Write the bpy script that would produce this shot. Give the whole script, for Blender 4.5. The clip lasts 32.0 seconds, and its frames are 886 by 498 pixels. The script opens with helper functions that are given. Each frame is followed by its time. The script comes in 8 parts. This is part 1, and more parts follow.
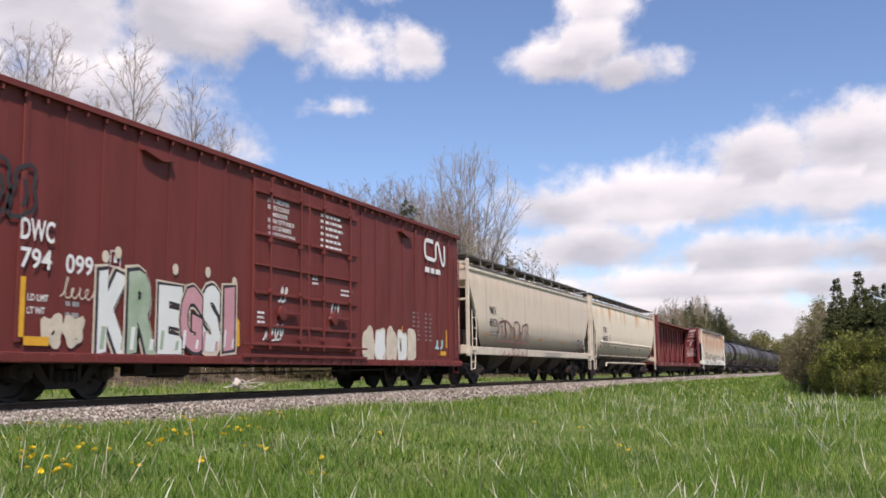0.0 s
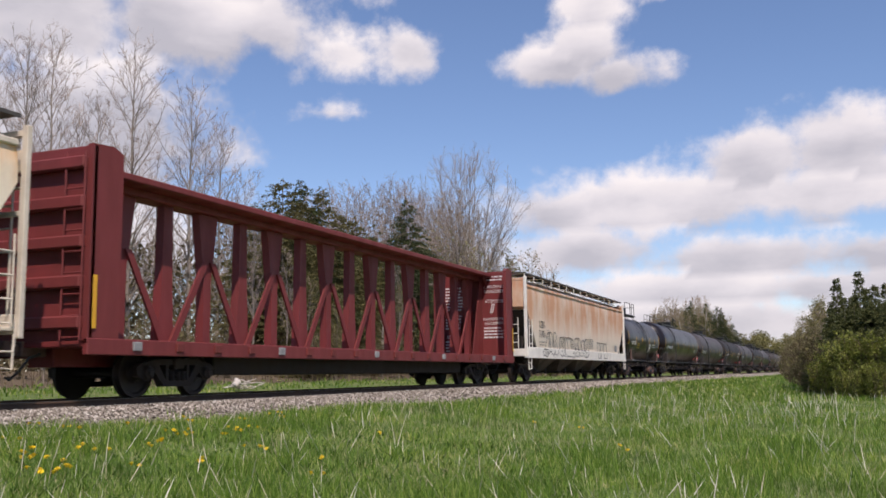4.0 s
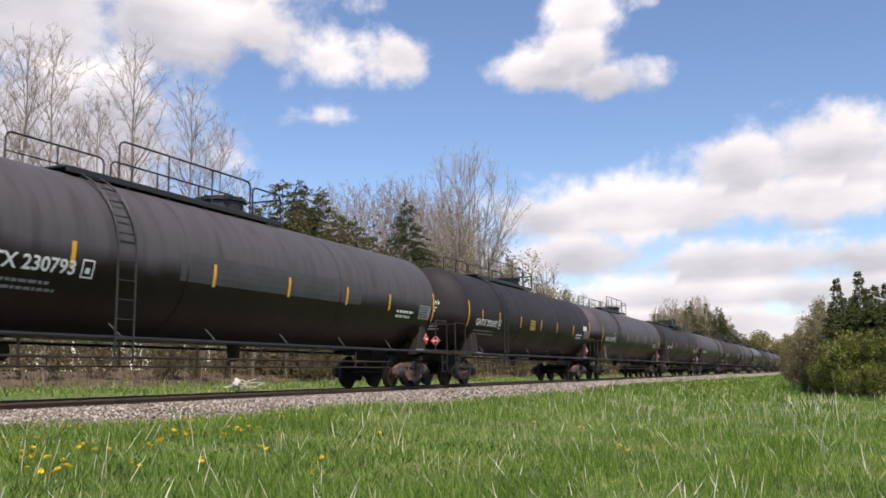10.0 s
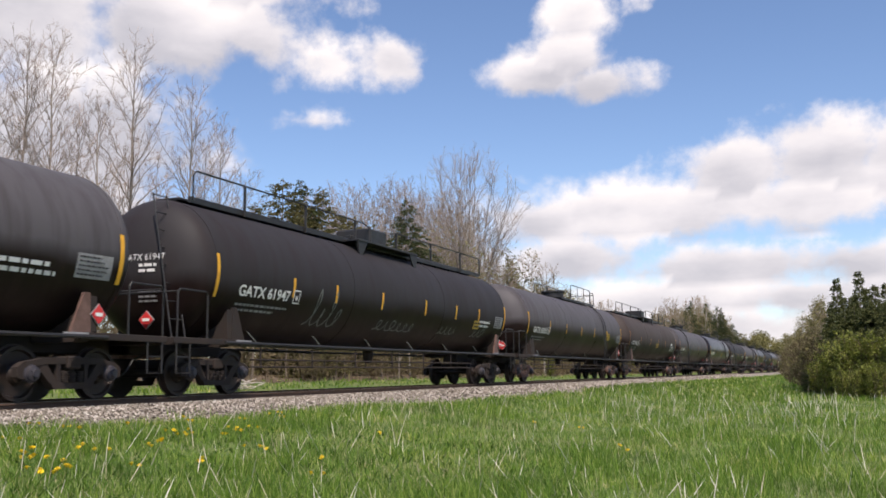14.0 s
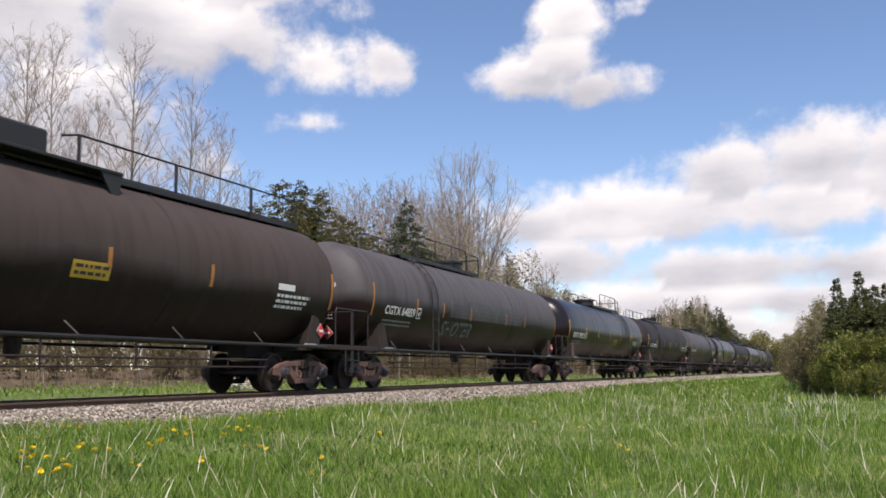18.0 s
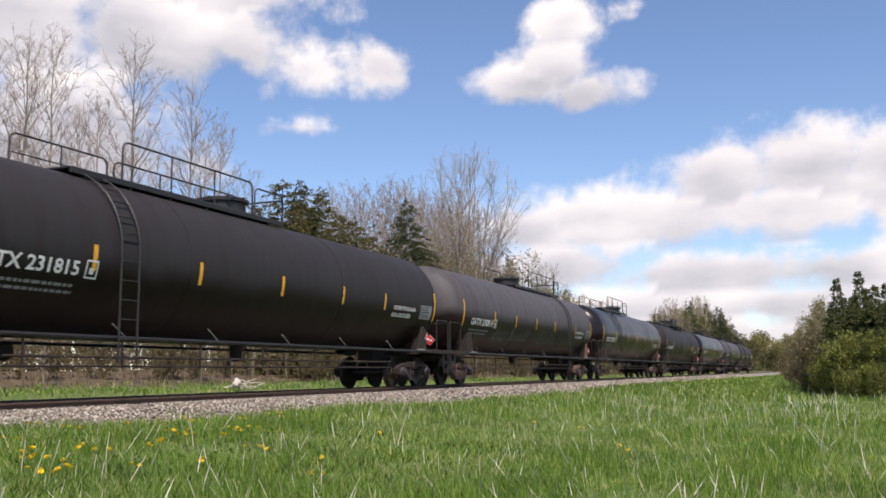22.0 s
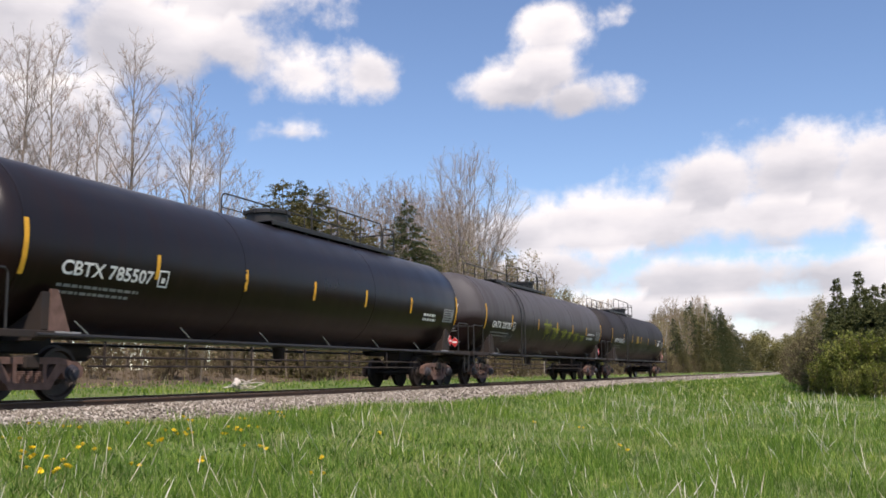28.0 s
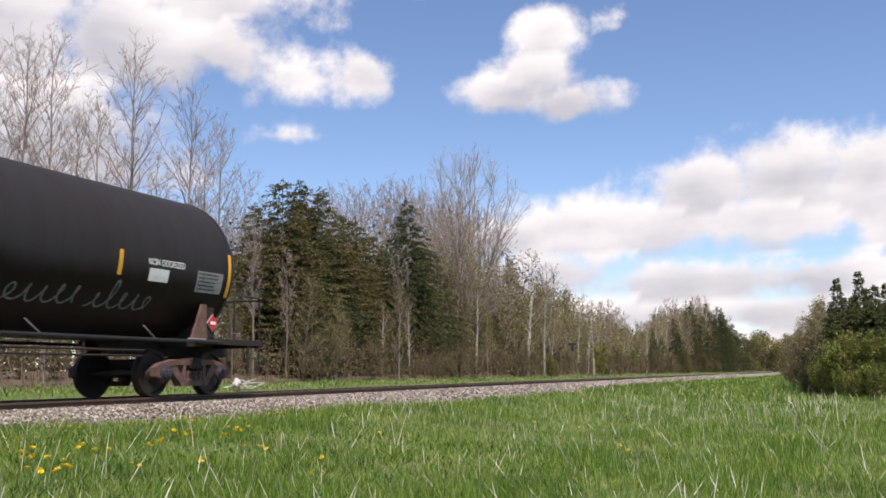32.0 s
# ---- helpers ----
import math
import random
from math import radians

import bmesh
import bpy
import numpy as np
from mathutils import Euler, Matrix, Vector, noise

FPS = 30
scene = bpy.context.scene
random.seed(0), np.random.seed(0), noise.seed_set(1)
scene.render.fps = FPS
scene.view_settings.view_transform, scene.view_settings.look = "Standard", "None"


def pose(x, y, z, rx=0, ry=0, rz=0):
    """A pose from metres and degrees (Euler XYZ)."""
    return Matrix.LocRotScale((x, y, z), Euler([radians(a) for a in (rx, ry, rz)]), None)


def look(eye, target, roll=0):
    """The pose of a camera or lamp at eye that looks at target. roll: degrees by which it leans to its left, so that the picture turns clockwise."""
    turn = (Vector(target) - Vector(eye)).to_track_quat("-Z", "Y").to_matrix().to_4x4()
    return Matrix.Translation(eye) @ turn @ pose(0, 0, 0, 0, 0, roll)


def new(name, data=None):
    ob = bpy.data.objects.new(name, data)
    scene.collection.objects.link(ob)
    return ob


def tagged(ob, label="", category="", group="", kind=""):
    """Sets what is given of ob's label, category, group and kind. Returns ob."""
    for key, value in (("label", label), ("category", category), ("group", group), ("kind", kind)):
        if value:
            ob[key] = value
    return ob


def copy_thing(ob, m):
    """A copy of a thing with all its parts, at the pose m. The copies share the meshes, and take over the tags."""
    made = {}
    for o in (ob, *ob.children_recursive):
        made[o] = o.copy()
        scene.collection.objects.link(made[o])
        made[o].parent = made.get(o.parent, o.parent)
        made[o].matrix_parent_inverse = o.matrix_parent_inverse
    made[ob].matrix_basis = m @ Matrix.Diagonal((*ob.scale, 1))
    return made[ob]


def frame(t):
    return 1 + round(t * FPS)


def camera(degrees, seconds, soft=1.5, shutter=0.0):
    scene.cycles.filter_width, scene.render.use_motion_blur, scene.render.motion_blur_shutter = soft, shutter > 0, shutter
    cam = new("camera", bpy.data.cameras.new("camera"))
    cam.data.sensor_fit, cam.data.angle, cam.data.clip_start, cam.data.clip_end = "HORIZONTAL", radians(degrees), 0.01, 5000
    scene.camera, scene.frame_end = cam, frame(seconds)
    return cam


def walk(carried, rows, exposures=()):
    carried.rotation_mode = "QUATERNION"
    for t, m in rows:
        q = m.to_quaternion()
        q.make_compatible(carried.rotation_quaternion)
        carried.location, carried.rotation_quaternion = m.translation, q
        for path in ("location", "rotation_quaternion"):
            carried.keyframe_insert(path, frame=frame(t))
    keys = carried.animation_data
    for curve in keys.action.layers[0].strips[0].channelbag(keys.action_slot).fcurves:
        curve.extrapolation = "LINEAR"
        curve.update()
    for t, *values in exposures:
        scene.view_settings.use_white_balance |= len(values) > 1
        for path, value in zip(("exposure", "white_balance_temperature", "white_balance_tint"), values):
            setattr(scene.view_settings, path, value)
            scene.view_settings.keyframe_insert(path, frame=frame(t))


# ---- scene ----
EYE = Vector((0.0, 0.0, 1.2))
YAW, TILT, LEAN = 22.256, 7.555, -0.7
AIM = Vector((-math.sin(radians(YAW)) * math.cos(radians(TILT)), math.cos(radians(YAW)) * math.cos(radians(TILT)), math.sin(radians(TILT))))
STAND = look(EYE, EYE + AIM * 10, LEAN)
cam = camera(50.3, 32.0, soft=1.65, shutter=0.09)
walk(cam, [(0.0, STAND), (32.0, STAND)], [(0.0, 0.11, 6800, 21), (1.0, -0.05, 6800, 21), (6.3, -0.06, 6800, 21), (7.6, 0.12, 6900, 19), (9.0, 0.16, 6900, 18), (32.0, 0.16, 6900, 18)])

# track: it runs along +y at x = TRACK_X; the rail head is at RAIL_Z
TRACK_X, RAIL_Z = -12.9, 0.83

# ------------------------------------------------------------------ light
SUN_DIR = Vector((0.34, -0.46, 0.82)).normalized()
world = bpy.data.worlds.new("sky")
scene.world = world
world.use_nodes = True
wn = world.node_tree.nodes
sky = wn.new("ShaderNodeTexSky")
sky.sky_type = "NISHITA"
sky.sun_disc = False
sky.sun_elevation = math.asin(SUN_DIR.z)
sky.sun_rotation = math.atan2(SUN_DIR.x, SUN_DIR.y)
sky.air_density, sky.dust_density, sky.ozone_density = 1.0, 0.0, 6.0
wn["Background"].inputs["Strength"].default_value = 0.138
world.node_tree.links.new(sky.outputs[0], wn["Background"].inputs["Color"])
sun_data = bpy.data.lights.new("sun", "SUN")
sun_data.energy, sun_data.angle, sun_data.color = 4.8, radians(0.6), (1.0, 0.94, 0.85)
sun = new("sun", sun_data)
sun.matrix_world = look(SUN_DIR * 50, (0, 0, 0))


# ------------------------------------------------------------------ materials
def ramp(nt, socket, stops):
    r = nt.nodes.new("ShaderNodeValToRGB")
    el = r.color_ramp.elements
    while len(el) < len(stops):
        el.new(0.5)
    for e, (p, c) in zip(el, stops):
        e.position = p
        e.color = (*c, 1) if len(c) == 3 else (c[0], c[0], c[0], 1)
    nt.links.new(socket, r.inputs[0])
    return r.outputs[0]


def noise_tex(nt, scale, detail=4.0, stretch=None, rough=0.55, source="Object"):
    tc = nt.nodes.new("ShaderNodeTexCoord")
    n = nt.nodes.new("ShaderNodeTexNoise")
    n.inputs["Scale"].default_value = scale
    n.inputs["Detail"].default_value = detail
    n.inputs["Roughness"].default_value = rough
    out = tc.outputs[source]
    if stretch:
        m = nt.nodes.new("ShaderNodeMapping")
        m.inputs["Scale"].default_value = stretch
        nt.links.new(out, m.inputs[0])
        out = m.outputs[0]
    nt.links.new(out, n.inputs["Vector"])
    return n.outputs["Fac"]


def mixc(nt, fac, a, b, mode="MIX"):
    m = nt.nodes.new("ShaderNodeMix")
    m.data_type, m.blend_type = "RGBA", mode
    for v, i in ((fac, 0), (a, 6), (b, 7)):
        if isinstance(v, (int, float)):
            m.inputs[i].default_value = v
        elif isinstance(v, tuple):
            m.inputs[i].default_value = (*v, 1)
        else:
            nt.links.new(v, m.inputs[i])
    return m.outputs[2]


def math_node(nt, op, a, b=0.0, clamp=False):
    m = nt.nodes.new("ShaderNodeMath")
    m.operation, m.use_clamp = op, clamp
    for v, i in ((a, 0), (b, 1)):
        if isinstance(v, (int, float)):
            m.inputs[i].default_value = v
        else:
            nt.links.new(v, m.inputs[i])
    return m.outputs[0]


def height_of(nt):
    tc = nt.nodes.new("ShaderNodeTexCoord")
    s = nt.nodes.new("ShaderNodeSeparateXYZ")
    nt.links.new(tc.outputs["Object"], s.inputs[0])
    return s.outputs["Z"]


def base_mat(name):
    m = bpy.data.materials.new(name)
    m.use_nodes = True
    nt = m.node_tree
    return m, nt, nt.nodes["Principled BSDF"]


def plain(name, col, rough=0.6, metal=0.0, dirt=None, amount=0.35, scale=3.0, fine=40.0, bump=0.15, streak=None):
    """Paint or metal with stains at one scale, grain at another and fine relief."""
    m, nt, b = base_mat(name)
    dirt = dirt or tuple(c * 0.55 for c in col)
    big = ramp(nt, noise_tex(nt, scale, 5, streak), [(0.35, (0,)), (0.72, (1,))])
    c = mixc(nt, math_node(nt, "MULTIPLY", big, amount), col, dirt)
    small = noise_tex(nt, fine, 3)
    c = mixc(nt, ramp(nt, small, [(0.3, (0,)), (0.8, (0.22,))]), c, tuple(min(1, x * 1.5) for x in col))
    nt.links.new(c, b.inputs["Base Color"])
    b.inputs["Metallic"].default_value = metal
    nt.links.new(ramp(nt, big, [(0, (rough,)), (1, (min(1, rough + 0.2),))]), b.inputs["Roughness"])
    if bump:
        bp = nt.nodes.new("ShaderNodeBump")
        bp.inputs["Strength"].default_value, bp.inputs["Distance"].default_value = bump, 0.01
        nt.links.new(small, bp.inputs["Height"])
        nt.links.new(bp.outputs[0], b.inputs["Normal"])
    return m


def tank_paint(name, upper, lower, level, rough, soft=0.5, dusty=(0.09, 0.075, 0.06), dust=0.12, rough_top=None, spec=0.18):
    """Black tank paint: sunlight painted into the weathered upper shell, shade into the glossier lower one, road dust
    and streaks.
    """
    m, nt, b = base_mat(name)
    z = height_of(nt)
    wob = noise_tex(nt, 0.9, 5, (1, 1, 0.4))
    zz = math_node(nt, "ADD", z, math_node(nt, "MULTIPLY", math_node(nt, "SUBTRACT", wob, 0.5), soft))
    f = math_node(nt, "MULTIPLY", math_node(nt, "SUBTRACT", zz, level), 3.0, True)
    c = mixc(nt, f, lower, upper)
    streaks = ramp(nt, noise_tex(nt, 1.6, 5, (1, 2.2, 0.25)), [(0.45, (0,)), (0.75, (1,))])
    c = mixc(nt, math_node(nt, "MULTIPLY", streaks, 0.5), c, tuple(x * 1.9 + 0.003 for x in lower))
    low = math_node(nt, "MULTIPLY", math_node(nt, "SUBTRACT", 1.9, zz), 1.0, True)
    spots = ramp(nt, noise_tex(nt, 4.0, 6), [(0.4, (0,)), (0.7, (1,))])
    c = mixc(nt, math_node(nt, "MULTIPLY", math_node(nt, "MULTIPLY", low, spots), dust), c, dusty)
    b.inputs["Specular IOR Level"].default_value = spec
    nt.links.new(c, b.inputs["Base Color"])
    rt = rough if rough_top is None else rough_top
    r = math_node(nt, "ADD", rough, math_node(nt, "MULTIPLY", f, rt - rough))
    r = math_node(nt, "ADD", r, math_node(nt, "MULTIPLY", math_node(nt, "SUBTRACT", wob, 0.5), 0.25))
    nt.links.new(r, b.inputs["Roughness"])
    bp = nt.nodes.new("ShaderNodeBump")
    bp.inputs["Strength"].default_value, bp.inputs["Distance"].default_value = 0.12, 0.02
    nt.links.new(noise_tex(nt, 2.2, 3), bp.inputs["Height"])
    nt.links.new(bp.outputs[0], b.inputs["Normal"])
    return m


def random_mat(name, stops, rough=0.7, island=True, grain=None, patch=None, trans=0.0):
    """A material whose colour varies from piece to piece."""
    m, nt, b = base_mat(name)
    if island:
        g = nt.nodes.new("ShaderNodeNewGeometry")
        out = g.outputs["Random Per Island"]
    else:
        g = nt.nodes.new("ShaderNodeObjectInfo")
        out = g.outputs["Random"]
    c = ramp(nt, out, stops)
    if grain:
        c = mixc(nt, math_node(nt, "MULTIPLY", noise_tex(nt, grain, 4), 0.6), c, tuple(x * 0.4 for x in stops[0][1]))
    if patch:
        c = mixc(nt, 1.0, c, ramp(nt, noise_tex(nt, patch, 5), [(0.32, (0.52, 0.60, 0.60)), (0.5, (0.92, 1.0, 1.0)), (0.68, (1.36, 1.22, 1.1))]), "MULTIPLY")
    nt.links.new(c, b.inputs["Base Color"])
    b.inputs["Roughness"].default_value = rough
    b.inputs["Specular IOR Level"].default_value = 0.25
    if trans:
        t = nt.nodes.new("ShaderNodeBsdfTranslucent")
        nt.links.new(c, t.inputs["Color"])
        mx = nt.nodes.new("ShaderNodeMixShader")
        mx.inputs[0].default_value = trans
        nt.links.new(b.outputs[0], mx.inputs[1])
        nt.links.new(t.outputs[0], mx.inputs[2])
        nt.links.new(mx.outputs[0], nt.nodes["Material Output"].inputs[0])
    return m


BLACK = plain("black_paint", (0.012, 0.012, 0.013), 0.5, dirt=(0.035, 0.03, 0.026), amount=0.4)
GRIME = plain("grimy_steel", (0.017, 0.0115, 0.0095), 0.8, dirt=(0.042, 0.027, 0.02), amount=0.5)
RUST = plain("rusty_cast_steel", (0.145, 0.083, 0.066), 0.85, dirt=(0.05, 0.028, 0.022), amount=0.7, scale=5, bump=0.4)
WHEEL = plain("wheel_steel", (0.028, 0.018, 0.0145), 0.5, 0.3, dirt=(0.02, 0.016, 0.014), amount=0.6, scale=4)
BLUECAP = plain("blue_grey_cap", (0.034, 0.031, 0.038), 0.5, amount=0.4)
YELLOW = plain("yellow_reflector", (0.72, 0.36, 0.02), 0.5, dirt=(0.35, 0.18, 0.03), amount=0.35, scale=6)
ORANGE = plain("faded_orange_reflector", (0.38, 0.15, 0.03), 0.6, dirt=(0.16, 0.08, 0.04), amount=0.5, scale=6)
WHITE = plain("white_paint", (0.74, 0.74, 0.72), 0.6, dirt=(0.4, 0.38, 0.35), amount=0.4, scale=6)
FADED = plain("faded_white_stencil", (0.27, 0.27, 0.27), 0.7, dirt=(0.1, 0.1, 0.1), amount=0.6, scale=8)
GREY_TAG = plain("grey_spray", (0.16, 0.17, 0.16), 0.8, dirt=(0.05, 0.05, 0.05), amount=0.7, scale=7)
INK = plain("dark_stencil", (0.025, 0.025, 0.028), 0.7, amount=0.2)
REDPLAC = plain("red_placard", (0.55, 0.03, 0.03), 0.5, amount=0.2)
OXIDE = plain("oxide_red_paint", (0.15, 0.0215, 0.017), 0.62, dirt=(0.08, 0.016, 0.013), amount=0.55, scale=1.1, bump=0.25, streak=(1, 1.6, 0.35))
OXIDE_BRIGHT = plain("bright_red_paint", (0.165, 0.022, 0.021), 0.6, dirt=(0.09, 0.018, 0.016), amount=0.5, scale=1.6, streak=(1, 1.5, 0.4))
STEEL_GALV = plain("galvanised_grating", (0.22, 0.205, 0.185), 0.7, 0.1, amount=0.4)
WALK_MESH = plain("dark_walkway_mesh", (0.075, 0.070, 0.066), 0.75, 0.1, dirt=(0.04, 0.035, 0.032), amount=0.5)
SILL_WHITE = plain("white_sill_paint", (0.72, 0.69, 0.63), 0.6, dirt=(0.4, 0.35, 0.28), amount=0.4, scale=2.0)


def hopper_paint(name, col, rust_col, rust, rust_level, low_dirt_shade, even=0.0, edge=(0.38, 0.66), blot=0.5, drip=1.3, dirt_shade_top=2.25):
    m, nt, b = base_mat(name)
    z = height_of(nt)
    st = ramp(nt, noise_tex(nt, drip, 6, (1, 1.3, 0.22), 0.6), [(edge[0], (0,)), (edge[1], (1,))])
    bl = ramp(nt, noise_tex(nt, blot, 9, (1, 1, 0.6), 0.62), [(0.36 - 0.14 * even, (0.05,)), (0.64 + 0.12 * even, (1,))])
    up = math_node(nt, "MULTIPLY", math_node(nt, "SUBTRACT", z, rust_level), 0.75, True)
    f = math_node(nt, "MULTIPLY", math_node(nt, "ADD", math_node(nt, "MULTIPLY", math_node(nt, "MULTIPLY", st, bl), 1.0 - even), math_node(nt, "MULTIPLY", bl, even)), math_node(nt, "MULTIPLY", up, rust), True)
    c = mixc(nt, f, col, rust_col)
    c = mixc(nt, ramp(nt, noise_tex(nt, 2.4, 6, (1, 1.4, 0.3)), [(0.5, (0,)), (0.85, (0.45,))]), c, tuple(x * 0.55 for x in col))
    # dirt and the curved underside's shade, both painted in by height
    dn = math_node(nt, "MULTIPLY", math_node(nt, "SUBTRACT", dirt_shade_top, z), 1.1, True)
    c = mixc(nt, math_node(nt, "MULTIPLY", dn, low_dirt_shade), c, (0.085, 0.07, 0.058))
    fine = noise_tex(nt, 30, 3)
    c = mixc(nt, ramp(nt, fine, [(0.35, (0,)), (0.8, (0.25,))]), c, tuple(x * 0.7 for x in col))
    nt.links.new(c, b.inputs["Base Color"])
    b.inputs["Roughness"].default_value = 0.65
    bp = nt.nodes.new("ShaderNodeBump")
    bp.inputs["Strength"].default_value, bp.inputs["Distance"].default_value = 0.15, 0.02
    nt.links.new(noise_tex(nt, 1.8, 3), bp.inputs["Height"])
    nt.links.new(bp.outputs[0], b.inputs["Normal"])
    return m


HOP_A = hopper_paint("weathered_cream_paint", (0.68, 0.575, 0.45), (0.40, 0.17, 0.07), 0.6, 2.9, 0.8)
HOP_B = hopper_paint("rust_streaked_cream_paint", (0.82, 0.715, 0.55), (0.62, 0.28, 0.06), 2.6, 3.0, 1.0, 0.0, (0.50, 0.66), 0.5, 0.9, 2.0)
HOP_C = hopper_paint("rusted_tan_paint", (0.74, 0.64, 0.52), (0.57, 0.27, 0.135), 2.0, 1.85, 0.15, 0.5, (0.34, 0.62), 0.6)
# bay colours, much darker than the body paints, with stains
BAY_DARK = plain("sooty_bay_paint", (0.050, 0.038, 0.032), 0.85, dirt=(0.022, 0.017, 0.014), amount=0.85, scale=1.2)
BAY_DUST = plain("dusty_bay_paint", (0.13, 0.10, 0.08), 0.85, dirt=(0.03, 0.025, 0.021), amount=0.85, scale=1.0)
SEAM = plain("dirty_seam", (0.36, 0.31, 0.24), 0.8, dirt=(0.55, 0.48, 0.37), amount=0.8, scale=3.0)
HOP_SILL = plain("cream_sill_paint", (0.60, 0.53, 0.43), 0.6, dirt=(0.32, 0.26, 0.19), amount=0.5, scale=2.5)


# ------------------------------------------------------------------ mesh tools
class Shape:
    """Collects vertices and faces of one part."""

    def __init__(self):
        self.v, self.f = [], []

    def add(self, verts, faces):
        n = len(self.v)
        self.v += [tuple(p) for p in verts]
        self.f += [tuple(i + n for i in q) for q in faces]
        return self

    def box(self, x, y, z, sx, sy, sz, b=0.012, turn=None):
        """A chamfered box with its middle at x, y, z."""
        h = (sx / 2, sy / 2, sz / 2)
        b = min(b, min(h) * 0.6)
        idx, vs = {}, []
        for s in ((i, j, k) for i in (-1, 1) for j in (-1, 1) for k in (-1, 1)):
            for ax in range(3):
                idx[s, ax] = len(vs)
                vs.append([s[a] * (h[a] if a == ax else h[a] - b) for a in range(3)])
        fs = []
        for ax in range(3):
            o1, o2 = [a for a in range(3) if a != ax]
            for sg in (-1, 1):
                q = []
                for a, c in ((-1, -1), (1, -1), (1, 1), (-1, 1)):
                    s = [0, 0, 0]
                    s[ax], s[o1], s[o2] = sg, a, c
                    q.append(idx[tuple(s), ax])
                flip = (sg > 0) ^ (ax == 1)
                fs.append(q if flip else q[::-1])
            for a in (-1, 1):
                for c in (-1, 1):
                    s0, s1 = [0, 0, 0], [0, 0, 0]
                    s0[ax], s1[ax] = -1, 1
                    for s in (s0, s1):
                        s[o1], s[o2] = a, c
                    q = [idx[tuple(s0), o1], idx[tuple(s1), o1], idx[tuple(s1), o2], idx[tuple(s0), o2]]
                    flip = (a * c > 0) ^ (ax == 1)
                    fs.append(q if flip else q[::-1])
        for s in ((i, j, k) for i in (-1, 1) for j in (-1, 1) for k in (-1, 1)):
            q = [idx[s, 0], idx[s, 1], idx[s, 2]]
            fs.append(q if s[0] * s[1] * s[2] > 0 else q[::-1])
        if turn is not None:
            vs = [turn @ Vector(p) for p in vs]
        return self.add([(p[0] + x, p[1] + y, p[2] + z) for p in vs], fs)

    def tube(self, pts, r, n=8, r2=None, cap=True):
        """A round bar along points, tapering from r to r2."""
        pts = [Vector(p) for p in pts]
        r2 = r if r2 is None else r2
        rings, side = [], None
        for i, p in enumerate(pts):
            d = (pts[min(i + 1, len(pts) - 1)] - pts[max(i - 1, 0)]).normalized()
            if side is None:
                side = d.orthogonal().normalized()
            else:
                side = (side - d * side.dot(d))
                side = side.normalized() if side.length > 1e-6 else d.orthogonal().normalized()
            up = d.cross(side)
            k = r + (r2 - r) * i / max(1, len(pts) - 1)
            rings.append([p + side * (k * math.cos(2 * math.pi * j / n)) + up * (k * math.sin(2 * math.pi * j / n)) for j in range(n)])
        fs = []
        for i in range(len(rings) - 1):
            for j in range(n):
                fs.append((i * n + j, i * n + (j + 1) % n, (i + 1) * n + (j + 1) % n, (i + 1) * n + j))
        if cap:
            fs.append(tuple(range(n))[::-1])
            fs.append(tuple((len(rings) - 1) * n + j for j in range(n)))
        return self.add([p for ring in rings for p in ring], fs)

    def lathe(self, prof, n=32, axis="y", at=(0, 0, 0), arc=None):
        """Turns a profile of (along, radius) about an axis through at."""
        a0, a1 = arc or (0, 2 * math.pi)
        full = arc is None
        m = n if full else n + 1
        vs = []
        for s, r in prof:
            for j in range(m):
                t = a0 + (a1 - a0) * j / n
                c, d = r * math.cos(t), r * math.sin(t)
                p = {"y": (c, s, d), "x": (s, c, d), "z": (c, d, s)}[axis]
                vs.append((p[0] + at[0], p[1] + at[1], p[2] + at[2]))
        fs = []
        for i in range(len(prof) - 1):
            for j in range(n):
                k = (j + 1) % m
                q = (i * m + j, (i + 1) * m + j, (i + 1) * m + k, i * m + k)
                fs.append(q if axis == "y" else q[::-1])
        if full:
            fs.append(tuple(range(m)) if axis == "y" else tuple(range(m))[::-1])
            e = tuple((len(prof) - 1) * m + j for j in range(m))
            fs.append(e[::-1] if axis == "y" else e)
        return self.add(vs, fs)

    def plate(self, outline, t, axis="x", at=0.0):
        """A flat outline with thickness t. axis: the way it is thick."""
        n = len(outline)
        put = {"x": lambda a, b, h: (h, a, b), "y": lambda a, b, h: (a, h, b), "z": lambda a, b, h: (a, b, h)}[axis]
        vs = [put(a, b, at - t / 2) for a, b in outline] + [put(a, b, at + t / 2) for a, b in outline]
        fs = [tuple(range(n))[::-1], tuple(range(n, 2 * n))]
        fs += [(i, (i + 1) % n, n + (i + 1) % n, n + i) for i in range(n)]
        return self.add(vs, fs)


def part(name, shape, material, parent=None, label="", smooth=0.6):
    """Links a shape as one mesh object under a thing or a part."""
    me = bpy.data.meshes.new(name)
    me.from_pydata(shape.v, [], shape.f)
    me.materials.append(material)
    if smooth:
        me.polygons.foreach_set("use_smooth", [True] * len(me.polygons))
        me.set_sharp_from_angle(angle=smooth)
    ob = new(name, me)
    if parent is not None:
        ob.parent = parent
    if label:
        tagged(ob, label)
    return ob


def share(ob, parent, m=None):
    """Another object on the same mesh."""
    o = new(ob.name.split(".")[0], ob.data)
    o.parent = parent
    if m is not None:
        o.matrix_basis = m
    if "label" in ob:
        o["label"] = ob["label"]
    return o


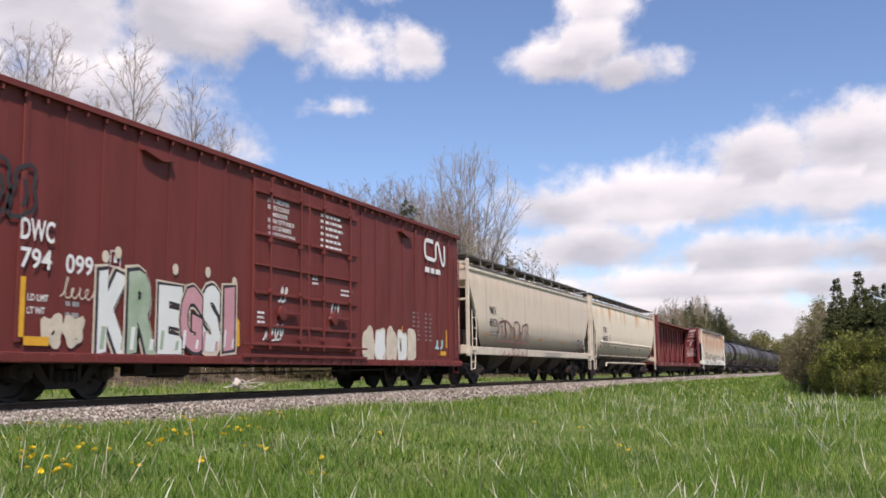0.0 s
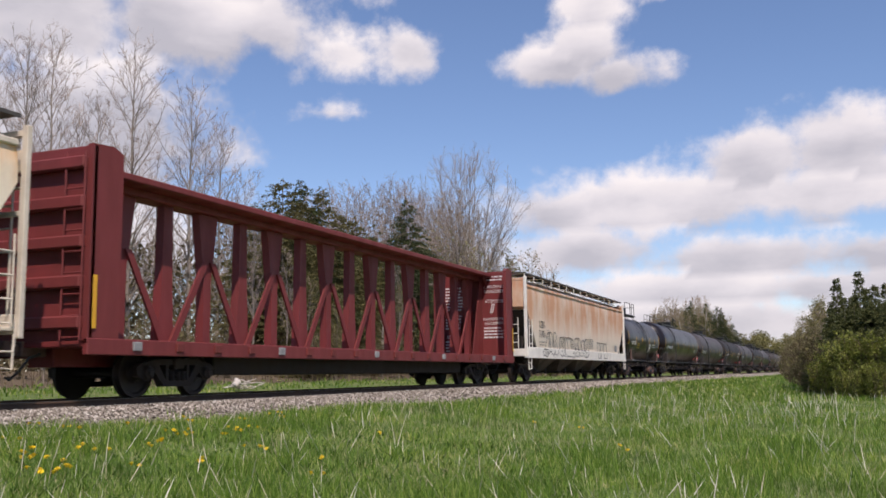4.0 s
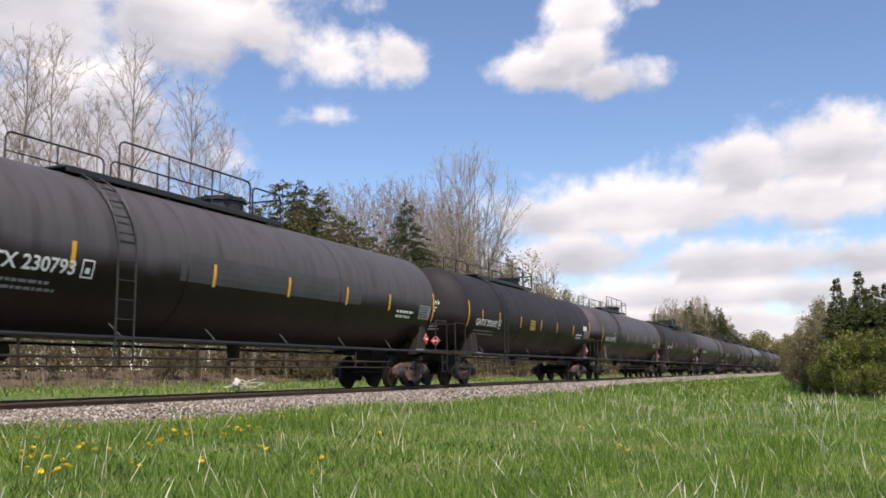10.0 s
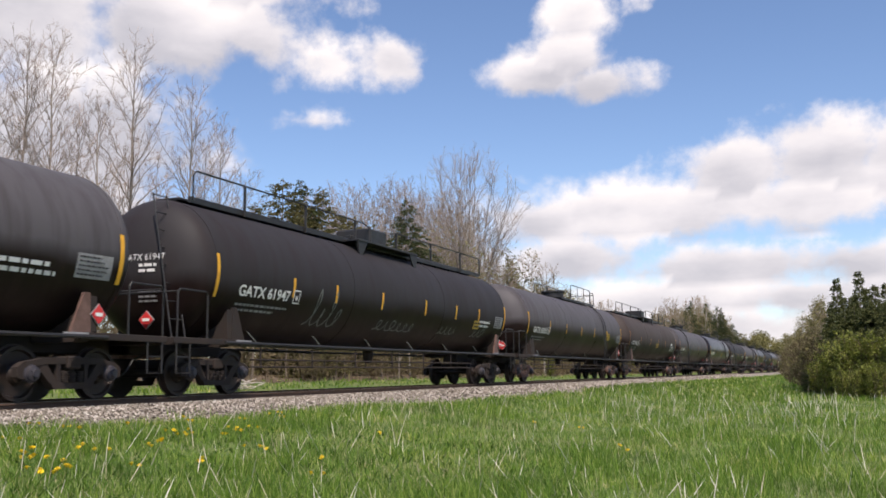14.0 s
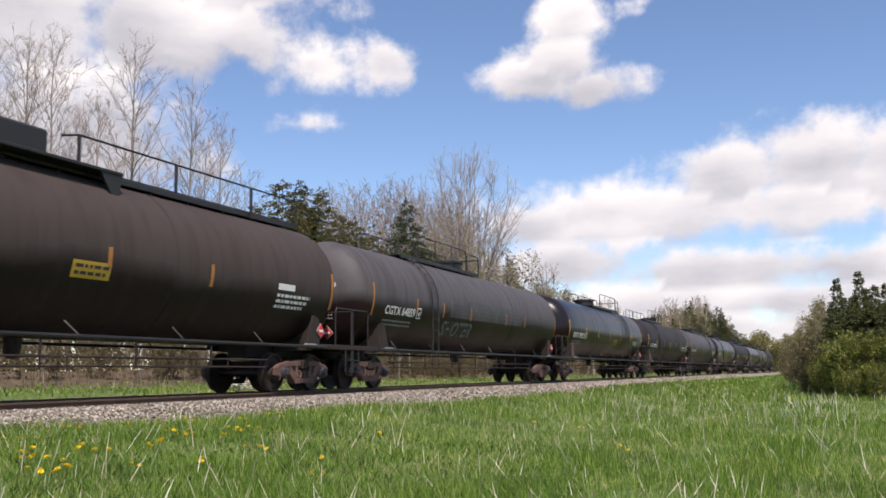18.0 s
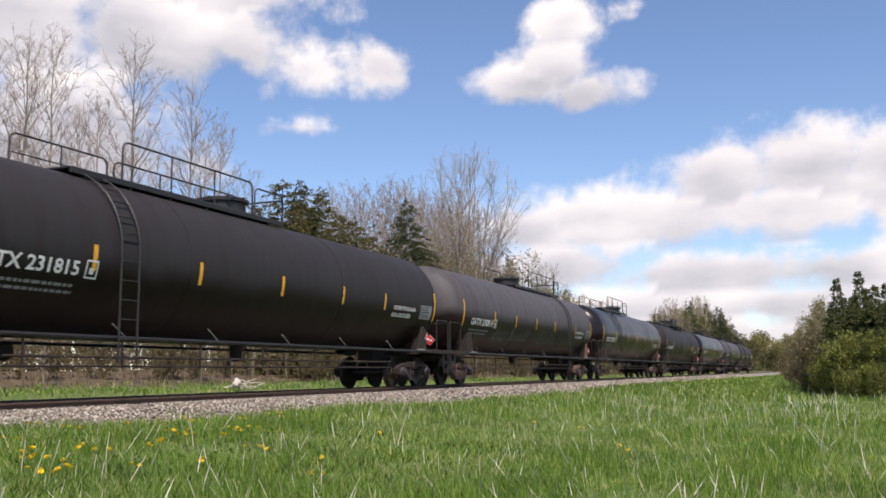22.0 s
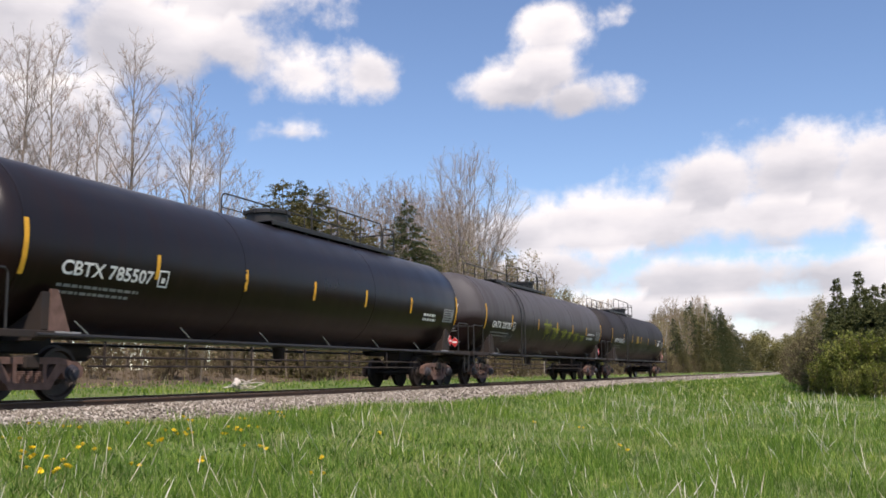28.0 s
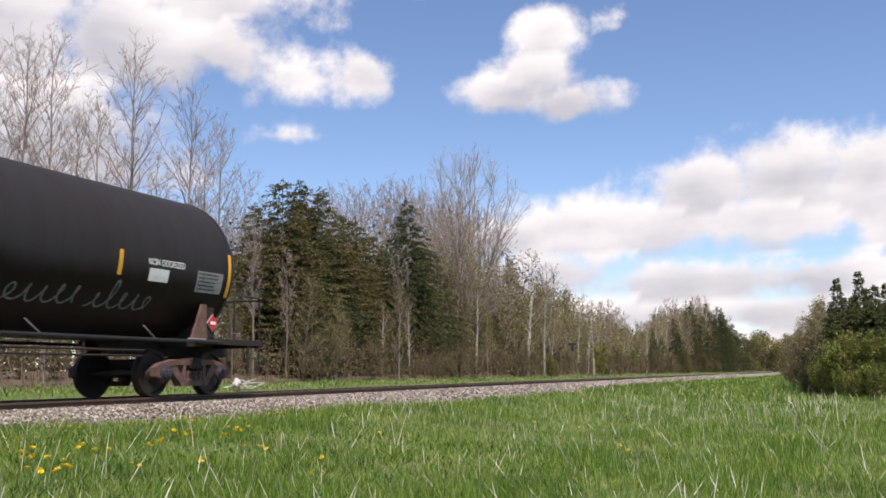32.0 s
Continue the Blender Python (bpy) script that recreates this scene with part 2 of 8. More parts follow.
def letters(text, size, fit=None, fat=0.0):
    """A flat mesh of the built-in font: points (along, up) from its lower left corner, and faces."""
    cu = bpy.data.curves.new("t", "FONT")
    cu.body, cu.size, cu.resolution_u, cu.offset = text, size, 3, fat
    ob = bpy.data.objects.new("t", cu)
    me = bpy.data.meshes.new_from_object(ob)
    v = [(p.co.x, p.co.y) for p in me.vertices]
    f = [tuple(p.vertices) for p in me.polygons]
    bpy.data.objects.remove(ob)
    bpy.data.meshes.remove(me)
    bpy.data.curves.remove(cu)
    if v:
        x0, x1 = min(p[0] for p in v), max(p[0] for p in v)
        k = fit / (x1 - x0) if fit else 1.0
        v = [((p[0] - x0) * k, p[1]) for p in v]
    return v, f


class Wrap:
    """Maps flat (along, up) places onto a side: a flat wall at x, or a tank of radius r about height zc."""

    def __init__(self, x=None, r=None, zc=0.0, proud=0.006):
        self.x, self.r, self.zc, self.proud = x, r, zc, proud

    def __call__(self, y, z, extra=0.0):
        if self.r is None:
            return (self.x + self.proud + extra, y, z)
        a = (z - self.zc) / self.r
        k = self.r + self.proud + extra
        return (k * math.cos(a), y, self.zc + k * math.sin(a))


def text_on(name, wrap, text, y, z, size, material, parent, fit=None, label="", fat=0.022):
    v, f = letters(text, size, fit, fat * size)
    s = Shape().add([wrap(y + a, z + b) for a, b in v], f)
    return part(name, s, material, parent, label, 0)


def patch_on(shape, wrap, y0, z0, y1, z1, extra=0.0, slant=0.0):
    """A thin plate on a side, from y0, z0 to y1, z1."""
    n = max(1, int(abs(z1 - z0) / 0.12))
    vs, fs = [], []
    for i in range(n + 1):
        z = z0 + (z1 - z0) * i / n
        dy = slant * i / n
        vs += [wrap(y0 + dy, z, extra), wrap(y1 + dy, z, extra)]
    for i in range(n):
        fs.append((2 * i, 2 * i + 1, 2 * i + 3, 2 * i + 2))
    return shape.add(vs, fs)


def bars_on(name, wrap, y, z, width, rows, h, gap, material, parent, seed=0, label=""):
    """Lines of writing too small to read: short bars."""
    rnd = random.Random(seed)
    s = Shape()
    for r in range(rows):
        zz, yy = z - r * (h + gap), y
        end = y + width * rnd.uniform(0.75, 1.0)
        while yy < end:
            w = rnd.uniform(1.0, 3.2) * h
            patch_on(s, wrap, yy, zz, min(yy + w, end), zz + h)
            yy += w + h * 0.6
    return tagged(part(name, s, material, parent, label, 0), label or "faded small stencil lines", kind="stuff")


def strokes_on(name, wrap, y, z, width, height, count, thick, material, parent, seed, label=""):
    """A hand-sprayed tag: one run of slanted, joined loops, tall and short ones mixed."""
    rnd = random.Random(seed)
    s = Shape()
    step = width / count
    line = []
    for c in range(count):
        tall = rnd.choice((0.5, 0.55, 0.6, 1.0))
        back, n = rnd.uniform(0.25, 0.75), 10
        for i in range(n):
            g = i / n
            up = tall * (0.5 - 0.5 * math.cos(2 * math.pi * g))
            line.append((y + step * (c + g) + step * back * math.sin(2 * math.pi * g) * 0.75 + height * 0.25 * up, z + height * up + rnd.uniform(-0.012, 0.012)))
    for (ya, za), (yb, zb) in zip(line, line[1:]):
        d = math.hypot(yb - ya, zb - za) or 1e-6
        nx, nz = -(zb - za) / d * thick / 2, (yb - ya) / d * thick / 2
        s.add([wrap(ya - nx, za - nz), wrap(yb - nx, zb - nz), wrap(yb + nx, zb + nz), wrap(ya + nx, za + nz)], [(0, 1, 2, 3)])
    return part(name, s, material, parent, label, 0)


def thing(name, x, y, z, label, category, group="", kind=""):
    ob = new(name)
    ob.empty_display_size = 0.3
    ob.location = (x, y, z)
    return tagged(ob, label, category, group, kind)


# ------------------------------------------------------------------ ground and track
def ground_height(x, y):
    """The field is low and flat, rises to the foot of the ballast and lies level beyond the track."""
    toe = 0.53 - 0.006 * min(max(y - 9.0, 0.0), 26.0) + 0.002 * min(max(y - 35.0, 0.0), 22.0) - 0.0016 * min(max(y - 60.0, 0.0), 100.0)
    if x > -9.6:
        t = min(1.0, max(0.0, (-3.5 - x) / 6.1))
        h = toe * t * t * (3 - 2 * t)
    elif x > -16.2:
        h = toe - 0.02
    else:
        t = min(1.0, (-16.2 - x) / 1.6)
        h = toe + (0.80 - toe) * t + 0.14 * min(1.0, max(0.0, (-18.0 - x) / 4.0)) + 0.6 * min(1.0, max(0.0, (-21.5 - x) / 8.0))
    bump = noise.noise((x * 0.25, y * 0.25, 0.3)) * 0.05 + noise.noise((x * 0.9, y * 0.9, 3.0)) * 0.02
    return h + bump


def grid_axis(marks):
    out = []
    for a, b, step in marks:
        n = max(1, round((b - a) / step))
        out += [a + (b - a) * i / n for i in range(n)]
    return out + [marks[-1][1]]


def soil_mat():
    m, nt, b = base_mat("meadow_soil")
    f = ramp(nt, noise_tex(nt, 0.35, 6), [(0.35, (0,)), (0.65, (1,))])
    c = mixc(nt, f, (0.085, 0.145, 0.025), (0.13, 0.165, 0.040))
    d = ramp(nt, noise_tex(nt, 1.7, 6), [(0.52, (0,)), (0.72, (1,))])
    c = mixc(nt, math_node(nt, "MULTIPLY", d, 0.6), c, (0.24, 0.19, 0.115))
    c = mixc(nt, ramp(nt, noise_tex(nt, 14, 4), [(0.3, (0,)), (0.8, (0.5,))]), c, (0.05, 0.09, 0.018))
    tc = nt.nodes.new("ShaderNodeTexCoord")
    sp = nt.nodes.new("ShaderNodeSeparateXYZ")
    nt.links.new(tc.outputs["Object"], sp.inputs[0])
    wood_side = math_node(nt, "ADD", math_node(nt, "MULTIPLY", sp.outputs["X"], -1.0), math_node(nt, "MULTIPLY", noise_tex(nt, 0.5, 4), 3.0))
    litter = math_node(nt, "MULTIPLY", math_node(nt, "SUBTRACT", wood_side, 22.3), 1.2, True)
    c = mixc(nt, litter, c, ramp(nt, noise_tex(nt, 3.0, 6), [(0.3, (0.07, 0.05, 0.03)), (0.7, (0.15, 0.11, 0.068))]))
    nt.links.new(c, b.inputs["Base Color"])
    b.inputs["Roughness"].default_value = 0.95
    bp = nt.nodes.new("ShaderNodeBump")
    bp.inputs["Strength"].default_value, bp.inputs["Distance"].default_value = 0.8, 0.06
    nt.links.new(noise_tex(nt, 9, 5), bp.inputs["Height"])
    nt.links.new(bp.outputs[0], b.inputs["Normal"])
    return m


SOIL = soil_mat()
gx = grid_axis([(-2500, -120, 240), (-120, -40, 8), (-40, -16, 1.2), (-16, 6, 0.5), (6, 40, 2), (40, 120, 8), (120, 2500, 240)])
gy = grid_axis([(-2500, -60, 240), (-60, 0, 6), (0, 40, 0.6), (40, 100, 2), (100, 300, 8), (300, 3000, 270)])
gs = Shape()
gs.v = [(x, y, ground_height(x, y)) for y in gy for x in gx]
gs.f = [(j * len(gx) + i, j * len(gx) + i + 1, (j + 1) * len(gx) + i + 1, (j + 1) * len(gx) + i) for j in range(len(gy) - 1) for i in range(len(gx) - 1)]
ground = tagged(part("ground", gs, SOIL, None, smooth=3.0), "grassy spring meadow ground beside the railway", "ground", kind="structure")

T0, T1 = -70.0, 620.0
bed_mat = random_mat("ballast_bed", [(0.0, (0.26, 0.225, 0.185)), (1.0, (0.34, 0.30, 0.25))], 0.95, grain=14)
bs = Shape()
prof = [(-3.3, 0.36), (-2.5, 0.56), (-1.75, 0.70), (1.75, 0.70), (2.45, 0.58), (3.25, 0.30)]
for y in (T0, T1):
    bs.v += [(TRACK_X + x, y, z) for x, z in prof]
bs.f = [(i, i + 1, 7 + i, 6 + i) for i in range(5)]
tagged(part("ballast_bed", bs, bed_mat, None, smooth=0), "pale grey crushed stone ballast bed of the railway", "ballast", kind="structure")

# loose stones on the near shoulder and between the rails
stone_mat = random_mat("ballast_stone", [(0.0, (0.07, 0.056, 0.045)), (0.3, (0.19, 0.162, 0.13)), (0.7, (0.37, 0.325, 0.27)), (1.0, (0.70, 0.64, 0.56))], 0.9, grain=30)


def stones():
    rs = np.random.RandomState(5)
    octa = np.array([(1, 0, 0), (-1, 0, 0), (0, 1, 0), (0, -1, 0), (0, 0, 1), (0, 0, -1)], float)
    faces = [(0, 2, 4), (2, 1, 4), (1, 3, 4), (3, 0, 4), (2, 0, 5), (1, 2, 5), (3, 1, 5), (0, 3, 5)]
    vs, fs = [], []
    px, pz = [p[0] for p in prof], [p[1] for p in prof]
    for y0, y1, n, size in ((3, 24, 26000, 0.032), (24, 60, 13000, 0.046), (60, 130, 5000, 0.08)):
        u = rs.uniform(1.0, 3.35, n)
        u[: n // 6] = rs.uniform(-1.4, 1.0, n // 6)
        yy = rs.uniform(y0, y1, n)
        zz = np.interp(u, px, pz)
        sc = rs.uniform(0.6, 1.35, n) * size
        for i in range(n):
            p = octa * rs.uniform(0.6, 1.2, (6, 3)) * sc[i]
            a = rs.uniform(0, 6.28)
            c, s = math.cos(a), math.sin(a)
            k = len(vs)
            for q in p:
                vs.append((TRACK_X + u[i] + q[0] * c - q[1] * s, yy[i] + q[0] * s + q[1] * c, zz[i] + 0.012 + q[2] * 0.75))
            fs += [(a_ + k, b_ + k, c_ + k) for a_, b_, c_ in faces]
    s = Shape()
    s.v, s.f = vs, fs
    return s


ballast = tagged(part("ballast_stones", stones(), stone_mat, None, smooth=0), "loose pale grey and tan ballast stones along the track", "stones", kind="stuff")

rail_mat = plain("rail_rust", (0.10, 0.058, 0.038), 0.8, dirt=(0.05, 0.035, 0.028), amount=0.6, scale=2)
head_mat = plain("rail_head", (0.32, 0.31, 0.30), 0.25, 1.0, amount=0.3, scale=2)
rprof = [(-0.07, -0.17), (0.07, -0.17), (0.07, -0.155), (0.012, -0.13), (0.012, -0.045), (0.037, -0.035), (0.037, -0.004), (-0.037, -0.004), (-0.037, -0.035), (-0.012, -0.045), (-0.012, -0.13), (-0.07, -0.155)]
for side in (-1, 1):
    s = Shape()
    n = len(rprof)
    for y in (T0, T1):
        s.v += [(TRACK_X + side * 0.755 + x, y, RAIL_Z + z) for x, z in rprof]
    s.f = [(i, (i + 1) % n, n + (i + 1) % n, n + i) for i in range(n)]
    rail = tagged(part("rail", s, rail_mat, None, smooth=0), "rusty steel rail with a bright worn head on wooden sleepers", "rail", "pair of rails", "structure")
    h = Shape().box(TRACK_X + side * 0.755, (T0 + T1) / 2, RAIL_Z - 0.002, 0.066, T1 - T0, 0.004, 0.001)
    part("rail_head", h, head_mat, rail, "bright worn running surface")
joint = Shape()
joint.box(TRACK_X + 0.755 + 0.03, 10.4, RAIL_Z - 0.09, 0.03, 0.9, 0.085, 0.01)
for i in range(6):
    joint.lathe([(0.0, 0.018), (0.03, 0.018)], 6, "x", (TRACK_X + 0.755 + 0.045, 10.03 + i * 0.15, RAIL_Z - 0.09))
tagged(part("joint_bar", joint, RUST), "orange rusty bolted joint bar on the rail", "joint bar")

tie_mat = random_mat("weathered_sleeper", [(0.0, (0.055, 0.045, 0.037)), (1.0, (0.13, 0.11, 0.09))], 0.9, island=False, grain=12)


def sleepers():
    proto = part("sleeper", Shape().box(0, 0, 0, 2.6, 0.23, 0.18, 0.015), tie_mat)
    proto.location = (TRACK_X, 2.0, 0.62)
    tagged(proto, "weathered dark wooden railway sleeper bedded in ballast", "sleeper", "railway sleepers")
    rnd = random.Random(4)
    for i in range(1, 220):
        copy_thing(proto, pose(TRACK_X + rnd.uniform(-0.04, 0.04), 2.0 + i * 0.52, 0.62 + rnd.uniform(-0.008, 0.008), 0, 0, rnd.uniform(-0.8, 0.8)))


sleepers()

# ------------------------------------------------------------------ bogies
WHEEL_R = 0.457
CARS = []
AXLES_F, AXLES_R = [], []


def bogie_parts():
    """The meshes of one freight bogie, made once."""
    p = {}
    s = Shape()
    s.box(0, 0, 0.64, 2.26, 0.32, 0.22, 0.03)
    s.lathe([(0.75, 0.2), (0.95, 0.2)], 16, "z")
    for x in (-0.75, 0.75):
        s.box(x, 0, 0.5, 0.34, 0.42, 0.10, 0.02)
    for y in (-0.42, 0.42):
        s.tube([(-0.7, y, 0.42), (0.7, y, 0.42)], 0.045, 8)
        for x in (-0.76, 0.76):
            s.box(x, y + (0.03 if y > 0 else -0.03), 0.44, 0.09, 0.07, 0.3, 0.015)
    p["bolster"] = s
    s = Shape()
    for x in (-0.72, 0.72):
        k = 1 if x > 0 else -1
        s.lathe([(x - k * 0.05, 0.40), (x - k * 0.06, 0.485), (x - k * 0.035, 0.487), (x - k * 0.03, WHEEL_R), (x + k * 0.075, WHEEL_R - 0.012), (x + k * 0.075, 0.39), (x + k * 0.03, 0.365), (x + k * 0.02, 0.19), (x + k * 0.085, 0.14), (x + k * 0.09, 0.09)], 36, "x")
    s.tube([(-1.08, 0, 0), (-0.6, 0, 0), (0, 0, 0), (0.6, 0, 0), (1.08, 0, 0)], 0.08, 12)
    p["wheelset"] = s
    s = Shape()
    t = 0.13
    s.plate([(-1.02, 0.64), (-0.6, 0.72), (0.6, 0.72), (1.02, 0.64), (1.02, 0.56), (0.55, 0.61), (-0.55, 0.61), (-1.02, 0.56)], t + 0.03)
    s.plate([(-0.42, 0.20), (0.42, 0.20), (0.50, 0.31), (-0.50, 0.31)], t + 0.05)
    for k in (-1, 1):
        s.plate([(k * 1.16, 0.40), (k * 1.17, 0.56), (k * 1.02, 0.65), (k * 0.70, 0.68), (k * 0.64, 0.58), (k * 0.73, 0.40), (k * 0.78, 0.36), (k * 0.80, 0.50), (k * 0.97, 0.50), (k * 1.0, 0.36)][:: k], t)
        s.plate([(k * 0.42, 0.21), (k * 0.50, 0.30), (k * 0.72, 0.52), (k * 0.64, 0.64), (k * 0.55, 0.60), (k * 0.34, 0.32)][:: k], t + 0.01)
        s.plate([(k * 0.27, 0.30), (k * 0.35, 0.30), (k * 0.35, 0.63), (k * 0.27, 0.63)][:: k], t + 0.02)
    p["side_frame"] = s
    s = Shape()
    prof_s = []
    for i in range(15):
        prof_s.append((0.30 + i * 0.014, 0.075 if i % 2 else 0.058))
    s.lathe(prof_s, 12, "z")
    p["spring"] = s
    s = Shape()
    s.lathe([(0.0, 0.15), (0.04, 0.15), (0.05, 0.13), (0.10, 0.12), (0.12, 0.075), (0.15, 0.06)], 18, "x")
    for i in range(3):
        a = i * 2.094 + 0.5
        s.lathe([(0.11, 0.018), (0.14, 0.018)], 6, "x", (0, 0.085 * math.cos(a), 0.085 * math.sin(a)))
    p["cap"] = s
    return p


BP = bogie_parts()
BM = {}


def bogie(car, y, cap_mat, frame_mat):
    """A three-piece bogie under a car: bolster, side frames, springs, caps and two wheelsets."""
    key = (cap_mat.name, frame_mat.name)
    if key not in BM:
        b = part("bogie", BP["bolster"], GRIME, car, "grimy cast steel freight bogie")
        fr = [part("side_frame", BP["side_frame"], frame_mat, b, "rusty cast side frame")]
        sp = [part("spring", BP["spring"], frame_mat, b)]
        cp = [part("bearing_cap", BP["cap"], cap_mat, b, "round axle bearing cap")]
        ws = [part("wheelset", BP["wheelset"], WHEEL, b, "steel wheelset with worn treads")]
        BM[key] = (b.data, fr[0].data, sp[0].data, cp[0].data, ws[0].data)
    else:
        b = tagged(new("bogie", BM[key][0]), "grimy cast steel freight bogie")
        b.parent = car
        fr, sp, cp, ws = [], [], [], []
    b.location = (0, y, 0)

    def sub(lst, i, name, data_i, loc, flip=False, label=""):
        o = lst[i] if i < len(lst) else new(name, BM[key][data_i])
        o.parent = b
        o.location = loc
        if flip:
            o.rotation_euler = (0, 0, math.pi)
        if label:
            tagged(o, label)
        return o

    for i, x in enumerate((1.0, -1.0)):
        sub(fr, i, "side_frame", 1, (x, 0, 0), False, "rusty cast side frame")
    for i, (x, yy) in enumerate(((1.05, -0.17), (1.05, 0.0), (1.05, 0.17), (-1.05, 0.0))):
        sub(sp, i, "spring", 2, (x, yy, 0))
    for i, (x, yy) in enumerate(((1.04, -0.889), (1.04, 0.889), (-1.04, -0.889), (-1.04, 0.889))):
        sub(cp, i, "bearing_cap", 3, (x, yy, WHEEL_R), x < 0, "round axle bearing cap")
    AXLES_F.append(sub(ws, 0, "wheelset", 4, (0, -0.889, WHEEL_R), False, "steel wheelset with worn treads"))
    AXLES_R.append(sub(ws, 1, "wheelset", 4, (0, 0.889, WHEEL_R), False, "steel wheelset with worn treads"))
    return b


def coupler(car, half):
    """Draft gear, knuckle and air hose at both ends."""
    for k in (-1, 1):
        s = Shape()
        y = k * half
        s.box(0, y - k * 0.75, 0.88, 0.28, 0.9, 0.26, 0.02)
        s.box(0, y - k * 0.2, 0.88, 0.14, 0.36, 0.16, 0.03)
        s.plate([(-0.16, y - k * 0.10), (-0.13, y + k * 0.07), (-0.02, y + k * 0.06), (0.03, y - k * 0.03), (0.12, y + k * 0.06), (0.17, y + k * 0.0), (0.10, y - k * 0.14)][:: k], 0.27, "z", 0.88)
        part("coupler", s, RUST, car, "rusty knuckle coupler")
        h = Shape()
        h.tube([(0.35, y - k * 0.5, 0.8), (0.36, y - k * 0.25, 0.72), (0.33, y - k * 0.08, 0.50), (0.2, y + k * 0.0, 0.36), (0.1, y - k * 0.02, 0.40)], 0.024, 7)
        part("air_hose", h, BLACK, car, "black rubber air hose")


def ladder_shape(x, y, z0, z1, w=0.42, r=0.014, step=0.36, axis="y", lean=0.0):
    """A ladder standing in the plane of a side; axis: along which it is wide."""
    s = Shape()
    d = (0, w / 2, 0) if axis == "y" else (w / 2, 0, 0)
    for k in (-1, 1):
        s.tube([(x + k * d[0], y + k * d[1], z0), (x + k * d[0] + lean, y + k * d[1], z1)], r * 1.2, 6)
    z = z0 + 0.05
    while z < z1:
        f = lean * (z - z0) / (z1 - z0)
        s.tube([(x - d[0] + f, y - d[1], z), (x + d[0] + f, y + d[1], z)], r, 6)
        z += step
    return s


# ------------------------------------------------------------------ tank cars
TANK_R, TANK_Z = 1.5, 2.57
# first colour holds sun and sky light, second the shade below the level
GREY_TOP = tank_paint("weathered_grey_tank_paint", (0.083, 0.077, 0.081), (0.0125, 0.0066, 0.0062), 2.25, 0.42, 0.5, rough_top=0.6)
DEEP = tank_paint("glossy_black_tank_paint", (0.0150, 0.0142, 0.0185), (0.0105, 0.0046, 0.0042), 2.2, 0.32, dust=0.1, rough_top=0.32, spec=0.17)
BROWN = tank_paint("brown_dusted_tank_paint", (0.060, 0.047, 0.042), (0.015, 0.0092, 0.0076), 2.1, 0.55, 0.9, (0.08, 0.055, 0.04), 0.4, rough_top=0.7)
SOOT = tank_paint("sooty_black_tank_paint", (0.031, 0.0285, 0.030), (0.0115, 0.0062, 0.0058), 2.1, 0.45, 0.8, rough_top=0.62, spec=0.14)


def tank_shell(half, r, zc, depth=0.72):
    s = Shape()
    prof_t = []
    for i in range(9):
        a = i / 8 * math.pi / 2
        prof_t.append((-half - depth * math.cos(a), max(0.02, r * math.sin(a) ** 0.9)))
    n = 8
    for i in range(1, n):
        prof_t.append((-half + 2 * half * i / n, r))
    prof_t += [(-a, b) for a, b in prof_t[:9][::-1]]
    s.lathe(prof_t, 56, "y", (0, 0, zc))
    return s


def ring(y, r, zc, w=0.05, t=0.012, arc=None):
    return Shape().lathe([(y - w / 2, r), (y - w / 2, r + t), (y + w / 2, r + t), (y + w / 2, r)], 48, "y", (0, 0, zc), arc)


SHELLS = {}


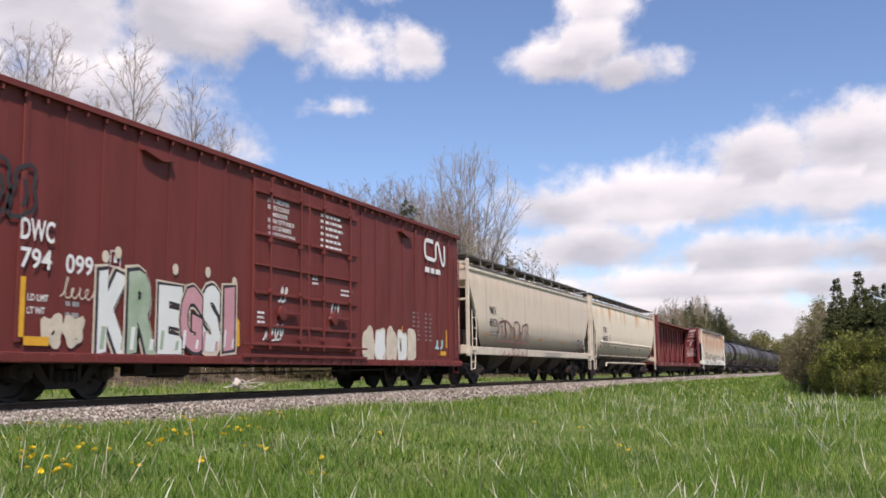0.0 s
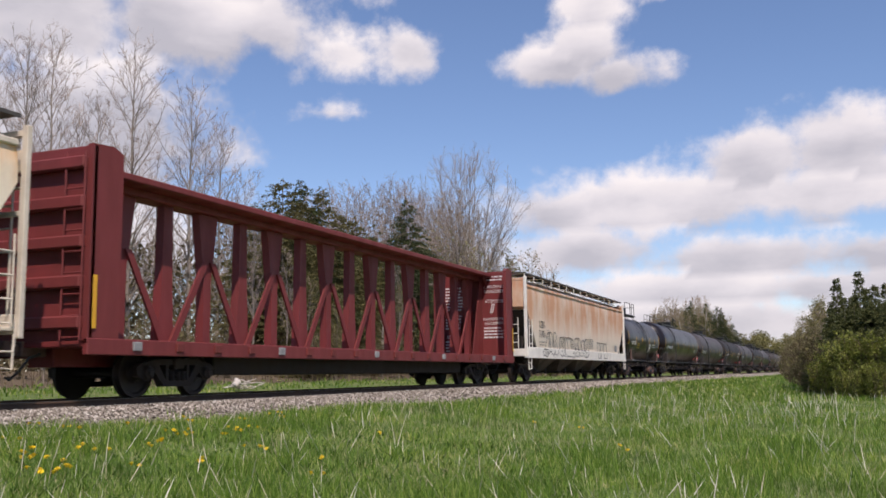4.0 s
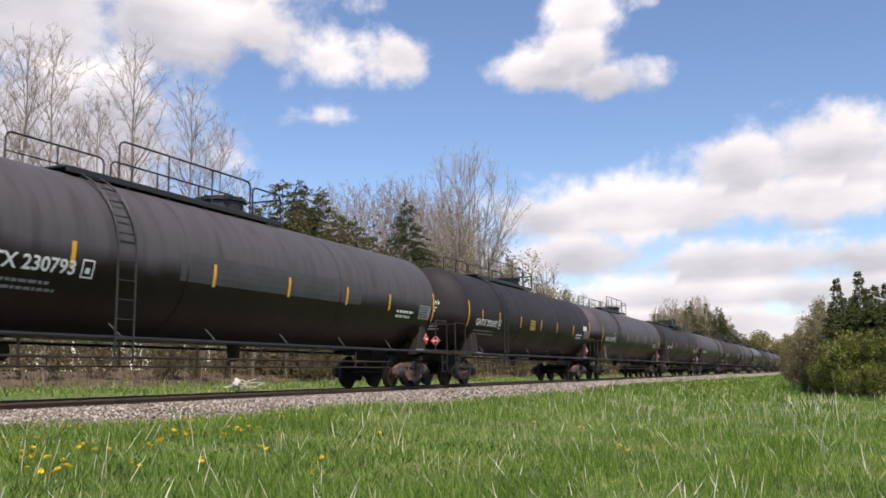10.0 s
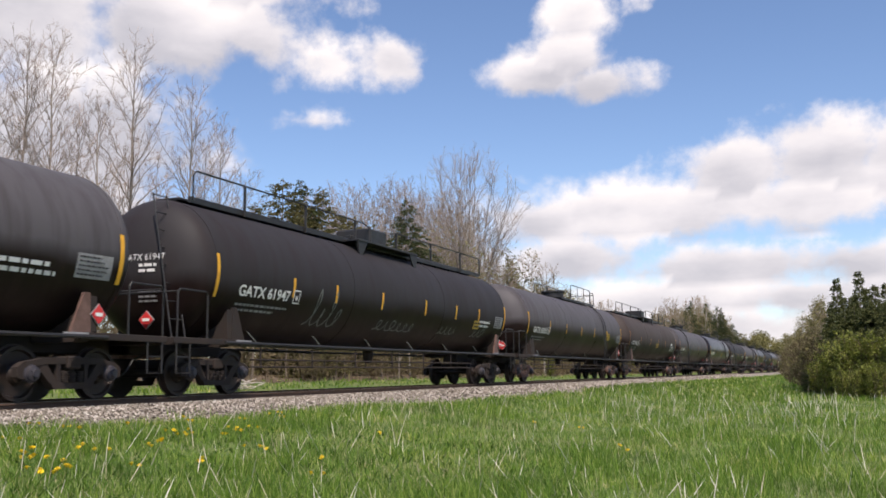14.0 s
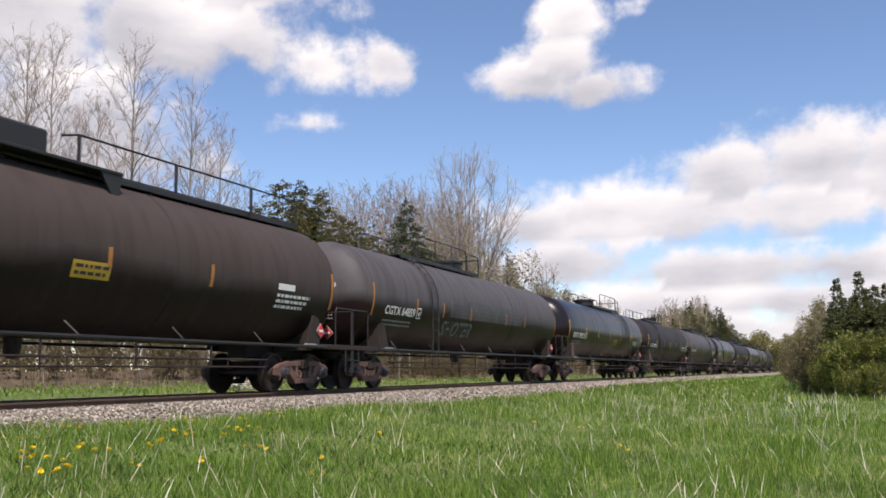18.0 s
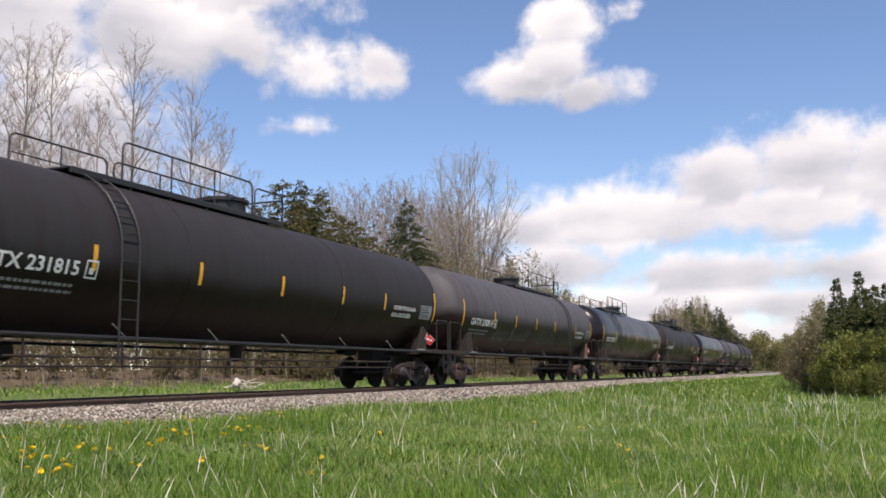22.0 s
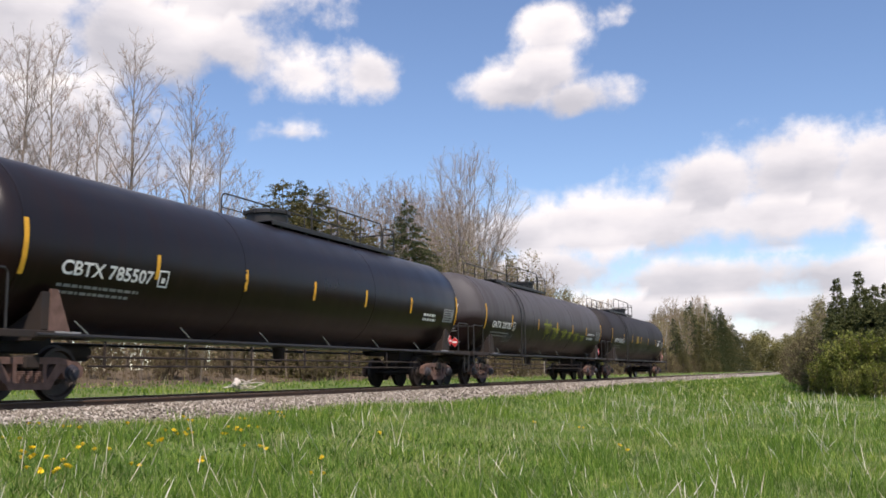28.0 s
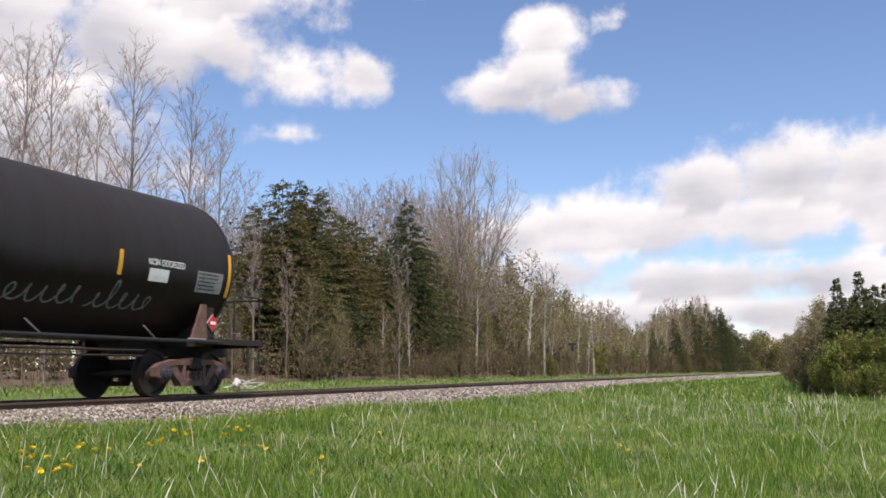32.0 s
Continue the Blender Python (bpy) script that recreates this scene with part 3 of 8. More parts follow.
def tank_car(c, mark, number, paint, side=1, half=9.05, r=TANK_R, zc=TANK_Z, long_walk=False, stripes=None, stripe_mat=YELLOW, extra=None, short=False, label="", cap=BLUECAP, decal=True, cargo_bars=True, truck=8.42, no_ladder=False):
    """A tank car. c: its middle along the track at the start; side: the end to which the top platform reaches."""
    car = thing("tank_car", TRACK_X, c, RAIL_Z, label, "tank car", "cars of the freight train")
    CARS.append((car, c))
    rnd = random.Random(number)
    w = Wrap(r=r, zc=zc)
    key = (half, r, paint.name)
    if key not in SHELLS:
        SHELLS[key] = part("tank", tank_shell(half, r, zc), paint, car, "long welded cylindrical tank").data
        tank = car.children[0]
    else:
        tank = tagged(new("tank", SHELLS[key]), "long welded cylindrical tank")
        tank.parent = car
    end = half + 1.33
    # weld seams
    for y in (-half, -half * 0.34, half * 0.34, half):
        part("weld_seam", ring(y, r, zc, 0.05, 0.006), paint, tank)
    # reflective stripes
    if stripes is None:
        stripes = (-5.90, -3.05, -0.17, 2.54, 5.46)
    for y in (-half + 0.02, half - 0.02):
        part("reflector", patch_on(Shape(), Wrap(r=r, zc=zc, proud=0.016), y - 0.05, 1.97, y + 0.05, 2.86), stripe_mat, tank, "", 0)
    for y in stripes:
        part("reflector", patch_on(Shape(), w, y - 0.05, 2.16, y + 0.05, 2.61), stripe_mat, tank, "", 0)
    # bogies, sills, bolsters
    frame_m = RUST if rnd.random() < 0.85 else GRIME
    for y in (-truck, truck):
        bogie(car, y, cap, frame_m)
    for k in (-1, 1):
        s = Shape()
        s.box(0, k * (truck + 0.55), 0.98, 0.55, end - truck + 1.6, 0.34, 0.02)
        s.plate([(-1.42, 1.15), (-1.2, 0.98), (1.2, 0.98), (1.42, 1.15), (1.40, 1.75), (1.2, 1.45), (0.7, 1.18), (-0.7, 1.18), (-1.2, 1.45), (-1.40, 1.75)], 0.30, "y", k * truck)
        part("stub_sill", s, GRIME, car, "grimy steel end sill and tank saddle")
        gm = RUST if rnd.random() < 0.5 else GRIME
        for sx in (-1, 1):
            s = Shape().plate([(k * (half - 0.62), 1.05), (k * (half - 1.12), 1.05), (k * (half - 0.80), 1.8), (k * (half - 0.66), 1.8)][:: k], 0.05, "x", sx * 1.40)
            part("saddle_gusset", s, gm, car, "dusty sloping steel gusset")
        # end platform
        s = Shape()
        s.box(0, k * (half + 0.72), 1.10, 2.9, 1.0, 0.05, 0.01)
        for sx in (-1, 1):
            s.box(sx * 1.44, k * (half + 0.2), 1.07, 0.06, 2.2, 0.12, 0.01)
        s.box(0, k * (half + 1.2), 1.05, 2.9, 0.08, 0.14, 0.01)
        part("end_platform", s, GRIME, car, "dark steel end platform")
        # hand rails of the end platform
        s = Shape()
        y0, y1 = k * (half + 0.25), k * (half + 1.18)
        for sx in (-1, 1):
            s.tube([(sx * 1.45, y0, 1.1), (sx * 1.45, y0, 1.98), (sx * 1.45, y0 + k * 0.06, 2.05), (sx * 1.45, y1 - k * 0.06, 2.05), (sx * 1.45, y1, 1.98), (sx * 1.45, y1, 0.45), (sx * 1.45, y1 - k * 0.4, 0.45), (sx * 1.45, y1 - k * 0.4, 1.1)], 0.02, 7)
            s.tube([(sx * 1.45, y1 - k * 0.4, 0.75), (sx * 1.45, y1, 0.75)], 0.015, 6)
        s.tube([(-1.45, y1, 2.0), (1.45, y1, 2.0)], 0.02, 7)
        s.tube([(-0.8, y1, 1.1), (-0.8, y1, 2.0)], 0.016, 6)
        part("end_railing", s, BLACK, car, "bent black pipe hand railing")
        # placard holder
        tilt = Matrix.Rotation(radians(45), 3, "X" if k > 0 else "Y")
        if k > 0:
            at, thin = (1.44, half - 0.48, 1.44), (1, 0)
        else:
            at, thin = (0.76, -half - 1.22, 1.47), (0, -1)

        def slab(out, t, wd, hd):
            return Shape().box(at[0] + out * thin[0], at[1] + out * thin[1], at[2], t if k > 0 else wd, wd if k > 0 else t, hd, 0.002, tilt if hd == wd else None)

        pl = part("placard", slab(0, 0.02, 0.26, 0.26), FADED, car, "white-edged red diamond hazard placard")
        part("red_diamond", slab(0.013, 0.012, 0.235, 0.235), REDPLAC, pl)
        q = slab(0.022, 0.008, 0.17, 0.06)
        part("number_bar", q, WHITE, pl)
        s = Shape().box(1.47, k * (half - 1.0), 1.1, 0.03, 0.55, 0.05, 0.004)
        part("white_label", s, FADED, car)
    coupler(car, end)
    # side rails low on the tank
    for sx in (-1, 1):
        s = Shape().tube([(sx * 1.5, -half + 0.3, 1.06), (sx * 1.5, half - 0.3, 1.06)], 0.035, 7)
        rail_o = part("side_rail", s, BLACK, car, "long low black pipe rail")
        y = -half + 1.45
        while y < half - 1.0:
            b = Shape().tube([(sx * 1.5, y, 1.07), (sx * 1.46, y - 0.30, 1.30)], 0.016, 5)
            part("stanchion", b, GREY_TAG if sx > 0 else BLACK, rail_o, "pale worn bracket" if sx > 0 else "")
            y += 2.72
    # pipes and brake rods under the tank
    s = Shape()
    zp, zq = (0.88, 0.78) if half < 9 else (0.74, 0.58)
    s.tube([(0.95, -truck + 1.4, zp), (0.95, truck - 1.4, zp)], 0.022, 6)
    part("brake_pipe", s, GRIME, car)
    s = Shape()
    s.tube([(0.95, -truck + 1.4, zq), (0.95, truck - 1.4, zq)], 0.02, 6)
    y = -truck + 1.8
    while y < truck - 1.5:
        s.box(0.95, y, (zq + 1.0) / 2, 0.03, 0.055, 1.06 - zq, 0.008)
        s.tube([(0.95, y + 0.6, zq), (0.95, y + 0.6, zp)], 0.014, 5)
        y += 2.3
    part("brake_rod", s, GRIME, car, "thin hanging brake rod")
    s = Shape()
    s.tube([(-0.35, -truck + 1.9, 0.86), (-0.35, -truck + 2.7, 0.86)], 0.17, 14)
    part("brake_reservoir", s, GRIME, car, "round brake reservoir")
    s = Shape().lathe([(0.72, 0.08), (0.80, 0.14), (1.1, 0.16)], 14, "z", (0, 0.6, 0))
    part("bottom_outlet", s, GRIME, car)
    # top fittings
    top = zc + r
    if short:
        s = Shape()
        s.box(0, -0.9, top + 0.16, 1.5, 3.0, 0.05, 0.01)
        s.box(0.62, -0.9, top + 0.10, 0.08, 3.0, 0.12, 0.01)
        part("top_platform", s, BLACK, car, "black grating platform round the valve housing")
        s = Shape().box(0, -1.0, top + 0.42, 0.75, 0.75, 0.5, 0.05)
        part("valve_box", s, BLACK, car, "square black valve housing")
        s = Shape().lathe([(top, 0.1), (top + 0.5, 0.1), (top + 0.52, 0.16), (top + 0.6, 0.16), (top + 0.75, 0.05)], 12, "z", (0.2, -2.2, 0))
        part("relief_valve", s, BLACK, car, "black relief valve")
    else:
        lo, hi = (-0.75, 6.02) if side > 0 else (-5.45, 1.54)
        s = Shape()
        s.box(0.0, (lo + hi) / 2, top + 0.02, 1.3, hi - lo, 0.04, 0.008)
        for x in (-0.64, 0.64):
            s.box(x, (lo + hi) / 2, top - 0.03, 0.06, hi - lo, 0.11, 0.01)
        y = lo + 0.4
        while y < hi:
            for x in (-0.6, 0.6):
                s.box(x, y, top - 0.1, 0.05, 0.07, 0.22, 0.01)
            y += 1.2
        part("top_platform", s, BLACK, car, "narrow black steel platform on top")
        s = Shape()
        s.lathe([(top - 0.1, 0.52), (top + 0.27, 0.52), (top + 0.29, 0.57), (top + 0.36, 0.57), (top + 0.39, 0.50), (top + 0.41, 0.1)], 28, "z")
        for i in range(8):
            a = i * math.pi / 4
            s.box(0.56 * math.cos(a), 0.56 * math.sin(a), top + 0.33, 0.07, 0.07, 0.12, 0.01)
        part("valve_dome", s, BLACK, car, "round black protective dome over the valves")
    if long_walk:
        s = Shape()
        s.box(0.0, 0, top + 0.06, 0.62, 2 * half - 0.5, 0.05, 0.01)
        for x in (0.55,):
            s.box(x, 0, top + 0.02, 0.06, 2 * half - 0.5, 0.14, 0.01)
        for k in (-1, 1):
            s.plate([(k * 1.4, top + 0.02), (k * 2.0, top + 0.02), (k * 1.9, top - 0.45), (k * 1.75, top - 0.45)][:: k], 0.05, "x", 1.0)
        s.box(0.7, 0, top + 0.0, 0.7, 4.0, 0.06, 0.01)
        part("running_board", s, BLACK, car, "dark running board along the whole top")
        s = Shape().box(0.1, 0, top + 0.3, 1.15, 1.1, 0.5, 0.05)
        part("valve_box", s, BLACK, car, "square black valve housing")
        s = Shape()
        x = 0.62
        y0, y1 = -half + 0.3, half - 0.3
        zt = top + 0.64
        s.tube([(x, y0, top), (x, y0, zt - 0.1), (x, y0 + 0.1, zt), (x, -0.9, zt), (x, -0.5, zt - 0.1)], 0.022, 7)
        s.tube([(x, 0.9, zt - 0.1), (x, 1.3, zt), (x, y1 - 0.1, zt), (x, y1, zt - 0.1), (x, y1, top)], 0.022, 7)
        y = y0 + 1.9
        while y < y1 - 0.5:
            s.box(x, y, top + 0.28, 0.06, 0.05, 0.72, 0.008)
            y += 2.72
        part("top_railing", s, BLACK, car, "long black railing along the running board")
        part("end_ladder", ladder_shape(1.0, -half - 0.55, 1.1, top, 0.42, axis="y", lean=-0.55), BLACK, car, "black end ladder")
    else:
        s = Shape()
        zt = top + 0.85
        if short:
            lo, hi = -2.4, 0.6
            runs = {0.66: ((-2.4, -0.7), (-0.2, 0.6)), -0.66: ((-2.4, 0.6),)}
        elif side > 0:
            runs = {0.66: ((1.07, 5.15), (5.25, 6.0)), -0.66: ((-1.0, 1.2), (1.4, 6.0))}
        else:
            runs = {0.66: ((-4.15, 0.2), (0.3, 1.5)), -0.66: ((-5.6, -3.1), (-2.9, 1.5))}
        zt = top + (0.95 if short else 0.76)
        for x, spans in runs.items():
            for p, q in spans:
                zr = zt if q - p > 1.3 or short else zt - 0.1
                s.tube([(x, p, top), (x, p, zr - 0.12), (x, p + 0.04, zr - 0.04), (x, p + 0.12, zr), (x, q - 0.12, zr), (x, q - 0.04, zr - 0.04), (x, q, zr - 0.12), (x, q, top)], 0.021, 7)
                n = max(1, round((q - p) / 1.5))
                for i in range(1, n):
                    s.tube([(x, p + (q - p) * i / n, top), (x, p + (q - p) * i / n, zr)], 0.017, 6)
                if x < 0:
                    s.tube([(x, p, top + 0.40), (x, q, top + 0.40)], 0.014, 6)
        s.tube([(-0.66, hi - 0.02, zt - 0.2), (0.66, hi - 0.02, zt - 0.2)], 0.02, 7)
        part("top_railing", s, BLACK, car, "bent black pipe railing round the platform")
        if not no_ladder:
            ly = 0.0 if short else (4.6 if side > 0 else -4.9)
            s = Shape()
            for dy in (-0.23, 0.23):
                pts = [(1.56, ly + dy, 0.62), (1.58, ly + dy, zc)]
                for i in range(1, 9):
                    t = i / 8 * 1.12
                    pts.append(((r + 0.08) * math.cos(t), ly + dy, zc + (r + 0.08) * math.sin(t)))
                s.tube(pts, 0.02, 6)
            z = 0.7
            while z < zc:
                s.tube([(1.57, ly - 0.23, z), (1.57, ly + 0.23, z)], 0.014, 5)
                z += 0.34
            for i in range(1, 6):
                t = i / 5.4 * 1.1
                s.tube([((r + 0.08) * math.cos(t), ly - 0.23, zc + (r + 0.08) * math.sin(t)), ((r + 0.08) * math.cos(t), ly + 0.23, zc + (r + 0.08) * math.sin(t))], 0.014, 5)
            part("side_ladder", s, BLACK, car, "black side ladder curving up the tank")
    # lettering
    ty = -half + (0.83 if not short else 0.95)
    tw = 0.203 * len(mark) if not short else 1.5
    text_on("reporting_mark", w, mark, ty, 2.06, 0.335, WHITE, tank, tw, "white stencilled car lettering")
    bars_on("weight_stencil", w, ty, 1.84, tw, 2, 0.055, 0.07, FADED, tank, number, "small faded weight stencil")
    if not short:
        s = Shape()
        ys = ty + tw + 0.14
        for y0, z0, y1, z1 in ((ys, 2.02, ys + 0.28, 2.05), (ys, 2.31, ys + 0.28, 2.34), (ys, 2.05, ys + 0.03, 2.31), (ys + 0.25, 2.05, ys + 0.28, 2.31), (ys + 0.09, 2.10, ys + 0.19, 2.20)):
            patch_on(s, w, y0, z0, y1, z1)
        part("plate_mark", s, WHITE, tank, "small framed plate stencil", 0)
    if decal:
        s = patch_on(Shape(), w, half - 1.05, 2.02, half - 0.22, 2.44)
        d = part("stencil_panel", s, FADED, tank, "grey consolidated test stencil panel", 0)
        bars_on("stencil_line", Wrap(r=r, zc=zc, proud=0.010), half - 1.0, 2.37, 0.7, 5, 0.03, 0.045, INK, d, number + 3)
        if cargo_bars:
            bars_on("cargo_stencil", w, half - 2.6, 2.14, 1.2, 2, 0.075, 0.07, WHITE, tank, number + 5, "white cargo stencil lines")
    # stencils on the head towards the camera
    def head(x, z, e=0.0):
        rho = min(0.999, math.hypot(x, z - zc) / r)
        return (x, -half - 0.72 * math.cos(math.asin(rho ** (1 / 0.9))) - 0.016 - e, z)

    v, f = letters(mark, 0.19, 0.98)
    part("head_mark", Shape().add([head(-0.28 + a * 1.0, zc + 0.14 + b) for a, b in v], f), WHITE, tank, "white car lettering on the tank head", 0)
    bars_on("head_stencil", head, 0.12, zc + 0.01, 0.5, 2, 0.06, 0.05, WHITE, tank, number + 7, "white stencil lines on the tank head")
    bars_on("head_stencil", head, 0.1, zc - 0.52, 0.52, 3, 0.04, 0.05, FADED, tank, number + 8, "small faded stencil lines on the tank head")
    if extra:
        extra(car, tank, w)
    return car


# ------------------------------------------------------------------ hopper cars and others
def loft_body(half, prof_h, cut):
    """A covered hopper body: a half section (x, z) from the bottom up, mirrored, along y; cut(y) is the height of the sloping end sheets."""
    s = Shape()
    ys = grid_axis([(-half, -half + 2.0, 0.1), (-half + 2.0, half - 2.0, 1.0), (half - 2.0, half, 0.1)])
    keep = [p for p in prof_h if p[1] > 3.76]
    m_low = 22
    n = m_low + 1 + len(keep)

    def sect(y):
        zb = cut(y)
        xs = [p[0] for p in prof_h]
        zs = [p[1] for p in prof_h]
        zb = max(zb, zs[0])
        out = [(0.0, zb)]
        for i in range(m_low):
            z = zb + (keep[0][1] - 0.04 - zb) * (i / m_low) ** 1.6
            out.append((float(np.interp(z, zs, xs)), z))
        return out + keep

    for y in ys:
        h = sect(y)
        s.v += [(x, y, z) for x, z in h] + [(-x, y, z) for x, z in h[::-1]]
    m = 2 * n
    for i in range(len(ys) - 1):
        for j in range(m):
            s.f.append((i * m + j, (i + 1) * m + j, (i + 1) * m + (j + 1) % m, i * m + (j + 1) % m))
    s.f.append(tuple(range(m)))
    s.f.append(tuple((len(ys) - 1) * m + j for j in range(m))[::-1])
    return s


def hopper_car(c, half, kind, paint, sill_paint, name_a, name_b, label, truck, posts, text_y, seam=False, bays=4, extra=None, frame_top=4.28):
    car = thing("hopper_car", TRACK_X, c, RAIL_Z, label, "hopper car", "cars of the freight train")
    CARS.append((car, c))
    inner = half - 0.25
    if kind == "round":
        prof_h = [(0.35, 1.02), (1.05, 1.12), (1.36, 1.42), (1.50, 1.80), (1.555, 2.3), (1.56, 3.0), (1.55, 3.6), (1.50, 3.92), (1.40, 4.02), (1.05, 4.24), (0.72, 4.36), (0.4, 4.42), (0.12, 4.44)]
        run, zlow, ztop = 1.3, 1.3, 3.35
    else:
        prof_h = [(0.35, 1.1), (1.46, 1.18), (1.50, 1.45), (1.53, 2.0), (1.54, 3.0), (1.54, 3.75), (1.50, 3.86), (1.42, 3.92), (1.05, 4.2), (0.72, 4.34), (0.4, 4.41), (0.12, 4.43)]
        run, zlow, ztop = 1.5, 1.3, 2.95

    def cut(y):
        d = inner - abs(y)
        return max(0.0, ztop - (ztop - zlow) * d / run) if d < run else 0.0

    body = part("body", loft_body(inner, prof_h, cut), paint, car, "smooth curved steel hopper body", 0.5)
    w = Wrap(x=1.56 if kind == "round" else 1.545)
    # welded sheet joints and reflectors on the sides
    if kind == "round":
        for i in range(7):
            y = (i - 3) * inner * 0.27
            part("sheet_joint", patch_on(Shape(), Wrap(x=1.557, proud=0.006), y - 0.018, 1.85, y + 0.018, 3.72), SEAM if not seam else paint, body, "", 0)
        for i in range(5):
            y = (i - 2) * inner * 0.40
            part("reflector", patch_on(Shape(), Wrap(x=1.53, proud=0.0), y - 0.18, 1.70, y + 0.18, 1.79), ORANGE, body, "dull orange reflective stripe", 0)
    # eave rail along the roof
    for sx in (-1, 1):
        s = Shape().box(sx * 1.50, 0, 3.97 if kind == "round" else 3.90, 0.12, 2 * inner, 0.11, 0.02)
        part("roof_rail", s, paint if kind == "flat" else sill_paint, car, "pale roof edge rail")
    # side sill
    for sx in (-1, 1):
        s = Shape()
        if kind == "flat":
            s.box(sx * 1.56, 0, 1.22, 0.10, 2 * half - 0.2, 0.40, 0.015)
            s.box(sx * 1.53, 0, 1.0, 0.22, 2 * half - 0.2, 0.04, 0.01)
        elif seam:
            s.tube([(sx * 1.50, -half + 2.0, 1.98), (sx * 1.50, half - 2.0, 1.98)], 0.085, 10)
            s.tube([(sx * 1.53, -half + 2.0, 1.83), (sx * 1.53, half - 2.0, 1.83)], 0.022, 6)
            rod = part("brake_rod", Shape().tube([(sx * 1.50, -half + 1.7, 1.26), (sx * 1.50, half - 1.7, 1.26)], 0.02, 6), sill_paint, car, "thin pale rod along the sill")
            for i in range(9):
                part("clamp", Shape().box(sx * 1.50, (i - 4) * 1.75, 1.26, 0.06, 0.10, 0.09, 0.012), STEEL_GALV, rod)
        else:
            s.box(sx * 1.52, 0, 1.17, 0.10, 2 * half - 0.3, 0.27, 0.015)
        part("side_sill", s, sill_paint, car, "pale steel side sill")
    # hopper bays
    span = 2 * truck - 3.0
    for i in range(bays):
        y = -span / 2 + span * (i + 0.5) / bays
        L = span / bays * 0.94
        s = Shape()
        t0, t1 = [(-1.2, y - L / 2, 1.12), (1.2, y - L / 2, 1.12), (1.2, y + L / 2, 1.12), (-1.2, y + L / 2, 1.12)], [(-0.62, y - 0.30, 0.44), (0.62, y - 0.30, 0.44), (0.62, y + 0.30, 0.44), (-0.62, y + 0.30, 0.44)]
        s.add(t0 + t1, [(0, 1, 5, 4), (1, 2, 6, 5), (2, 3, 7, 6), (3, 0, 4, 7), (4, 5, 6, 7), (3, 2, 1, 0)])
        bay = part("hopper_bay", s, BAY_DUST if kind == "flat" else BAY_DARK, car, "dark stained sloping discharge bay", 0)
        g = Shape().box(0, y, 0.40, 1.5, 0.75, 0.09, 0.015)
        g.tube([(-1.3, y, 0.42), (1.3, y, 0.42)], 0.03, 6)
        g.box(0.95, y, 0.45, 0.08, 0.22, 0.22, 0.02)
        part("outlet_gate", g, GRIME, bay, "rusty outlet gate and shaft")
    s = Shape().box(0, 0, 0.93, 0.4, 2 * half - 0.6, 0.3, 0.02)
    part("centre_sill", s, GRIME, car)
    if seam:
        s = Shape().tube([(1.45, -truck + 1.5, 0.70), (1.45, -truck + 1.6, 0.86), (1.45, -truck + 1.75, 0.88), (1.45, truck - 1.6, 0.88), (1.45, truck - 1.5, 0.75)], 0.045, 8)
        part("air_pipe", s, sill_paint, car, "long pale pipe under the sill")
        s = Shape().tube([(0.55, -span / 2 - 0.3, 0.36), (0.55, span / 2 + 0.3, 0.36)], 0.055, 8)
        part("outlet_pipe", s, GRIME, car, "long grimy unloading pipe below the bays")
    for y in (-truck, truck):
        bogie(car, y, GRIME, GRIME)
    coupler(car, half + 0.3)
    # ends: posts, ladders, platforms, slope-sheet braces
    for k in (-1, 1):
        y = k * (half - 0.08)
        for sx in (-1, 1):
            s = Shape().box(sx * 1.53, y, (frame_top + 0.98) / 2, 0.12, 0.10, frame_top - 0.98, 0.012)
            part("corner_post", s, sill_paint, car, "pale corner post")
            part("side_ladder", ladder_shape(sx * 1.60, y - k * 0.42, 1.15, 2.55, 0.40, 0.016), sill_paint, car, "pale grab-iron ladder")
            st = Shape().tube([(sx * 1.58, y - k * 0.55, 1.05), (sx * 1.58, y - k * 0.5, 0.55), (sx * 1.58, y - k * 0.15, 0.52), (sx * 1.58, y - k * 0.12, 1.05)], 0.022, 6)
            st.tube([(sx * 1.58, y - k * 0.52, 0.78), (sx * 1.58, y - k * 0.13, 0.78)], 0.016, 6)
            part("stirrup_step", st, sill_paint, car, "hanging stirrup step")
        s = Shape()
        s.box(0, k * (half - 0.55), 1.12, 3.0, 0.95, 0.06, 0.01)
        s.box(0, y, 1.2, 3.06, 0.12, 0.30, 0.015)
        part("end_platform", s, sill_paint, car, "pale end platform")
        # dark plate laid below the slope: its shade put in as solid colour
        d = k * (inner + 0.012)
        sl = Shape()
        e = k * (inner - run + 0.02)
        for x0, x1 in ((-1.5, 1.5),):
            sl.add([(x0, d, ztop - 0.03), (x1, d, ztop - 0.03), (x1 * 0.97, e, zlow - 0.03), (x0 * 0.97, e, zlow - 0.03), (x0, d, ztop - 0.06), (x1, d, ztop - 0.06), (x1 * 0.97, e, zlow - 0.06), (x0 * 0.97, e, zlow - 0.06)],
                   [(0, 1, 2, 3), (7, 6, 5, 4), (0, 4, 5, 1), (1, 5, 6, 2), (2, 6, 7, 3), (3, 7, 4, 0)])
        part("slope_sheet", sl, GRIME, car, "dark plate painting the shade under the sloping end sheet", 0)
        s = Shape()
        s.box(0, y, frame_top - 0.12, 3.06, 0.08, 0.10, 0.01)
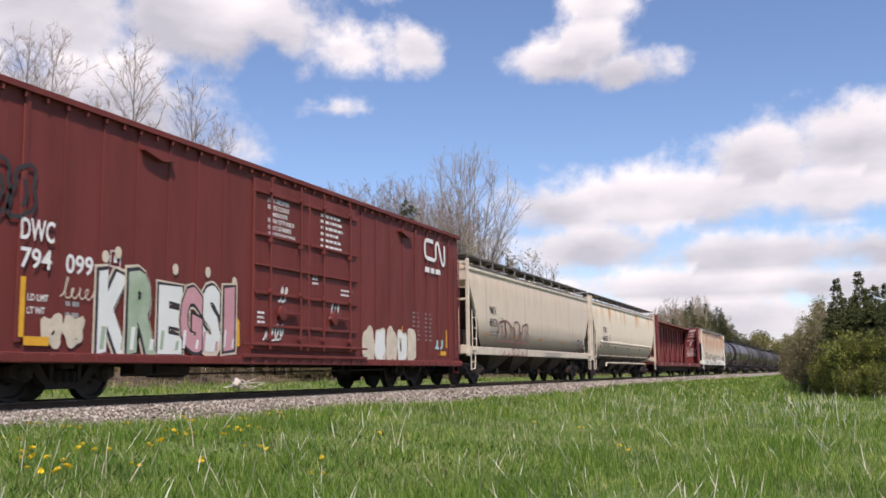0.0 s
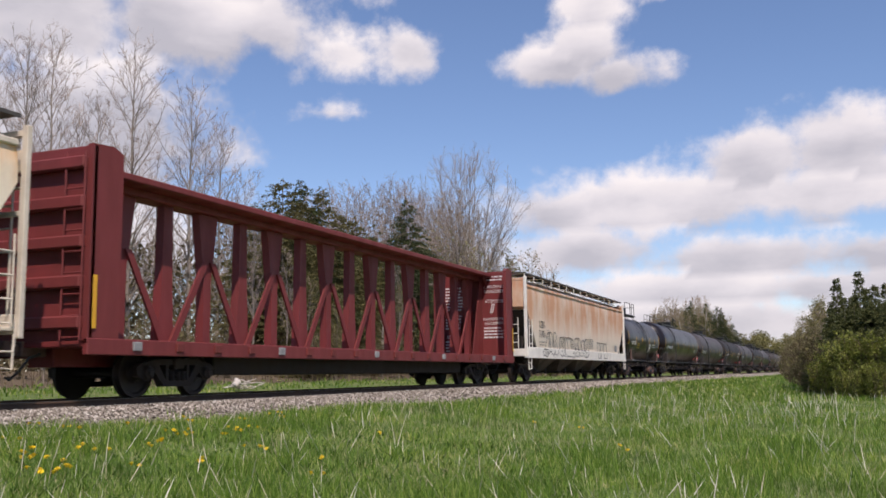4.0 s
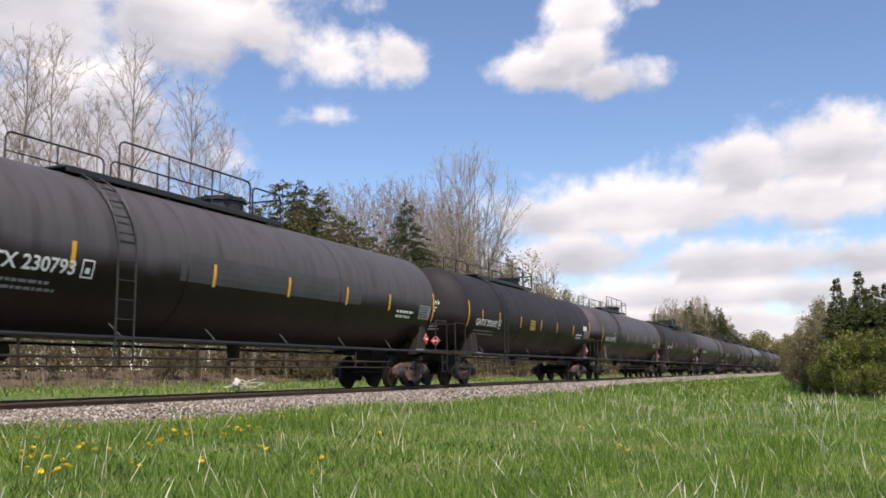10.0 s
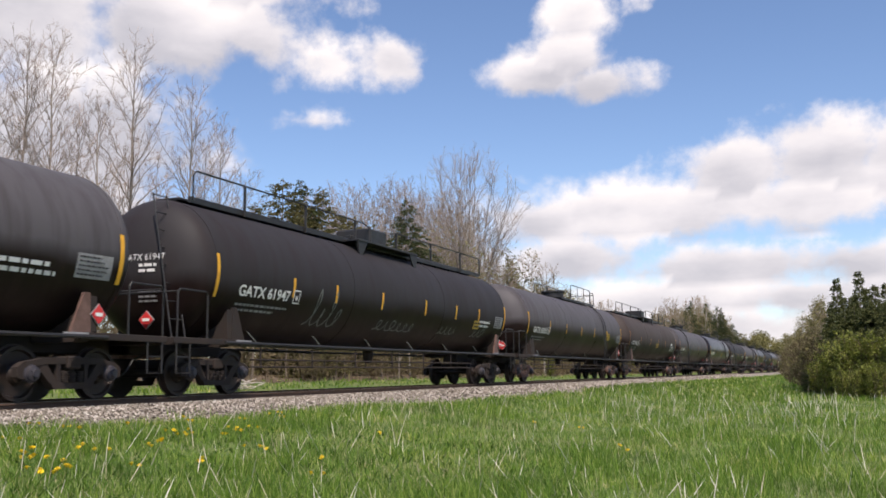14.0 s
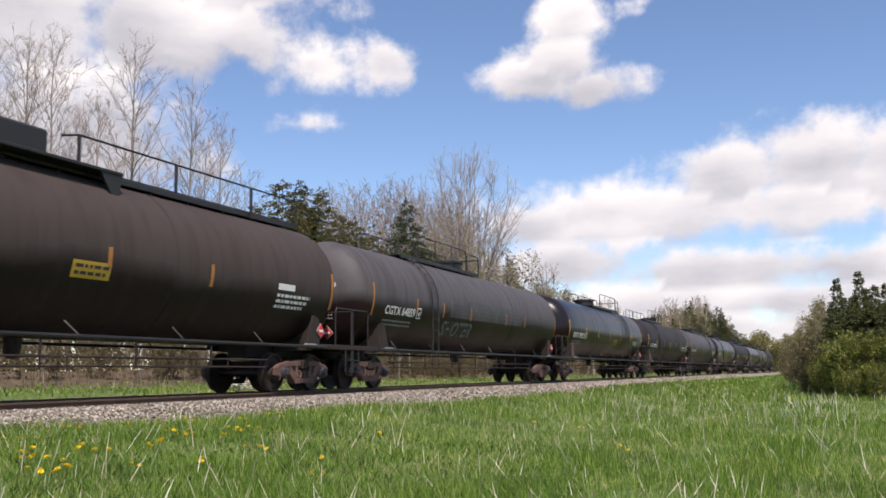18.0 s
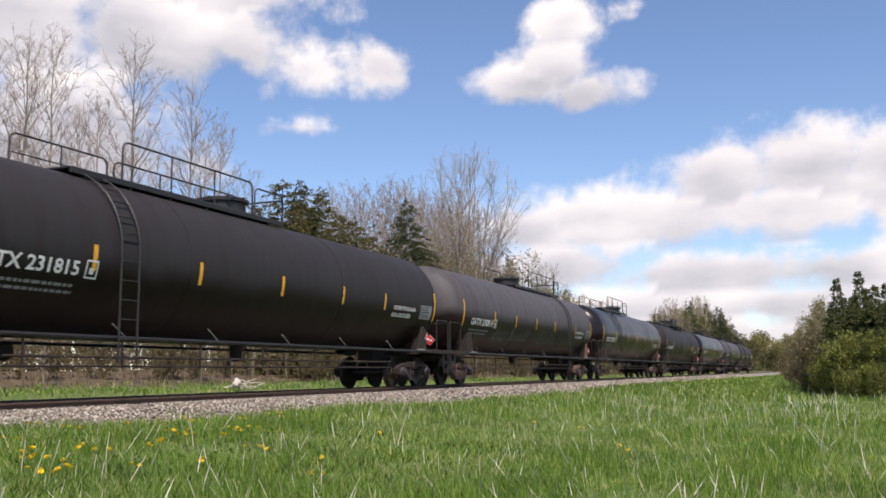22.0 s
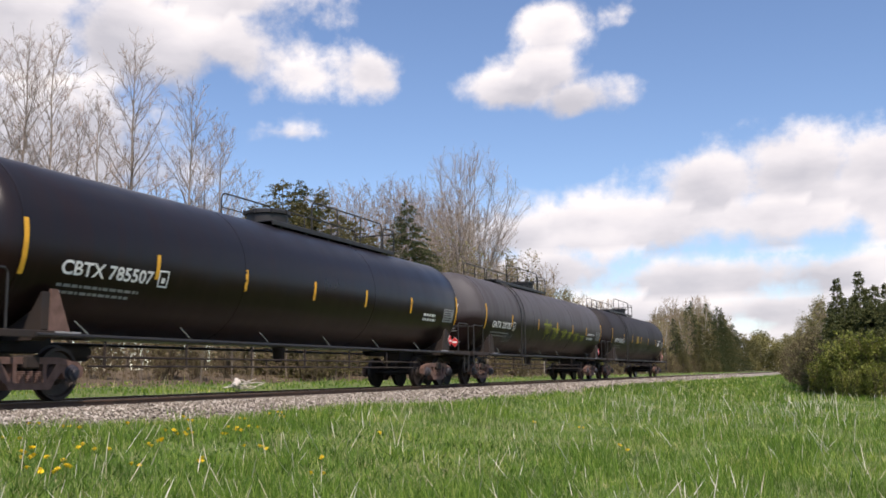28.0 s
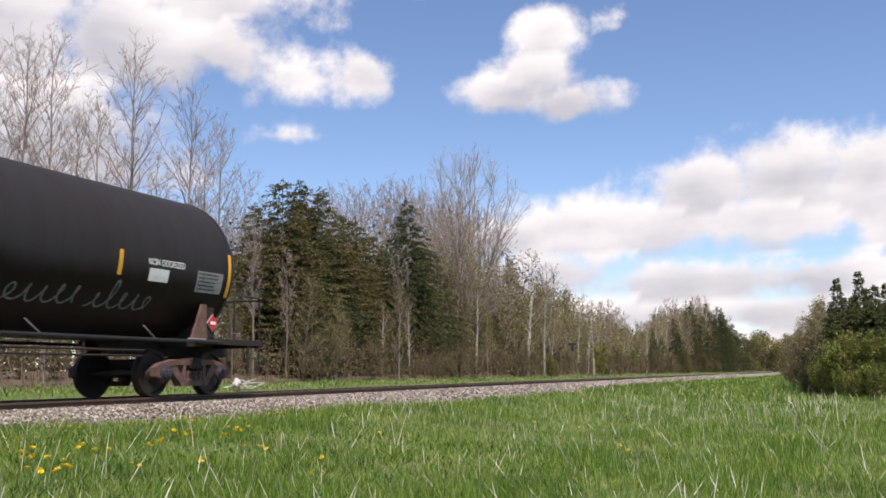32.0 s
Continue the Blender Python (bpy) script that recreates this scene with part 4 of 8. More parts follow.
        if kind == "round":
            s.box(0, y, frame_top - 0.55, 3.06, 0.05, 0.34, 0.01)
            s.box(0, y, 2.9, 3.06, 0.06, 0.08, 0.01)
            s.tube([(-1.5, y, 3.3), (1.5, y, 3.3)], 0.02, 6)
        else:
            s.box(0, y, (frame_top + 2.98) / 2, 2.9, 0.05, frame_top - 3.1, 0.01)
        part("end_panel", s, sill_paint if kind == "round" else paint, car, "pale end panel and cross bars")
        part("end_ladder", ladder_shape(1.02, y + k * 0.06, 1.2, 4.2 if seam else 2.6, 0.40, 0.016, axis="x"), sill_paint, car, "pale end ladder")
        s = Shape().tube([(0.9, k * (half - 0.9), 1.2), (0.9, k * (half - 0.9), 1.9)], 0.22, 12)
        part("brake_reservoir", s, GRIME, car, "upright brake reservoir")
        s = Shape().box(-0.6, k * (half - 0.8), 1.5, 0.5, 0.4, 0.6, 0.03)
        part("brake_valve", s, GRIME, car, "grimy brake valve box")
    # roof walkway
    for sx in (-1, 1):
        s = Shape()
        s.box(sx * 1.10, 0, frame_top + 0.16, 0.70, 2 * half - 0.3, 0.035, 0.006)
        s.box(sx * 1.45, 0, frame_top + 0.15, 0.03, 2 * half - 0.3, 0.07, 0.006)
        rb = part("running_board", s, WALK_MESH, car, "dark grating roof walkway")
        y = -half + 0.3
        while y < half:
            b = Shape().box(sx * 1.45, y, frame_top + 0.0, 0.03, 0.04, 0.32, 0.006)
            b.box(sx * 1.1, y, frame_top + 0.12, 0.7, 0.05, 0.04, 0.006)
            part("walkway_bracket", b, sill_paint if kind == "flat" else STEEL_GALV, rb)
            y += 1.32
    for i in range(9):
        y = -half + 1.4 + i * (2 * half - 2.8) / 8
        s = Shape().lathe([(4.2, 0.38), (4.34, 0.38), (4.37, 0.33), (4.40, 0.05)], 20, "z", (0, y, 0))
        part("roof_hatch", s, sill_paint, car, "round roof loading hatch")
    (ya, za, wa), (yb, zb, wb) = text_y
    text_on("reporting_mark", w, name_a, ya, za, 0.42, INK, body, wa, "dark stencilled car lettering", 0.004)
    text_on("car_number", w, name_b, yb, zb, 0.42, INK, body, wb, "dark stencilled car number", 0.004)
    bars_on("weight_stencil", w, yb, zb - 0.22, wb * 1.3, 2, 0.05, 0.07, GREY_TAG, body, int(c), "small faded weight stencil")
    s = Shape()
    ys, zs = yb + wb + 0.35, zb + 0.05
    for y0, z0, y1, z1 in ((ys, zs, ys + 0.26, zs + 0.02), (ys, zs + 0.28, ys + 0.26, zs + 0.3), (ys, zs, ys + 0.02, zs + 0.3), (ys + 0.24, zs, ys + 0.26, zs + 0.3), (ys + 0.09, zs + 0.1, ys + 0.16, zs + 0.2)):
        patch_on(s, w, y0, z0, y1, z1)
    part("plate_mark", s, INK, body, "small framed plate stencil", 0)
    if extra:
        extra(car, body, w)
    return car




def outline_letters(name, wrap, y, z, width, height, count, fills, edge, parent, seed, label):
    """Bubble-shaped painted letters: wobbly filled blobs with a dark outline."""
    rnd = random.Random(seed)
    step = width / count
    for c in range(count):
        cy, cz = y + step * (c + 0.5), z + height / 2 + rnd.uniform(-0.05, 0.05) * height
        ang = [i * 2 * math.pi / 22 for i in range(22)]
        k1, k2, p1, p2 = rnd.uniform(0.08, 0.2), rnd.uniform(0.05, 0.12), rnd.uniform(0, 6), rnd.uniform(0, 6)

        def blob(scale, extra):
            pts = []
            for a in ang:
                q = 1 + k1 * math.sin(3 * a + p1) + k2 * math.sin(5 * a + p2)
                sq = 1 / max(abs(math.cos(a)), abs(math.sin(a))) ** 0.6
                pts.append(wrap(cy + math.cos(a) * step * 0.5 * q * sq * scale, cz + math.sin(a) * height * 0.44 * q * sq * scale, extra))
            return pts

        s = Shape().add(blob(1.0, 0.0), [tuple(range(22))])
        o = part(name, s, edge, parent, label, 0)
        if fills:
            part("letter_fill", Shape().add(blob(0.88, 0.003), [tuple(range(22))]), fills[c % len(fills)], o, "", 0)
        d = Shape()
        cuts = rnd.randint(1, 2)
        for i in range(cuts):
            yy = cy + rnd.uniform(-0.2, 0.2) * step
            z0 = cz + rnd.uniform(-0.38, -0.05) * height
            patch_on(d, wrap, yy - 0.05, z0, yy + 0.06, z0 + height * rnd.uniform(0.2, 0.4), 0.006, rnd.uniform(-0.2, 0.2))
        part("letter_detail", d, edge, o, "", 0)


def line_letters(name, wrap, y, z, width, height, count, thick, material, parent, seed, label):
    """Hollow bubble letters drawn as an outline only."""
    rnd = random.Random(seed)
    step = width / count
    s = Shape()
    for c in range(count):
        cy, cz = y + step * (c + 0.5), z + height / 2
        k1, p1 = rnd.uniform(0.1, 0.22), rnd.uniform(0, 6)
        pts = []
        for i in range(25):
            a = i * 2 * math.pi / 24
            q = 1 + k1 * math.sin(3 * a + p1) + 0.10 * math.sin(5 * a + p1) + 0.16 * math.sin(2 * a + 2 * p1)
            sq = 1 / max(abs(math.cos(a)), abs(math.sin(a))) ** 0.6
            pts.append((cy + math.cos(a) * step * 0.5 * q * sq, cz + math.sin(a) * height * 0.45 * q * sq))
        x0 = rnd.uniform(-0.15, 0.15)
        pts2 = [(cy + (x0 + 0.2 * math.sin(t)) * step, cz + (t / 3 - 0.5) * height * 0.5) for t in (0, 0.8, 1.6, 2.4, 3.0)]
        for line in (pts, pts2):
            for (ya, za), (yb, zb) in zip(line, line[1:]):
                d = math.hypot(yb - ya, zb - za) or 1e-6
                nx, nz = -(zb - za) / d * thick / 2, (yb - ya) / d * thick / 2
                s.add([wrap(ya - nx, za - nz), wrap(yb - nx, zb - nz), wrap(yb + nx, zb + nz), wrap(ya + nx, za + nz)], [(0, 1, 2, 3)])
    return part(name, s, material, parent, label, 0)


def glyph_lines(name, wrap, text, y, z, width, height, thick, material, parent, label):
    """Hollow painted letters: the outlines of fat glyphs, drawn as lines, each letter by itself."""
    step = width / len(text)
    for c, ch in enumerate(text):
        v, f = letters(ch, 1.0, None, 0.05)
        seen = {}
        for q in f:
            for a, b in zip(q, q[1:] + q[:1]):
                seen[min(a, b), max(a, b)] = seen.get((min(a, b), max(a, b)), 0) + 1
        x0, x1 = min(p[0] for p in v), max(p[0] for p in v)
        z0, z1 = min(p[1] for p in v), max(p[1] for p in v)
        pts = [(y + step * (c + 0.02 + 0.96 * (p - x0) / (x1 - x0)) + 0.08 * (q - z0), z + height * (q - z0) / (z1 - z0) + 0.04 * math.sin(3 * p + c)) for p, q in v]
        s = Shape()
        for (a, b), k in seen.items():
            if k == 1:
                (ya, za), (yb, zb) = pts[a], pts[b]
                d = math.hypot(yb - ya, zb - za) or 1e-6
                ny, nz = -(zb - za) / d * thick / 2, (yb - ya) / d * thick / 2
                ey, ez = (yb - ya) / d * thick * 0.3, (zb - za) / d * thick * 0.3
                s.add([wrap(ya - ny - ey, za - nz - ez), wrap(yb - ny + ey, zb - nz + ez), wrap(yb + ny + ey, zb + nz + ez), wrap(ya + ny - ey, za + nz - ez)], [(0, 1, 2, 3)])
        part(name, s, material, parent, label, 0)


SPRAY_WHITE = plain("white_spray", (0.66, 0.68, 0.66), 0.7, dirt=(0.5, 0.55, 0.5), amount=0.4, scale=2)
SPRAY_GREEN = plain("pale_green_spray", (0.24, 0.33, 0.22), 0.7, dirt=(0.55, 0.6, 0.5), amount=0.5, scale=2)
SPRAY_PINK = plain("pink_spray", (0.52, 0.27, 0.30), 0.7, dirt=(0.35, 0.16, 0.18), amount=0.4, scale=2)
SPRAY_CREAM = plain("cream_spray", (0.60, 0.53, 0.42), 0.7, dirt=(0.35, 0.3, 0.22), amount=0.6, scale=3)
SPRAY_BLACK = plain("black_spray", (0.03, 0.03, 0.035), 0.7, amount=0.3)
SPRAY_RED = plain("faded_red_spray", (0.17, 0.045, 0.055), 0.8, dirt=(0.35, 0.25, 0.2), amount=0.5, scale=5)
SPRAY_CYAN = plain("pale_cyan_spray", (0.35, 0.58, 0.58), 0.7, amount=0.4, scale=4)


def fat_letter(ch, wrap, y, z, width, height, main, second, parent):
    """A fat spray-painted letter: a pale halo, a dark outline, two fill colours and a hard shadow."""
    layers = (("graffiti_letter", 0.12, SPRAY_CREAM, 0.0), ("letter_outline", 0.095, SPRAY_BLACK, 0.003), ("letter_fill", 0.06, main, 0.006))
    top, box = None, None
    for nm, fat, mat, lift in layers:
        cu_v, cu_f = letters(ch, 1.0, None, fat)
        wx = max(p[0] for p in cu_v)
        zm, zx = min(p[1] for p in cu_v), max(p[1] for p in cu_v)
        if box is None:
            box = (wx, (zm + zx) / 2, zx - zm)
        pts = [wrap(y + (0.5 + (p - wx / 2) / box[0]) * width, z + (0.5 + (q - box[1]) / box[2]) * height + 0.05 * math.sin(p * 6), lift) for p, q in cu_v]
        o = part(nm, Shape().add(pts, cu_f), mat, parent if top is None else top, "fat spray-painted letter with a dark outline" if top is None else "", 0)
        top = top or o
    for i in range(2):
        q = patch_on(Shape(), wrap, y + width * (0.16 + 0.5 * i), z + height * 0.12, y + width * (0.26 + 0.5 * i), z + height * (0.36 - 0.12 * i), 0.009, 0.04)
        part("letter_shade", q, second, top, "", 0)


def box_car(c):
    half, xs, zb, zt = 9.72, 1.56, 0.64, 4.90
    car = thing("box_car", TRACK_X, c, RAIL_Z, "oxide red ribbed steel box car with plug doors and graffiti", "box car", "cars of the freight train")
    CARS.append((car, c))
    s = Shape().box(0, 0, (zb + zt) / 2, 2 * xs, 2 * half, zt - zb, 0.03)
    body = part("body", s, OXIDE, car, "oxide red welded box body")
    s = Shape()
    s.plate([(-1.66, zt - 0.10), (1.66, zt - 0.10), (1.66, zt), (1.2, zt + 0.10), (0, zt + 0.17), (-1.2, zt + 0.10), (-1.66, zt)], 2 * half + 0.1, "y", 0.0)
    part("roof", s, OXIDE, car, "shallow red roof with an overhanging eave")
    # side posts and the notched eave
    for sx in (-1, 1):
        for i in range(22):
            y = -9.43 + i * 0.87
            if abs(y - 0.1) < 2.6:
                continue
            deep = 0.034 if y < -7.7 or y > 6.2 else 0.016
            s = Shape().box(sx * (xs + deep / 2 + 0.004), y, (zb + zt) / 2 + 0.1, deep, 0.12, zt - zb - 0.35, 0.012)
            part("side_post", s, OXIDE, car)
        s = Shape()
        s.box(sx * 1.60, 0, zb + 0.06, 0.12, 2 * half, 0.16, 0.015)
        y = -half + 0.3
        while y < half:
            s.box(sx * 1.665, y, zb + 0.05, 0.03, 0.14, 0.12, 0.01)
            y += 0.5
        part("side_sill", s, OXIDE, car, "red side sill with pressed pockets")
        y, eb = -half + 0.2, None
        while y < half:
            if eb is None:
                eb = part("eave_bracket", Shape().box(0, 0, 0, 0.06, 0.05, 0.10, 0.01), OXIDE, car)
                o = eb
            else:
                o = share(eb, car)
            o.location = (sx * 1.615, y, zt - 0.16)
            y += 0.44
        # doors
        for y0, y1 in ((-2.35, -0.08), (-0.04, 2.35)):
            s = Shape()
            ym, wd = (y0 + y1) / 2, y1 - y0
            s.box(sx * 1.585, ym, 2.78, 0.06, wd, 3.7, 0.015)
            d = part("door", s, OXIDE, car, "red plug door with locking rods")
            for z in (1.05, 1.45, 2.15, 2.75, 3.42, 4.35):
                q = Shape().box(sx * 1.64, ym, z, 0.06, wd - 0.06, 0.07 if z != 2.75 else 0.04, 0.012)
                part("door_rib", q, OXIDE, d)
            for f in (0.24, 0.80):
                q = Shape().tube([(sx * 1.70, y0 + wd * f, 0.95), (sx * 1.70, y0 + wd * f, 4.72)], 0.024, 7)
                for z in (1.2, 2.2, 3.3, 4.4):
                    q.box(sx * 1.69, y0 + wd * f, z, 0.08, 0.13, 0.09, 0.012)
                part("locking_rod", q, OXIDE, d, "upright door locking rod")
            q = Shape().box(sx * 1.69, ym + 0.3, 1.75, 0.10, 0.55, 0.05, 0.01)
            q.lathe([(sx * 1.66, 0.16), (sx * 1.72, 0.16), (sx * 1.74, 0.05)], 14, "x", (0, ym - 0.1, 1.75))
            part("door_handle", q, OXIDE, d, "door gear and operating handle")
        s = Shape()
        s.box(sx * 1.66, 0, zb + 0.16, 0.10, 5.6, 0.07, 0.01)
        s.box(sx * 1.68, 0, zb + 0.40, 0.06, 5.6, 0.05, 0.01)
        part("door_track", s, OXIDE, car, "lower door track")
        for k in (-1, 1):
            part("side_ladder", ladder_shape(sx * 1.64, k * (half - 0.35), 1.0, 4.1, 0.42, 0.016), OXIDE, car, "red grab-iron ladder")
            st = Shape().tube([(sx * 1.58, k * (half - 0.6), 0.85), (sx * 1.58, k * (half - 0.55), 0.42), (sx * 1.58, k * (half - 0.15), 0.42), (sx * 1.58, k * (half - 0.1), 0.85)], 0.022, 6)
            part("stirrup_step", st, OXIDE, car)
    for y in (-5.55, 5.4):
        q = Shape().plate([(y - 0.42, 4.50), (y + 0.42, 4.50), (y + 0.42, 4.38), (y + 0.1, 4.32), (y - 0.42, 4.44)], 0.14, "x", xs + 0.06)
        part("door_stop", q, OXIDE, car, "red angled door stop below the eave")
    for k in (-1, 1):
        s = Shape()
        for i in range(9):
            s.box(0, k * (half + 0.03), 1.2 + i * 0.42, 2.9, 0.09, 0.16, 0.03)
        part("end_corrugation", s, OXIDE, car, "corrugated red car end")
    uf = part("underframe", Shape().box(0, 0, 0.72, 0.45, 2 * half - 0.5, 0.26, 0.02), GRIME, car, "grimy centre sill")
    for y in (-4.2, -2.0, 0.5, 3.0):
        part("cross_bearer", Shape().box(0, y, 0.70, 2.8, 0.16, 0.2, 0.02), GRIME, uf)
    s = Shape()
    s.tube([(0.8, -4.6, 0.55), (0.8, -3.6, 0.55)], 0.18, 14)
    s.box(1.0, -5.2, 0.55, 0.35, 0.5, 0.3, 0.02)
    s.tube([(1.2, -5.8, 0.42), (1.2, 5.0, 0.52)], 0.02, 6)
    for y in (-1.0, 2.2):
        s.tube([(1.3, y, 0.75), (1.3, y + 0.02, 0.42), (1.3, y + 0.4, 0.42), (1.3, y + 0.42, 0.75)], 0.018, 6)
    part("brake_gear", s, GRIME, car, "brake cylinder, rods and hangers")
    for y in (-7.02, 7.02):
        bogie(car, y, GRIME, GRIME)
    coupler(car, half + 0.42)
    w, wd = Wrap(x=xs + 0.002), Wrap(x=1.62)
    wr = Wrap(x=xs + 0.040)
    text_on("reporting_mark", wr, "DWC", -8.60, 2.50, 0.47, WHITE, body, 0.68, "white stencilled car lettering")
    text_on("car_number", wr, "794", -8.58, 2.07, 0.43, WHITE, body, 0.62, "white stencilled car number")
    text_on("car_number", w, "099", -7.63, 2.07, 0.43, WHITE, body, 0.62, "white stencilled car number")
    text_on("weight_stencil", w, "LD LMT", -8.38, 1.57, 0.15, WHITE, body, 0.42)
    text_on("weight_stencil", w, "LT WT", -8.38, 1.37, 0.15, WHITE, body, 0.36)
    bars_on("weight_figures", w, -7.6, 1.53, 0.42, 2, 0.08, 0.10, FADED, body, 4)
    s = Shape()
    for y0, z0, y1, z1 in ((-6.62, 2.26, -6.36, 2.28), (-6.62, 2.53, -6.36, 2.55), (-6.62, 2.26, -6.60, 2.55), (-6.38, 2.26, -6.36, 2.55), (-6.53, 2.34, -6.45, 2.46)):
        patch_on(s, w, y0, z0, y1, z1)
    part("plate_mark", s, WHITE, body, "small framed plate stencil", 0)
    part("reflector", patch_on(Shape(), wr, -8.56, 1.0, -8.46, 1.92), YELLOW, body, "yellow reflective stripe", 0)
    part("reflector", patch_on(Shape(), wr, -8.46, 0.88, -7.95, 1.02), YELLOW, body, "yellow reflective stripe", 0)
    for y in (-2.95, -0.3, 2.75, 5.3, 8.6):
        part("reflector", patch_on(Shape(), w, y - 0.05, 1.2, y + 0.05, 1.75), YELLOW, body, "yellow reflective stripe", 0)
    part("reflector", patch_on(Shape(), w, 7.9, 0.95, 8.55, 1.08), YELLOW, body, "yellow reflective stripe", 0)
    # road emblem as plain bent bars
    s = Shape()
    we = Wrap(x=xs + 0.040)
    for bend in (((7.52, 4.44), (7.05, 4.46), (6.92, 4.42), (6.86, 4.30), (6.86, 4.06), (6.92, 3.94), (7.05, 3.90), (7.58, 3.88), (7.68, 3.92), (7.72, 4.02), (7.72, 4.36), (7.78, 4.44), (7.88, 4.44), (7.95, 4.38), (8.20, 3.86), (8.27, 3.80), (8.37, 3.80), (8.42, 3.88), (8.42, 4.42)),):
        left, right = [], []
        for i, (a, h) in enumerate(bend):
            (a0, h0), (a1, h1) = bend[max(i - 1, 0)], bend[min(i + 1, len(bend) - 1)]
            d = math.hypot(a1 - a0, h1 - h0)
            nx, nz = -(h1 - h0) / d * 0.062, (a1 - a0) / d * 0.062
            left.append(we(a + nx, h + nz))
            right.append(we(a - nx, h - nz))
        k = len(bend)
        s.add(left + right, [(i, i + 1, k + i + 1, k + i) for i in range(k - 1)])
    part("road_emblem", s, WHITE, body, "white bent-line railway emblem", 0)
    bars_on("web_line", we, 6.86, 3.46, 1.6, 1, 0.16, 0.1, WHITE, body, 3)
    for i, (line, wl) in enumerate((("LOCK THIS DOOR", 1.0), ("BEFORE CLOSING", 1.0), ("MAIN DOOR", 0.7), ("FERMER CETTE PORTE", 1.25), ("AVANT DE FERMER", 1.1), ("LA PORTE PRINCIPALE", 1.3))):
        text_on("door_notice", wd, line, -1.85 + (0.2 if i == 2 else 0.0), 4.18 - i * 0.15, 0.135, WHITE, body, wl * 0.88, "white door handling notice")
    bars_on("door_notice", wd, 0.48, 4.2, 1.2, 6, 0.07, 0.08, WHITE, body, 11, "white door handling notice")
    bars_on("small_stencil", w, 6.0, 2.15, 0.55, 7, 0.05, 0.08, FADED, body, 8)
    bars_on("small_stencil", w, 6.9, 2.15, 0.55, 7, 0.05, 0.08, FADED, body, 9)
    bars_on("small_stencil", wd, 0.1, 2.72, 0.3, 3, 0.05, 0.05, WHITE, body, 10)
    bars_on("small_stencil", wd, 1.5, 2.45, 0.7, 2, 0.05, 0.06, WHITE, body, 11)
    bars_on("small_stencil", wd, -2.2, 1.7, 0.3, 3, 0.05, 0.05, WHITE, body, 12)
    # graffiti
    g = Wrap(x=xs + 0.022)
    fat_letter("K", g, -7.0, 0.66, 1.0, 1.60, SPRAY_WHITE, SPRAY_GREEN, body)
    fat_letter("R", Wrap(x=xs + 0.034), -6.28, 0.66, 1.0, 1.66, SPRAY_GREEN, SPRAY_WHITE, body)
    fat_letter("E", Wrap(x=xs + 0.022), -5.44, 0.70, 0.85, 1.45, SPRAY_WHITE, SPRAY_GREEN, body)
    fat_letter("G", Wrap(x=xs + 0.034), -4.80, 0.74, 0.78, 1.42, SPRAY_PINK, SPRAY_WHITE, body)
    fat_letter("S", Wrap(x=xs + 0.022), -4.18, 0.70, 0.80, 1.52, SPRAY_WHITE, SPRAY_PINK, body)
    fat_letter("I", Wrap(x=xs + 0.034), -3.46, 0.78, 0.55, 1.46, SPRAY_PINK, SPRAY_WHITE, body)
    for yy, zz in ((-6.75, 2.42), (-6.45, 2.52), (-4.9, 2.38), (-3.9, 2.42), (-3.0, 2.3)):
        dot = Shape().add([g(yy + 0.09 * math.cos(t * 0.63), zz + 0.11 * math.sin(t * 0.63)) for t in range(10)], [tuple(range(10))])
        part("spray_dot", dot, SPRAY_CREAM, body, "", 0)
    part("spray_flame", Shape().add([g(-6.2, 1.0), g(-5.95, 1.0), g(-5.98, 1.65), g(-6.12, 1.75)], [(0, 1, 2, 3)]), YELLOW, body, "", 0)
    part("spray_flame", Shape().add([g(-3.0, 0.95), g(-2.78, 1.0), g(-2.8, 1.5), g(-2.92, 1.6)], [(0, 1, 2, 3)]), YELLOW, body, "", 0)
    outline_letters("graffiti_letter", g, 2.75, 0.68, 3.5, 1.05, 5, [SPRAY_CREAM, SPRAY_WHITE], SPRAY_CREAM, body, 31, "worn cream spray-painted letter")
    outline_letters("graffiti_letter", g, -8.1, 0.85, 0.9, 0.55, 2, [SPRAY_CREAM], SPRAY_CREAM, body, 35, "cream spray-painted blob")
    strokes_on("tag", g, -7.75, 1.66, 0.8, 0.34, 5, 0.022, SPRAY_CREAM, body, 41, "pale sprayed tag")
    strokes_on("tag", Wrap(x=1.63), -2.0, 1.15, 0.8, 0.6, 4, 0.05, SPRAY_WHITE, body, 42, "white sprayed tag")
    strokes_on("tag", Wrap(x=1.63), -1.4, 2.0, 0.35, 0.35, 2, 0.05, SPRAY_WHITE, body, 44, "white sprayed tag")
    strokes_on("tag", Wrap(x=1.63), 0.9, 1.75, 0.45, 0.6, 3, 0.06, SPRAY_WHITE, body, 45, "white sprayed tag")
    strokes_on("tag", g, 7.65, 1.15, 0.6, 0.5, 3, 0.09, SPRAY_CYAN, body, 46, "pale cyan sprayed tag")
    line_letters("tag", Wrap(x=xs + 0.040), -9.3, 2.78, 0.95, 0.85, 2, 0.07, SPRAY_BLACK, body, 47, "black sprayed tag")
    return car


